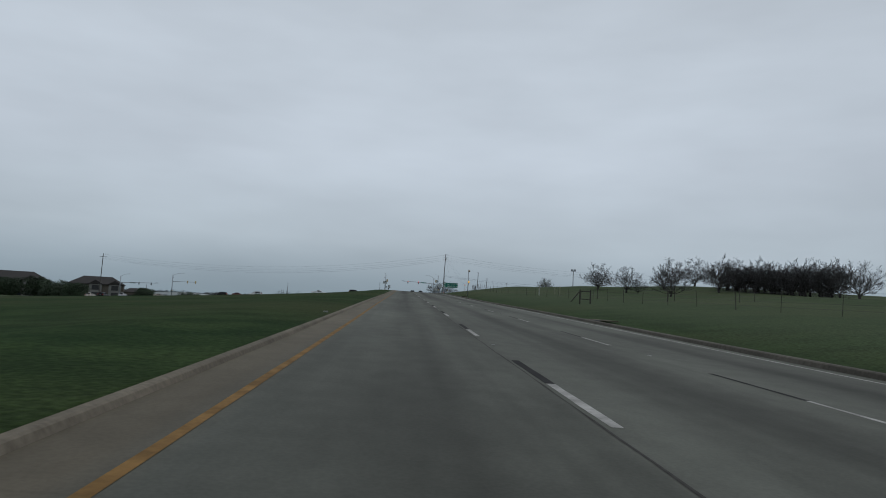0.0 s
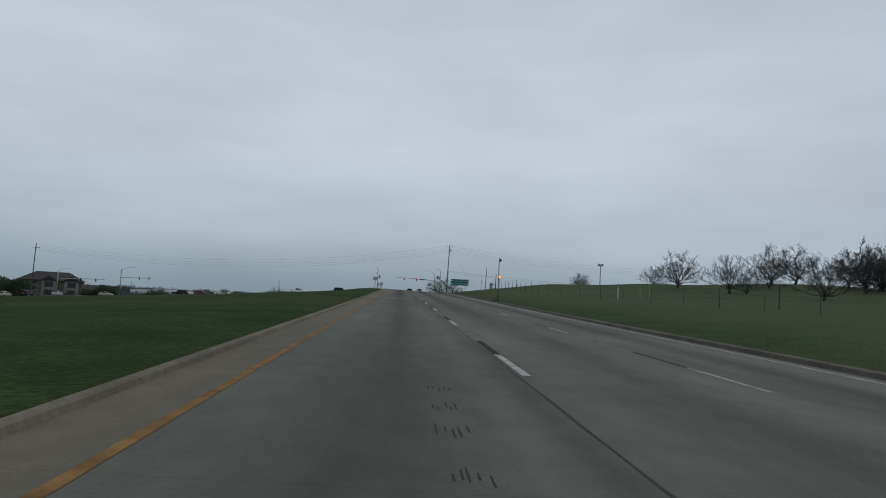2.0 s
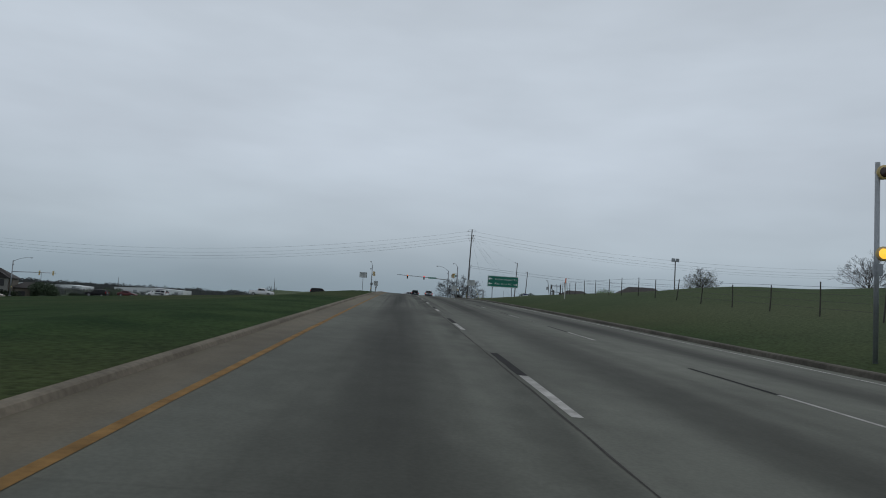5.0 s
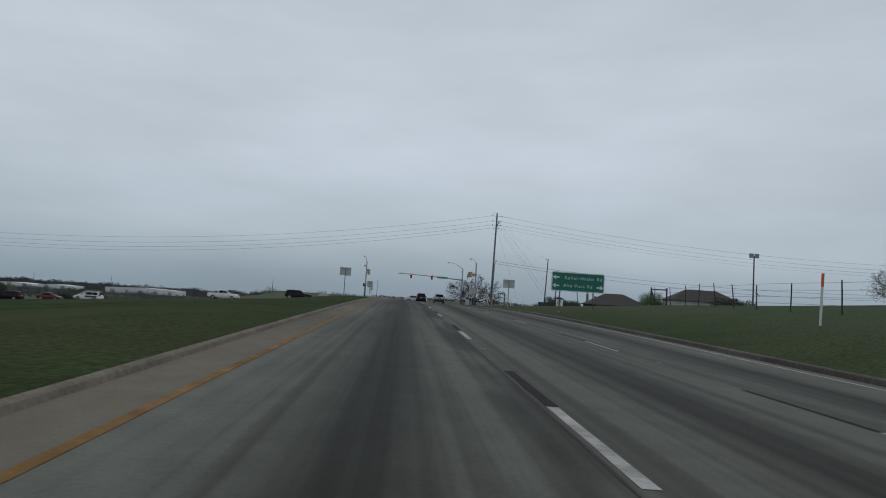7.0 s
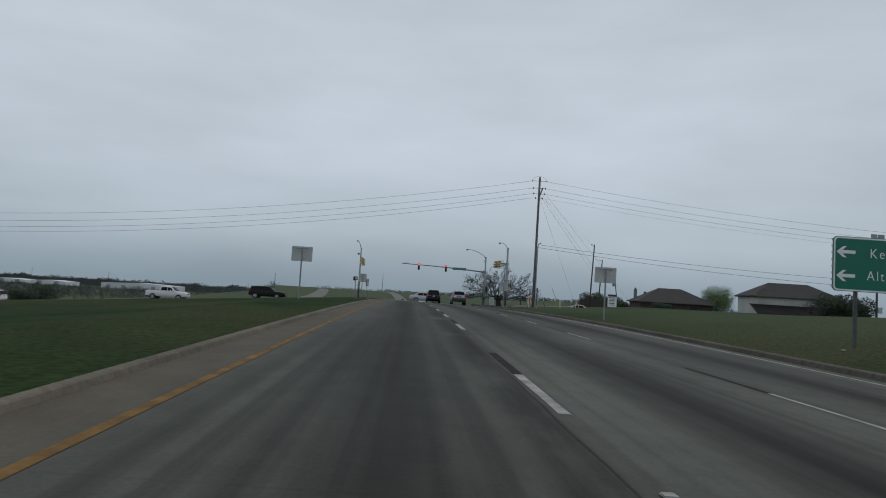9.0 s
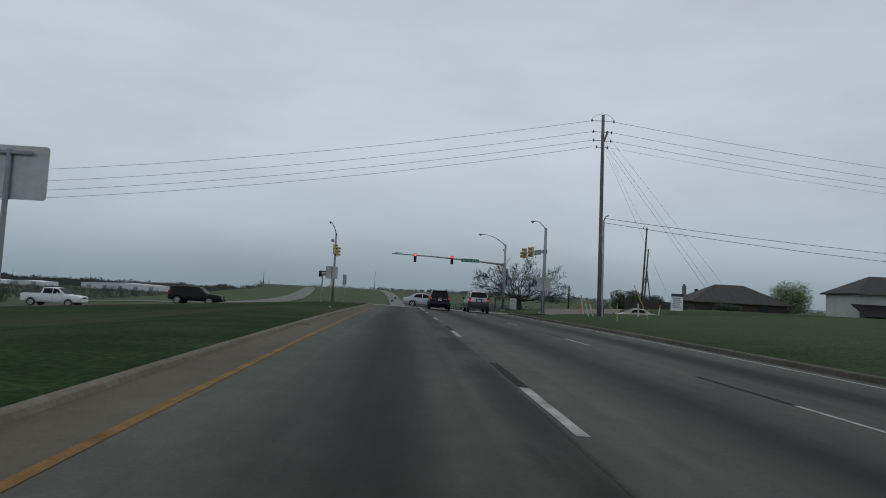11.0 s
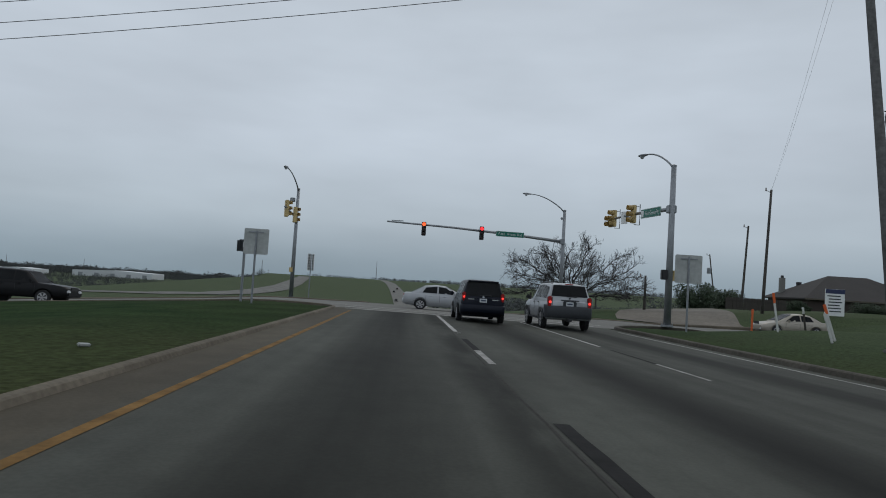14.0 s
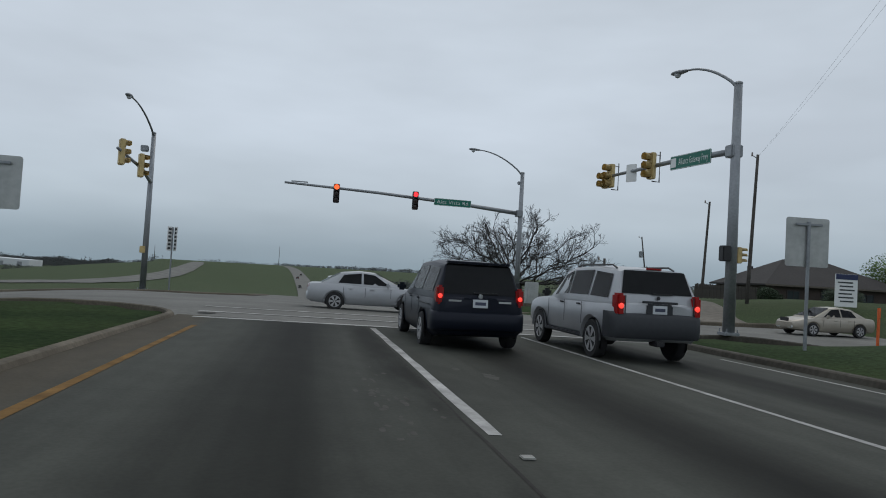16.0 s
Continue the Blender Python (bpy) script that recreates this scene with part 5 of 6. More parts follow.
def tufts(name, side_, seed, count, label):
    """Blades of grass standing in small tufts beside one kerb, thinning away from it."""
    rnd = random.Random(seed)
    vs, fs = [], []
    for _ in range(count):
        y = rnd.uniform(18, 294)
        u = rnd.expovariate(1 / 0.12)
        x = (X_KERB_L - 0.12 - u) if side_ < 0 else (X_KERB_R + 0.14 + u)
        g = ground_z(x, y)
        if 286 < y and paved(x, y) > -0.25:
            continue
        hh = rnd.uniform(0.006, 0.018)
        for _k in range(5):
            a = rnd.uniform(0, 2 * math.pi)
            w, ln = 0.012, rnd.uniform(0.02, 0.09)
            px, py = x + rnd.gauss(0, 0.05), y + rnd.gauss(0, 0.05)
            i = len(vs)
            vs += [(px - w * math.sin(a), py + w * math.cos(a), g - 0.02), (px + w * math.sin(a), py - w * math.cos(a), g - 0.02), (px + ln * math.cos(a), py + ln * math.sin(a), g + hh * rnd.uniform(0.7, 1.2))]
            fs.append((i, i + 1, i + 2))
    me = bpy.data.meshes.new(name)
    me.from_pydata(vs, [], fs)
    me.materials.append(M_BLADE)
    return tagged(new(name, me), label, "grass", kind="stuff")


tufts("grass_tufts", 1, 72, 9000, "short green grass blades along the roadside kerb")

# ---- fence along the field ----
fence = tagged(empty("wire_fence", 22, 0, 0), "wire fence of weathered posts along the field", "fence")
fy = spaced(45, 150, 5.4) + spaced(154, 224, 3.7)
bmp = tube([(0, 0, -0.3), (0.01, 0, 0.7), (0, 0.01, 1.35)], [0.034, 0.031, 0.028], 7)
post_data = bpy.data.meshes.new("post")
bmp.to_mesh(post_data)
bmp.free()
post_data.materials.append(M_POSTW)
slim_data = bpy.data.meshes.new("slim_post")
bms = box(0, 0, 0.5, 0.035, 0.012, 1.5)
box(0, 0.014, 0.5, 0.01, 0.02, 1.5, bm=bms)
bms.to_mesh(slim_data)
bms.free()
slim_data.materials.append(M_POSTW)
rnd = random.Random(4)
tops = []
for iy, y in enumerate(fy):
    o = new("post", post_data if y > 150 or iy % 4 == 0 else slim_data)
    o.parent = fence
    xx = 19.6 + 4.6 * ease((165 - y) / 60) + 1.5 * ease((90 - y) / 40) + 3.3 * ease((y - 196) / 28) + rnd.uniform(-0.1, 0.1)
    g = ground_z(xx, y)
    o.matrix_local = Matrix.Translation((xx - 22, y, g)) @ Euler((radians(rnd.gauss(0, 2.5)), radians(rnd.gauss(0, 2.5)), 0)).to_matrix().to_4x4() @ Matrix.Diagonal((1, 1, rnd.uniform(0.9, 1.15), 1))
    tops.append((xx - 22, y, g))
for k in range(4):
    part("wire", tube([(x, y, g + 0.35 + 0.31 * k) for x, y, g in tops], 0.006, 4), M_WIRE, fence)


def brace_frame(x, y, rz, w=1.05, h=1.35, foot=-0.85):
    ob = tagged(empty("fence_brace", x, y, ground_z(x, y), rz), "wooden fence brace of two posts with a slanting pole", "fence", group="fence braces")
    for dx in (-w / 2, w / 2):
        part("post", tube([(dx, 0, -0.2), (dx, 0, h)], 0.07, 8), M_POSTW, ob)
    part("rail", tube([(-w / 2, 0, h * 0.88), (w / 2, 0, h * 0.9)], 0.05, 7), M_POSTW, ob)
    part("rail", tube([(-w / 2, 0, h * 0.35), (w / 2, 0, h * 0.33)], 0.04, 7), M_POSTW, ob)
    part("strut", tube([(-w / 2, 0, h * 0.9), (-w / 2 + foot, 0.12, 0.15)], 0.05, 7), M_POSTW, ob)


brace_frame(18.75, 83.6, 8)
brace_frame(23.7, 225.2, 0, 1.35, 1.55, 0.42)
for x, y in ((30, 92), (34, 100), (27.5, 110), (40, 96), (46, 104)):
    ob = tagged(link_mesh("field_post", tube([(0, 0, -0.2), (0.03, 0, 1.5)], [0.045, 0.04], 7), M_POSTW), "short weathered post in the field", "post", group="field posts")
    ob.matrix_world = pose(x, y, ground_z(x, y))
for x, y, h, ln in ((34.05, 322.6, 11.6, 0.45), (39.9, 338.0, 10.0, 0.5), (58.1, 383.0, 9.7, -1.6), (26.0, 330.0, 3.4, 0.0)):
    if h:
        p = utility_pole("utility_pole", x, y, ground_z(x, y), h - ground_z(x, y), 0.14, 0.1, (ln, 0))
        hp = h - ground_z(x, y)
        part("bracket", tube([(ln, 0, hp - 0.3), (ln - 0.55, -0.1, hp - 0.1)], 0.03, 6), M_GALV, p)
        part("insulator", tube([(ln - 0.55, -0.1, hp - 0.18), (ln - 0.55, -0.1, hp + 0.12)], [0.07, 0.05], 7), M_INSUL, p)
        if x > 50:
            part("transformer", lathe([(0.05, 0), (0.32, 0.03), (0.34, 0.1), (0.34, 0.95), (0.3, 1.05), (0.1, 1.1)], 14), M_GALV, p).location = (ln * 0.75 - 0.5, -0.15, hp * 0.68)
cp = tagged(empty("camera_mast", 72.2, 302, ground_z(72.2, 302)), "tall thin steel mast with flat panels on top", "mast")
part("mast", tube([(0, 0, 0), (0, 0, 12.9)], [0.17, 0.12], 10), M_POLE, cp)
part("solar_panel", box(0, 0, 0, 1.1, 0.05, 0.75, 0.01), M_DARKSIGN, cp).matrix_local = pose(0.75, -0.2, 5.3, -50, 20, 20)
part("equipment_box", box(0.35, -0.2, 2.0, 0.6, 0.4, 0.9, 0.03), M_SIGNBACK, cp)
for dx in (-0.55, 0.55):
    part("panel", box(dx, 0, 13.0, 0.9, 0.25, 0.9, 0.03), M_GALV, cp)
part("cross_bar", box(0, 0.1, 12.7, 1.8, 0.1, 0.12, 0.01), M_GALV, cp)
up = utility_pole("utility_pole", -116.6, 293.5, ground_z(-116.6, 293.5), 9.6 - ground_z(-116.6, 293.5), 0.17, 0.12, (0.3, 0), "tall wooden utility pole with a cross arm")
part("cross_arm", box(0.3, 0, 16.0, 2.6, 0.14, 0.14, 0.01), M_POLE, up)
for x, y, h in ((-3.5, 1500, 34), (-180, 1300, 20), (300, 1700, 30), (-650, 1500, 24), (-420, 1250, 22)):
    utility_pole("mast", x + road_x(y), y, ground_z(x, y), h, 0.5, 0.25, label="distant dark mast on the horizon")

# ---- buildings ----
def hip_roof(x0, x1, y0, y1, z, rise, over=0.5, ridge=0.5):
    """Hipped roof with eaves; the ridge runs along x over that share of the length."""
    bm = bmesh.new()
    x0, x1, y0, y1 = x0 - over, x1 + over, y0 - over, y1 + over
    cy, half = (y0 + y1) / 2, (x1 - x0) * (1 - ridge) / 2
    b = [bm.verts.new(p) for p in ((x0, y0, z), (x1, y0, z), (x1, y1, z), (x0, y1, z))]
    lo = [bm.verts.new((v.co.x, v.co.y, z - 0.18)) for v in b]
    r0, r1 = bm.verts.new((x0 + half, cy, z + rise)), bm.verts.new((x1 - half, cy, z + rise))
    for f in ((b[0], b[1], r1, r0), (b[1], b[2], r1), (b[2], b[3], r0, r1), (b[3], b[0], r0)):
        bm.faces.new(f)
    for i in range(4):
        bm.faces.new((lo[i], lo[(i + 1) % 4], b[(i + 1) % 4], b[i]))
    bm.faces.new(list(reversed(lo)))
    bmesh.ops.recalc_face_normals(bm, faces=bm.faces[:])
    return bm


def window_part(parent, x, y, z, w, h, frame_mat=M_TRIM):
    """A window in a wall that faces -y: frame and pane."""
    bm = bmesh.new()
    for cx, cz, sx, sz in ((0, h / 2 - 0.05, w, 0.1), (0, -h / 2 + 0.05, w, 0.1), (-w / 2 + 0.05, 0, 0.1, h - 0.2), (w / 2 - 0.05, 0, 0.1, h - 0.2), (0, 0, 0.06, h - 0.2)):
        box(cx, 0, cz, sx, 0.1, sz, bm=bm)
    f = part("window", bm, frame_mat, parent)
    f.location = (x, y, z)
    part("pane", box(0, 0.02, 0, w - 0.16, 0.02, h - 0.16), M_WIN, f)
    return f


def house(name, x, y, w, d, wall_h, rise, wall, label, windows, rz=0.0, z=None, chimney=None, ridge=0.45):
    g = ground_z(x, y) if z is None else z
    ob = tagged(empty(name, x, y, g, rz), label, "house")
    part("wall", box(0, 0, wall_h / 2 - 0.2, w, d, wall_h + 0.4), wall, ob)
    part("roof", hip_roof(-w / 2, w / 2, -d / 2, d / 2, wall_h + 0.05, rise, 0.6, ridge), M_ROOF, ob)
    part("fascia", box(0, -d / 2 - 0.62, wall_h - 0.04, w + 1.2, 0.03, 0.17), M_STUCCO, ob)
    for wx, wz, ww, wh in windows:
        window_part(ob, wx, -d / 2 - 0.03, wz, ww, wh)
    if chimney:
        ch = part("chimney", box(chimney, 3.5, wall_h + rise * 0.4, 0.62, 0.6, rise * 0.95, 0.02), M_SIDING, ob)
        part("chimney_cap", box(chimney, 3.5, wall_h + rise * 0.93, 0.3, 0.3, 0.3, 0.02), M_TRIM, ch)
        part("roof_vent", box(chimney + 2.0, 3.2, wall_h + rise * 0.6, 0.5, 0.5, 0.75, 0.02), M_TRIM, ob)
    return ob


house("brick_house", 57.5, 346.0, 14.5, 12, 2.5, 3.0, M_BRICK, "low brown brick house with a dark hipped roof", ((-4.5, 1.4, 1.4, 1.2), (-1, 1.2, 1.0, 2.0), (3.5, 1.4, 1.6, 1.2)), chimney=-6.5, z=-0.2, rz=-8, ridge=0.3)
shed = house("pale_house", 72.0, 326.0, 14.6, 9, 3.6, 2.6, material("cream_siding", (0.42, 0.415, 0.395), 0.7, grain=0.06, scale=5, stain=0.12), "pale two-storey house with dark roofs", ((6.2, 1.7, 0.8, 1.0),), z=0.7, rz=-6)
lean = bmesh.new()
vs_ = [lean.verts.new(p) for p in ((-8.6, -4.45, 2.15), (4.6, -4.45, 2.15), (4.6, -8.2, 0.5), (-8.6, -8.2, 0.5))]
lean.faces.new(vs_)
bmesh.ops.solidify(lean, geom=lean.faces[:], thickness=0.2)
part("porch_roof", lean, M_ROOF, shed)
part("porch_wall", box(-2.0, -7.2, 0.2, 12.6, 0.2, 1.1), M_SIDING, shed)
house("far_house", 92.0, 306.0, 9, 8, 2.4, 1.6, M_SIDING, "small pale house with a dark roof", ((-2, 1.3, 1.2, 1.2), (2, 1.3, 1.2, 1.2)), rz=5)


def apartment(x, y, w, d, z, rz, label, bays):
    """Long block with gabled front bays of paler wall, black slabs for the shade of deep balconies, and a lower wing
    with a chimney.
    """
    ob = tagged(empty("apartment_building", x, y, z, rz), label, "apartment building")
    part("wall", box(0, 0, 4.2, w, d, 9.2), M_STUCCO, ob)
    part("roof", hip_roof(-w / 2, w / 2, -d / 2, d / 2, 8.6, 4.4, 0.8, 0.5), M_ROOF, ob)
    front = -d / 2
    for cx in bays:
        bay = part("bay", box(cx, front - 0.8, 4.4, 6.4, 1.8, 8.8), M_SIDING, ob)
        gable = bmesh.new()
        for yy in (front - 2.3, front + 3.0):
            for px, pz in ((-3.9, 8.5), (0, 11.1), (3.9, 8.5)):
                gable.verts.new((cx + px, yy, pz))
        gable.verts.ensure_lookup_table()
        g_ = gable.verts
        for f in ((0, 2, 1), (3, 4, 5), (0, 1, 4, 3), (1, 2, 5, 4), (2, 0, 3, 5)):
            gable.faces.new([g_[k] for k in f])
        bmesh.ops.recalc_face_normals(gable, faces=gable.faces[:])
        part("bay_roof", gable, M_ROOF, ob)
        for st in range(2):
            part("balcony_opening", box(cx, front - 1.72, 2.6 + 4.0 * st, 3.6, 0.14, 2.7), M_BLK, bay)
            part("balcony_rail", box(cx, front - 1.83, 1.75 + 4.0 * st, 3.7, 0.06, 0.9), M_TRIM, bay)
    for k in range(6):
        cx = -w / 2 + 2.2 + k * (w - 4.4) / 5
        if min(abs(cx - q) for q in bays) > 4.2:
            for st in range(3):
                window_part(ob, cx, front - 0.03, 1.7 + 2.85 * st, 1.7, 1.6)
    wing = part("wing", box(w / 2 + 5.5, 1.0, 2.2, 11.0, d - 3, 5.4), M_STUCCO, ob)
    part("wing_roof", hip_roof(w / 2, w / 2 + 11, -d / 2 + 2.5, d / 2 - 0.5, 4.9, 2.4, 0.6, 0.4), M_ROOF, ob)
    part("chimney", box(w / 2 + 10.2, 0, 5.2, 1.3, 1.3, 4.4, 0.05), M_STUCCO, ob)
    # black slabs on the wing wall, standing for shaded recesses
    for k in range(2):
        part("wing_opening", box(w / 2 + 3.2 + 4.6 * k, -d / 2 + 2.45, 2.1, 2.6, 0.12, 2.6), M_BLK, wing)
    return ob


apartment(-175, 426, 28, 15, -10.5, 20, "tan apartment building with pale gabled bays and a dark roof", (-0.5, 9.5))
apartment(-194, 376, 30, 15, -10.6, 26, "tan apartment building with pale gabled bays behind dark trees", (-8.0, 7.0))


def warehouse(x, y, w, d, h, rz, label):
    g = ground_z(x, y)
    ob = tagged(empty("warehouse", x, y, g, rz), label, "warehouse")
    bm = bmesh.new()
    a = [bm.verts.new(p) for p in ((-w / 2, -d / 2, -1), (w / 2, -d / 2, -1), (w / 2, -d / 2, h), (0, -d / 2, h * 1.25), (-w / 2, -d / 2, h))]
    b = [bm.verts.new((v.co.x, d / 2, v.co.z)) for v in a]
    bm.faces.new(a)
    bm.faces.new(list(reversed(b)))
    for i in range(5):
        bm.faces.new((a[(i + 1) % 5], a[i], b[i], b[(i + 1) % 5]))
    bmesh.ops.recalc_face_normals(bm, faces=bm.faces[:])
    part("cladding", bm, M_WAREHOUSE, ob)
    for i in range(max(2, int(w / 18))):
        part("loading_door", box(-w / 2 + w * (i + 0.5) / max(2, int(w / 18)), -d / 2 - 0.15, 2.2, 5, 0.3, 5.2), M_GALV, ob)


warehouse(-350, 1130, 92, 50, 7, 4, "long white metal warehouse with a shallow gable")
warehouse(-440, 1080, 40, 40, 5, 2, "white metal warehouse with a flat front")
warehouse(-505, 1100, 55, 50, 4.5, 4, "long white metal warehouse with a flat front")
warehouse(-585, 1040, 60, 45, 4.5, -4, "long white metal warehouse with grey doors")


def board_sign():
    x, y = 35.9, 315.2
    g = ground_z(x, y)
    ob = tagged(empty("board_sign", x, y, g, -8), "white notice board with a dark blue top and grey bars", "sign")
    part("board", box(0, 0, 1.15, 1.45, 0.14, 2.1, 0.02), M_SIGNWHITE, ob)
    part("header", box(0, -0.075, 2.02, 1.45, 0.02, 0.34), material("dark_blue_panel", (0.02, 0.03, 0.09), 0.5, grain=0.1), ob)
    for i in range(6):
        part("bar", box(-0.1 + 0.06 * (i % 3), -0.076, 1.66 - 0.24 * i, 1.0 - 0.12 * (i % 2), 0.012, 0.09), M_DARKSIGN, ob)


board_sign()
gate = tagged(empty("pipe_gate", 21.5, 345.5, ground_z(21.5, 345.5)), "grey steel pipe gate across a dirt drive", "gate")
for k in range(5):
    part("rail", tube([(-3.6, 0, 0.35 + 0.24 * k), (3.6, 0, 0.35 + 0.24 * k)], 0.03, 6), M_GALV, gate)
for dx in (-3.6, 0.0, 3.6):
    part("upright", tube([(dx, 0, 0.2), (dx, 0, 1.45)], 0.04, 6), M_GALV, gate)
for dx in (-4.0, 4.0):
    part("gate_post", tube([(dx, 0, -0.2), (dx, 0, 1.8)], 0.1, 8), M_POSTW, gate)
yard_fence = tagged(empty("plank_fence", 38.0, 331.0, ground_z(38, 331), 18), "low weathered wooden plank fence before a house", "fence")
pk = bpy.data.meshes.new("plank")
b_ = box(0, 0, 0.6, 0.14, 0.025, 1.2)
b_.to_mesh(pk)
b_.free()
pk.materials.append(M_POSTW)
for i in range(52):
    o = new("plank", pk)
    o.parent = yard_fence
    o.location = (-4 + i * 0.155, 0.01 * (i % 3), 0.02 * ((i * 7) % 5))
for zz in (0.3, 0.95):
    part("rail", box(0, 0.05, zz, 8.2, 0.06, 0.09), M_POSTW, yard_fence)
cab = tagged(empty("signal_cabinet", 16.2, 319.2, ground_z(16.2, 319.2)), "grey metal traffic control cabinet on a concrete pad", "cabinet")
part("cabinet_body", box(0, 0, 0.85, 0.75, 0.6, 1.4, 0.04), M_SIGNBACK, cab)
part("cabinet_door", box(0, -0.305, 0.85, 0.66, 0.02, 1.25, 0.008), M_SIGNBACK, cab)
part("pad", box(0, 0, 0.05, 1.1, 0.95, 0.25, 0.03), M_CONC, cab)

# signals of the far side of the divided highway
b2 = copy_thing(left_sig, pose(-90.0, 296.6, ground_z(-90, 296.6) + 0.2, 0, 0, 100))
b2.scale = (1, 1, 1)
m2 = copy_thing(far_sig, pose(-110.5, 297.5, ground_z(-110.5, 297.5) + 0.2, 0, 0, 184))
tagged(b2, "galvanised traffic signal on low ground across the median")
tagged(m2, "galvanised traffic signal with a long arm across the median")


# ---- vehicles ----
def loft(rings, close_ends=True):
    bm = bmesh.new()
    vr = [[bm.verts.new(p) for p in r_] for r_ in rings]
    n_ = len(vr[0])
    for a, b in zip(vr, vr[1:]):
        for k in range(n_):
            bm.faces.new((a[k], a[(k + 1) % n_], b[(k + 1) % n_], b[k]))
    if close_ends:
        bm.faces.new(list(reversed(vr[0])))
        bm.faces.new(vr[-1])
    bmesh.ops.recalc_face_normals(bm, faces=bm.faces[:])
    return bm


def interp(st, y, k):
    return float(np.interp(y, [q[0] for q in st], [q[k] for q in st]))


def finer(st, n_=3):
    """Stations with smooth ones between them."""
    out = []
    for i in range(len(st) - 1):
        p0, p1, p2, p3 = (np.array(st[min(max(j, 0), len(st) - 1)]) for j in (i - 1, i, i + 1, i + 2))
        for k in range(n_):
            t = k / n_
            d1, d2 = (p2 - p0) * 0.5, (p3 - p1) * 0.5
            if k and n_ == 2:
                d1, d2 = (p2 - p1) * 0.75, (p2 - p1) * 0.75
            v = p1 * (2 * t ** 3 - 3 * t * t + 1) + d1 * 0.7 * (t ** 3 - 2 * t * t + t) + p2 * (3 * t * t - 2 * t ** 3) + d2 * 0.7 * (t ** 3 - t * t)
            v[0] = p1[0] + (p2[0] - p1[0]) * t
            out.append(tuple(v))
    out.append(tuple(st[-1]))
    return out


def soften(ob, angle):
    """Smooth shading, with edges sharper than the angle kept."""
    ob.data.shade_smooth()
    ob.data.set_sharp_from_angle(angle=radians(angle))
    return ob


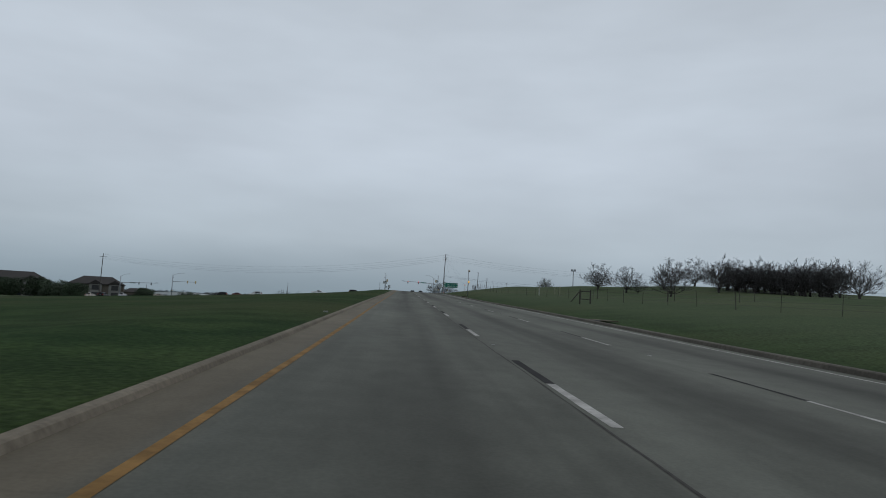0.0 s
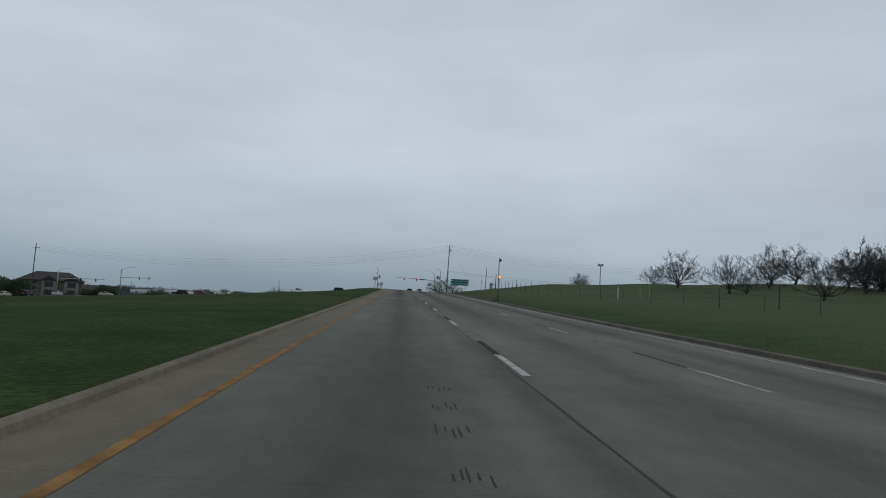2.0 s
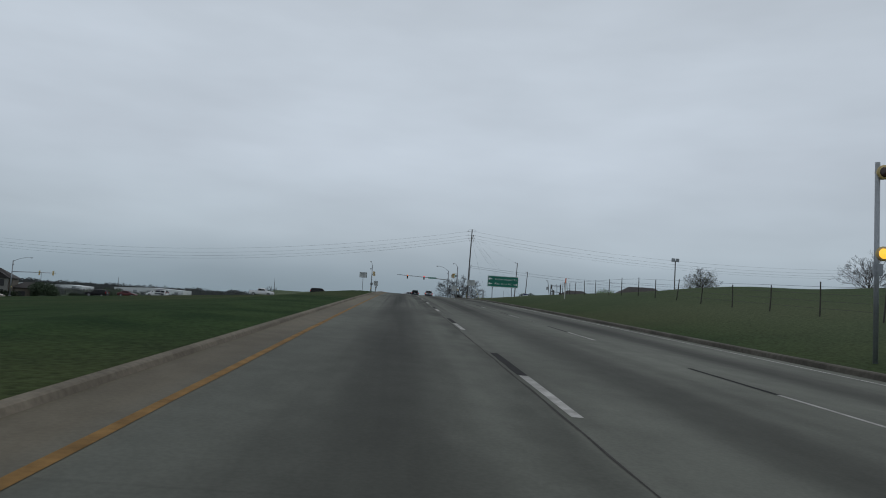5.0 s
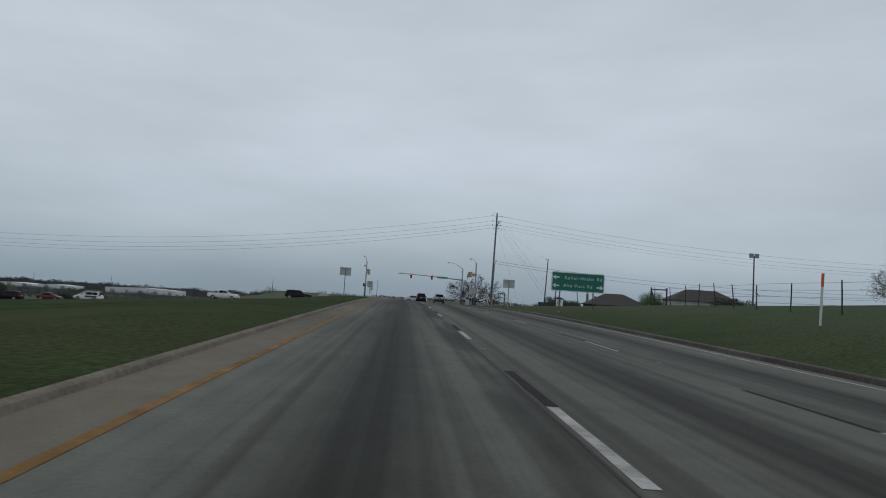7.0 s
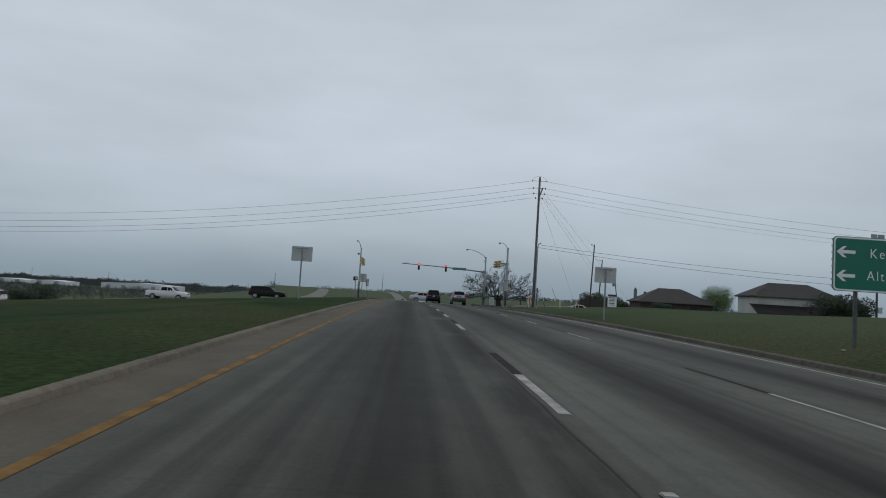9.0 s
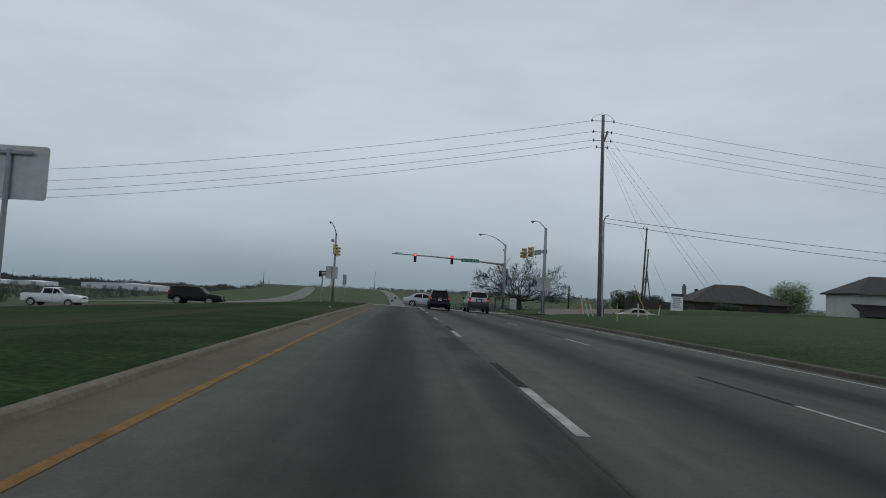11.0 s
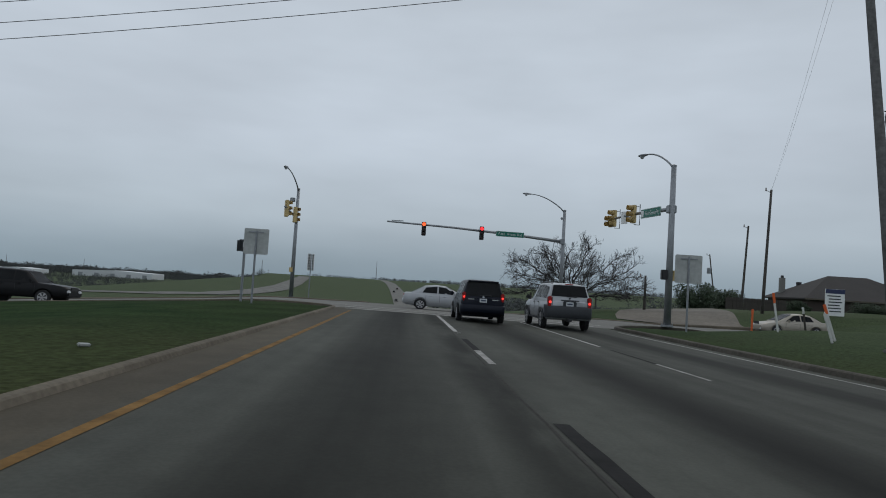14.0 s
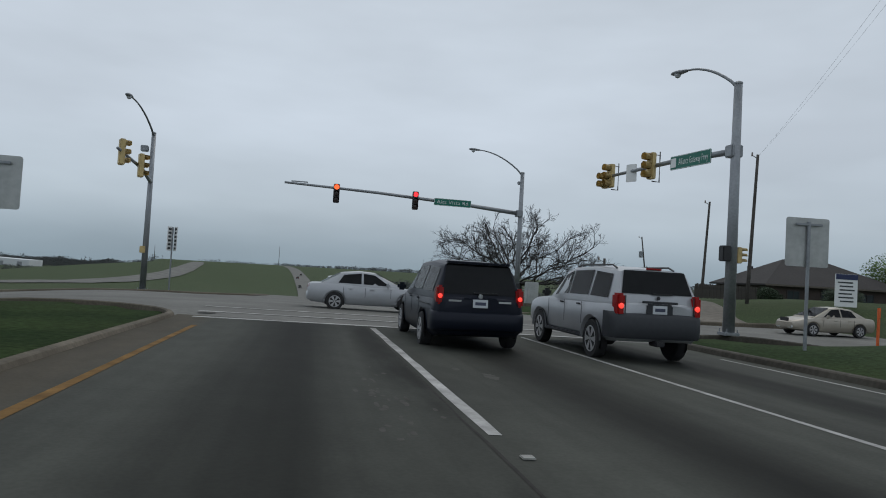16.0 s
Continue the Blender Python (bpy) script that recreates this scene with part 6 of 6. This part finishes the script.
def vehicle(name, spec, paint, label, lit=False, lower=None, group=""):
    """A car that faces +y, standing on z = 0: body, cabin, glass, wheels, lamps, plate, mirrors."""
    ob = tagged(empty(name, 0, 0, 0), label, spec["category"], group)
    body, cabin = spec["body"], spec["cabin"]
    # body stations: y, half width, bottom, top
    rings = []
    for y, w, z0, z1 in finer(body):
        h = z1 - z0
        pr = [(w * 0.86, z0), (w * 0.97, z0 + h * 0.12), (w, z0 + h * 0.38), (w * 0.995, z0 + h * 0.62), (w * 0.965, z0 + h * 0.86), (w * 0.90, z0 + h * 0.965), (w * 0.55, z1)]
        rings.append([(x, y, z) for x, z in pr] + [(-x, y, z) for x, z in reversed(pr)])
    soften(part("body", loft(rings), paint, ob), 40)
    # cabin stations: y, half width below, half width on top, bottom, top
    rings = []
    for y, wb, wt, z0, z1 in finer(cabin, 2):
        h = z1 - z0
        pr = [(wb, z0 - 0.04), (wb * 0.93 + wt * 0.07, z0 + h * 0.1), (wt * 1.0, z0 + h * 0.85), (wt * 0.965, z0 + h * 0.92), (wt * 0.87, z0 + h * 0.97), (wt * 0.5, z1)]
        rings.append([(x, y, z) for x, z in pr] + [(-x, y, z) for x, z in reversed(pr)])
    soften(part("cabin", loft(rings), paint, ob), 34)

    def side(y, f, s, off=0.012):
        wb, wt, z0, z1 = (interp(cabin, y, k) for k in (1, 2, 3, 4))
        z = z0 + (z1 - z0) * f
        h = z1 - z0
        za, zb = z0 + h * 0.1, z0 + h * 0.85
        xa = wb * 0.93 + wt * 0.07
        u = (z - za) / max(zb - za, 0.02)
        return (s * (xa + (wt - xa) * min(max(u, -0.2), 1.05) + off), y, z)

    for s in (-1, 1):
        for poly in spec["side_glass"]:
            bm = bmesh.new()
            bm.faces.new([bm.verts.new(side(y, f, s)) for y, f in poly])
            bmesh.ops.solidify(bm, geom=bm.faces[:], thickness=0.008)
            bmesh.ops.recalc_face_normals(bm, faces=bm.faces[:])
            part("side_window", bm, M_CARGLASS, ob)
    for nm, (i0, i1), (u0, u1), wk in (("windscreen", spec["front"], (0.08, 0.95), 0.88), ("rear_window", spec["rear"], spec.get("rear_span", (0.06, 0.92)), spec.get("rear_wide", 0.86))):
        a, b = cabin[i0], cabin[i1]
        d = Vector((0, b[0] - a[0], b[4] - a[4]))
        nr = Vector((0, -d.z, d.y)).normalized()
        if nr.z < 0:
            nr = -nr
        bm = bmesh.new()
        pts = []
        for u, sgn in ((u0, -1), (u0, 1), (u1, 1), (u1, -1)):
            w = (a[1] + (b[2] - a[1]) * u) * wk
            pts.append(Vector((sgn * w, a[0] + d.y * u, a[4] + d.z * u)) + nr * 0.014)
        bm.faces.new([bm.verts.new(p) for p in pts])
        bmesh.ops.solidify(bm, geom=bm.faces[:], thickness=0.008)
        bmesh.ops.recalc_face_normals(bm, faces=bm.faces[:])
        part(nm, bm, M_CARGLASS, ob)
    # wheels
    r = spec["wheel"]
    for ya in spec["axles"]:
        for s in (-1, 1):
            wx = interp(body, ya, 1)
            arch = bmesh.new()
            n_ = 18
            ins, outs = [], []
            for k in range(n_ + 1):
                a = math.pi * k / n_
                ins.append(arch.verts.new((s * (wx + 0.004), ya + (r + 0.03) * math.cos(a), r + (r + 0.03) * math.sin(a) * 0.98)))
                outs.append(arch.verts.new((s * (wx + 0.035 + spec.get("flare", 0.0)), ya + (r + 0.085) * math.cos(a), r + (r + 0.1) * math.sin(a) * 0.98)))
            for k in range(n_):
                arch.faces.new((ins[k], ins[k + 1], outs[k + 1], outs[k]))
            bmesh.ops.solidify(arch, geom=arch.faces[:], thickness=0.03)
            bmesh.ops.recalc_face_normals(arch, faces=arch.faces[:])
            soften(part("wheel_arch", arch, paint, ob), 40)
            # thin black disc on the body side imitates the dark hollow behind the wheel
            well = bmesh.new()
            c_ = [well.verts.new((s * (wx + 0.006), ya + (r + 0.05) * math.cos(2 * math.pi * k / 20), max(0.2, r + (r + 0.05) * math.sin(2 * math.pi * k / 20)))) for k in range(20)]
            well.faces.new(c_)
            bmesh.ops.solidify(well, geom=well.faces[:], thickness=0.004)
            part("wheel_well", well, M_BLK, ob)
            ty = lathe([(r * 0.66, -0.11), (r * 0.93, -0.115), (r, -0.075), (r, 0.075), (r * 0.93, 0.115), (r * 0.66, 0.11)], 26, "x")
            wh = soften(part("wheel", ty, M_TYRE, ob), 40)
            wh.location = (s * (wx - 0.06), ya, r)
            rim = lathe([(r * 0.66, -0.02), (r * 0.67, 0.112), (r * 0.62, 0.118), (r * 0.58, 0.1), (r * 0.575, 0.08)], 24, "x")
            hub = lathe([(r * 0.2, 0.078), (r * 0.19, 0.108), (r * 0.02, 0.112)], 12, "x")
            tmp_ = bpy.data.meshes.new("tmp")
            hub.to_mesh(tmp_)
            hub.free()
            rim.from_mesh(tmp_)
            bpy.data.meshes.remove(tmp_)
            for k in range(6):
                a0 = 2 * math.pi * k / 6
                ring = []
                for xx in (0.078, 0.112):
                    for rr, half in ((0.14, 0.42), (0.63, 0.25)):
                        for sg in (-1, 1):
                            ring.append(rim.verts.new((xx, rr * r * math.cos(a0 + sg * half), rr * r * math.sin(a0 + sg * half))))
                for f in ((4, 5, 7, 6), (0, 2, 6, 4), (1, 5, 7, 3), (2, 3, 7, 6)):
                    rim.faces.new([ring[q] for q in f])
            bmesh.ops.recalc_face_normals(rim, faces=rim.faces[:])
            if s < 0:
                bmesh.ops.transform(rim, matrix=Matrix.Diagonal((-1, 1, 1, 1)), verts=rim.verts)
                bmesh.ops.reverse_faces(rim, faces=rim.faces[:])
            part("rim", rim, M_RIM, wh)
            disc = lathe([(r * 0.64, 0.0), (r * 0.02, 0.004)], 20, "x")
            part("brake_disc", disc, M_TRIM, wh).location = (s * 0.074, 0, 0)
    # ends
    y0, w0 = body[0][0], max(body[0][1], spec.get("tail_width", 0.0))
    y1, w1 = body[-1][0], body[-1][1]
    zb, zt = body[0][2], body[0][3]
    bh = spec.get("bumper", 0.3)
    bw, bz = w0 * 1.06, zb - 0.02
    rings = []
    for k in range(15):
        u = -1 + 2 * k / 14
        yy = y0 - 0.07 + 0.3 * abs(u) ** 5
        xx = bw * math.sin(u * math.pi / 2)
        rings.append([(xx, yy + dy, bz + dz * bh) for dy, dz in ((0.05, 0.0), (0.012, 0.12), (0.0, 0.45), (0.006, 0.78), (0.035, 0.92), (0.09, 1.0), (0.22, 1.0), (0.22, 0.0))])
    soften(part("rear_bumper", loft(rings), lower or paint, ob), 50)
    part("front_bumper", box(0, y1 - 0.08, body[-1][2] + 0.14, w1 * 1.96, 0.3, 0.28, 0.06), lower or paint, ob)
    part("grille", box(0, y1 + 0.004, body[-1][2] + 0.42, w1 * 1.0, 0.05, 0.18, 0.02), M_TRIM, ob)
    tw, th, tz = spec["tail"]
    for s in (-1, 1):
        lamp = part("tail_lamp", box(s * (w0 * 0.985 - tw / 2), y0 + 0.115, tz, tw, 0.26, th, 0.04), M_TAIL, ob, "red tail lamp with a lit bulb" if lit else "")
        if lit:
            bulb = part("lit_bulb", lathe([(0.001, -0.022), (tw * 0.18, -0.018), (tw * 0.29, -0.006), (tw * 0.31, 0.012)], 14, "y"), M_TAILON, lamp, "glowing red brake light")
            bulb.location = (s * (w0 * 0.985 - tw / 2), y0 - 0.012, tz - 0.02)
        part("headlamp", box(s * (w1 * 0.98 - 0.17), y1 - 0.12, body[-1][3] - 0.17, 0.34, 0.34, 0.17, 0.04), M_HEAD, ob)
        my, mz = spec["mirror"]
        part("mirror", box(s * (interp(body, my, 1) + 0.12), my, mz, 0.22, 0.14, 0.18, 0.05), M_TRIM if lower else paint, ob)
        for hy in spec["handles"]:
            part("door_handle", box(s * (interp(body, hy, 1) * 0.985), hy, spec["belt"] - 0.12, 0.05, 0.17, 0.035, 0.01), M_TRIM if lower else paint, ob)
        for (ya, yb) in spec["seams"]:
            bm = box(s * interp(body, ya, 1) * 1.0, ya, (zb + spec["belt"]) / 2 + 0.03, 0.006, 0.012, spec["belt"] - zb - 0.2)
            part("door_gap", bm, M_BLK, ob)
    pz = spec["plate"]
    pl = part("number_plate", box(0, y0 - 0.022, pz, 0.31, 0.02, 0.155, 0.004), M_PLATE, ob)
    part("plate_bar", box(0, y0 - 0.032, pz, 0.22, 0.004, 0.06), M_BAR, pl)
    return ob


VAN = dict(category="minivan", tail_width=0.92, rear_wide=0.92, bumper=0.36, wheel=0.34, axles=(-1.55, 1.52), belt=1.05, tail=(0.15, 0.36, 1.06), mirror=(0.95, 1.12), handles=(0.25, -0.75), seams=((1.05, 0), (0.0, 0), (-0.95, 0)), plate=0.92,
           body=[(-2.55, 0.74, 0.42, 1.0), (-2.52, 0.86, 0.38, 1.03), (-2.42, 0.945, 0.30, 1.06), (-1.9, 0.985, 0.24, 1.07), (0.0, 0.99, 0.22, 1.05), (1.2, 0.98, 0.22, 1.02), (1.9, 0.95, 0.24, 0.95), (2.35, 0.86, 0.3, 0.82), (2.52, 0.72, 0.36, 0.7)],
           cabin=[(-2.52, 0.88, 0.88, 0.98, 1.0), (-2.22, 0.92, 0.71, 1.0, 1.70), (-1.2, 0.95, 0.75, 1.02, 1.76), (0.2, 0.95, 0.75, 1.02, 1.73), (0.75, 0.94, 0.69, 1.0, 1.6), (1.75, 0.86, 0.84, 0.96, 0.98)],
           front=(5, 4), rear=(0, 1), rear_span=(0.12, 0.93),
           side_glass=([(-2.1, 0.14), (-1.1, 0.14), (-1.1, 0.82), (-2.02, 0.8)], [(-1.02, 0.14), (0.05, 0.14), (0.05, 0.82), (-1.02, 0.82)], [(0.13, 0.14), (1.2, 0.2), (0.72, 0.78), (0.13, 0.82)]))
SUV = dict(category="SUV", tail_width=0.93, flare=0.04, rear_wide=0.9, bumper=0.48, wheel=0.38, axles=(-1.62, 1.42), belt=1.14, tail=(0.18, 0.42, 1.09), mirror=(0.8, 1.2), handles=(0.15, -0.8), seams=((0.95, 0), (-0.05, 0), (-1.0, 0)), plate=1.02,
           body=[(-2.55, 0.76, 0.5, 1.1), (-2.52, 0.87, 0.47, 1.13), (-2.42, 0.945, 0.42, 1.155), (-1.9, 0.965, 0.38, 1.16), (0.0, 0.965, 0.36, 1.15), (1.0, 0.96, 0.36, 1.14), (1.9, 0.95, 0.38, 1.08), (2.4, 0.9, 0.42, 1.0), (2.55, 0.8, 0.46, 0.9)],
           cabin=[(-2.5, 0.9, 0.9, 1.1, 1.12), (-2.26, 0.9, 0.73, 1.1, 1.76), (-1.2, 0.92, 0.76, 1.12, 1.83), (0.0, 0.92, 0.76, 1.12, 1.80), (0.35, 0.92, 0.73, 1.12, 1.74), (1.05, 0.86, 0.84, 1.1, 1.12)],
           front=(5, 4), rear=(0, 1), rear_span=(0.28, 0.95),
           side_glass=([(-2.1, 0.14), (-1.3, 0.14), (-1.3, 0.84), (-2.02, 0.82)], [(-1.2, 0.14), (-0.2, 0.14), (-0.2, 0.86), (-1.2, 0.86)], [(-0.12, 0.14), (0.72, 0.16), (0.34, 0.8), (-0.12, 0.86)]))
SEDAN = dict(category="car", wheel=0.32, axles=(-1.3, 1.35), belt=0.92, tail=(0.34, 0.17, 0.82), mirror=(0.62, 0.98), handles=(0.05, -0.75), seams=((0.75, 0), (-0.2, 0), (-1.0, 0)), plate=0.72,
             body=[(-2.28, 0.78, 0.36, 0.9), (-2.15, 0.86, 0.28, 0.97), (-1.5, 0.88, 0.22, 0.98), (0.0, 0.885, 0.2, 0.94), (1.0, 0.88, 0.2, 0.92), (1.7, 0.86, 0.22, 0.84), (2.12, 0.78, 0.28, 0.72), (2.27, 0.62, 0.34, 0.6)],
             cabin=[(-1.85, 0.76, 0.74, 0.9, 0.96), (-1.05, 0.8, 0.6, 0.92, 1.40), (-0.4, 0.82, 0.62, 0.92, 1.47), (0.15, 0.82, 0.6, 0.92, 1.43), (1.2, 0.78, 0.76, 0.88, 0.92)],
             front=(4, 3), rear=(0, 1), side_glass=([(-1.2, 0.2), (-0.35, 0.12), (-0.35, 0.84), (-1.0, 0.78)], [(-0.27, 0.12), (0.72, 0.2), (0.15, 0.8), (-0.27, 0.84)]))
PICKUP = dict(category="pickup truck", wheel=0.4, axles=(-1.85, 1.8), belt=1.2, tail=(0.16, 0.42, 1.12), mirror=(1.0, 1.35), handles=(0.35, -0.6), seams=((1.2, 0), (0.2, 0), (-0.78, 0)), plate=0.72,
              body=[(-2.92, 0.95, 0.55, 1.28), (-2.85, 1.0, 0.5, 1.3), (-2.0, 1.01, 0.45, 1.3), (0.0, 1.01, 0.42, 1.26), (1.2, 1.01, 0.42, 1.26), (2.2, 1.0, 0.45, 1.22), (2.75, 0.96, 0.5, 1.15), (2.9, 0.85, 0.55, 1.05)],
              cabin=[(-1.0, 0.94, 0.92, 1.22, 1.26), (-0.85, 0.95, 0.78, 1.22, 1.88), (0.0, 0.96, 0.8, 1.22, 1.94), (0.6, 0.96, 0.78, 1.22, 1.9), (1.4, 0.9, 0.88, 1.2, 1.24)],
              front=(4, 3), rear=(0, 1), side_glass=([(-0.78, 0.14), (0.12, 0.14), (0.12, 0.86), (-0.72, 0.84)], [(0.2, 0.14), (1.1, 0.16), (0.62, 0.8), (0.2, 0.86)]))
P_DARK, P_SILVER = car_paint("dark_blue_car_paint", (0.009, 0.0115, 0.02)), car_paint("silver_car_paint", (0.38, 0.39, 0.405), 0.4)
P_BLACK, P_WHITE = car_paint("black_car_paint", (0.004, 0.004, 0.005), 0.0), car_paint("white_car_paint", (0.62, 0.63, 0.63), 0.0)
P_TAN, P_MAROON, P_GREY = car_paint("tan_car_paint", (0.34, 0.31, 0.26), 0.4), car_paint("maroon_car_paint", (0.09, 0.02, 0.02)), material("grey_plastic_cladding", (0.03, 0.033, 0.038), 0.6, grain=0.1, scale=10)
for q in (P_BLACK, P_DARK):
    q.node_tree.nodes["Principled BSDF"].inputs["Coat Weight"].default_value = 0.06
    q.node_tree.nodes["Principled BSDF"].inputs["Specular IOR Level"].default_value = 0.2

van = vehicle("minivan", VAN, P_DARK, "dark blue minivan waiting with its brake lamps lit", True)
part("rear_wiper", box(0.12, -2.5, 1.12, 0.5, 0.03, 0.03, 0.008), M_BLK, van)
part("badge", lathe([(0.05, -0.01), (0.05, 0.01)], 10, "y"), M_CHROME, van).location = (0, -2.55, 1.06)
part("tailgate_handle", box(0, -2.545, 1.0, 0.7, 0.03, 0.05, 0.012), P_DARK, van)
for s in (-1, 1):
    part("name_strip", box(s * 0.52, -2.548, 0.96, 0.26, 0.006, 0.035), M_SIGNBACK, van)
    part("sliding_track", box(s * 0.993, -1.4, 0.86, 0.012, 1.5, 0.025, 0.004), M_BLK, van)
part("roof_spoiler", box(0, -2.24, 1.69, 1.36, 0.16, 0.05, 0.02), P_DARK, van)
van.matrix_world = pose(5.16, 291.6, pave_z(5.16, 291.6)) @ Matrix.Diagonal((0.89, 0.95, 0.945, 1))
suv = vehicle("suv", SUV, P_SILVER, "silver SUV with a dark grey bumper and lit brake lamps", True, P_GREY)
for s in (-1, 1):
    part("roof_rail", tube([(s * 0.64, -1.95, 1.77), (s * 0.64, -1.75, 1.835), (s * 0.64, -0.2, 1.835), (s * 0.64, 0.0, 1.77)], 0.018, 7), M_TRIM, suv)
part("high_brake_lamp", box(0, -2.27, 1.775, 0.34, 0.05, 0.035, 0.01), M_TAIL, suv, "dark red high brake lamp")
part("plate_recess", box(0, -2.552, 1.02, 0.56, 0.02, 0.22, 0.03), P_GREY, suv)
part("tailgate_handle", box(0, -2.565, 1.155, 0.78, 0.035, 0.045, 0.012), P_GREY, suv)
part("badge", lathe([(0.035, -0.01), (0.035, 0.01)], 10, "y"), M_TRIM, suv).location = (0, -2.5, 1.235)
for s in (-1, 1):
    part("tailgate_gap", box(s * 0.74, -2.56, 1.02, 0.012, 0.02, 0.5), M_BLK, suv)
    part("side_step", box(s * 0.95, -0.1, 0.4, 0.16, 2.2, 0.07, 0.025), P_GREY, suv)
part("tow_hitch", box(0, -2.5, 0.4, 0.2, 0.3, 0.1, 0.02), M_BLK, suv)
part("rear_wiper", box(0.1, -2.47, 1.31, 0.46, 0.03, 0.03, 0.008), M_BLK, suv)
suv.matrix_world = pose(8.36, 291.1, pave_z(8.36, 291.1)) @ Matrix.Diagonal((0.905, 0.97, 0.98, 1))
truck = vehicle("pickup_truck", PICKUP, P_WHITE, "white crew-cab pickup truck driving away")
# black sheet on the closed body, in place of the bed's shaded inside
part("bed_opening", box(0, -1.95, 1.303, 1.7, 1.65, 0.02), M_BLK, truck)
part("tailgate_trim", box(0, -2.935, 1.0, 1.2, 0.02, 0.1, 0.008), P_GREY, truck)
part("step_bumper", box(0, -2.98, 0.66, 1.9, 0.2, 0.2, 0.03), M_CHROME, truck)
truck.matrix_world = pose(4.45, 332.0, road_z(332) - 0.09, -2.6, 0, 3)
silver = vehicle("sedan", SEDAN, P_SILVER, "silver four-door sedan crossing the junction")
silver.matrix_world = pose(4.4, 303.4, pave_z(4.4, 303.4), 0, 0, -90)
black = vehicle("suv", SUV, P_BLACK, "black SUV with bright rims on the crossing street")
black.matrix_world = pose(-18.0, 300.9, cross_z(-18.0), 0, -2.5, -90)
tan = vehicle("sedan", SEDAN, P_TAN, "tan four-door sedan coming along the crossing street")
tan.matrix_world = pose(27.9, 307.6, cross_z(27.9), 0, 0, 90)
for src_, x, y, rz, lab in ((silver, 5.2, 374, 180, "pale sedan coming up the road"), (black, -72.0, 301.0, 90, "dark SUV on the street across the low ground"), (truck, -33.0, 304.0, -90, "white pickup truck on the street across the low ground"), (tan, -96.0, 301.0, -90, "pale sedan waiting on low ground"), (silver, -104.5, 286.0, 0, "pale sedan waiting at a signal on low ground"),
                            (black, -104.0, 268.0, 0, "dark SUV waiting on low ground"), (tan, -100.5, 250, 0, "tan sedan waiting on low ground")):
    z = road_z(y) if abs(x) < 12 else (cross_z(x) if y > 297 else ground_z(x, y) + 0.1)
    tagged(copy_thing(src_, pose(x, y, z + (0.02 if y < 340 else 0.14 - 0.02 * x), 0, 0, rz)), lab)
work_van = vehicle("van", VAN, P_WHITE, "white van with a dark curved panel across the low ground")
for sgn in (-1, 1):
    part("dark_panel", box(sgn * 1.0, -0.9, 0.78, 0.012, 2.2, 0.34, 0.004), M_DARKSIGN, work_van)
part("roof_rack", box(0, -0.6, 1.82, 1.3, 2.6, 0.06, 0.015), M_DARKSIGN, work_van)
work_van.matrix_world = pose(-58.7, 304.0, cross_z(-58.7), 0, -3, 90)
maroon = vehicle("sedan", SEDAN, P_MAROON, "maroon sedan on the street across the low ground")
maroon.matrix_world = pose(-65.8, 304.0, cross_z(-65.8), 0, 0, -90)
for x, y, rz in ((-2.0, 840, 0), (2.5, 905, 0), (-3, 700, 180)):
    o = copy_thing(black, pose(x + 4 + road_x(y), y, road_z(y) + 0.05, 0, 0, rz))
    tagged(o, "dark vehicle far down the highway")
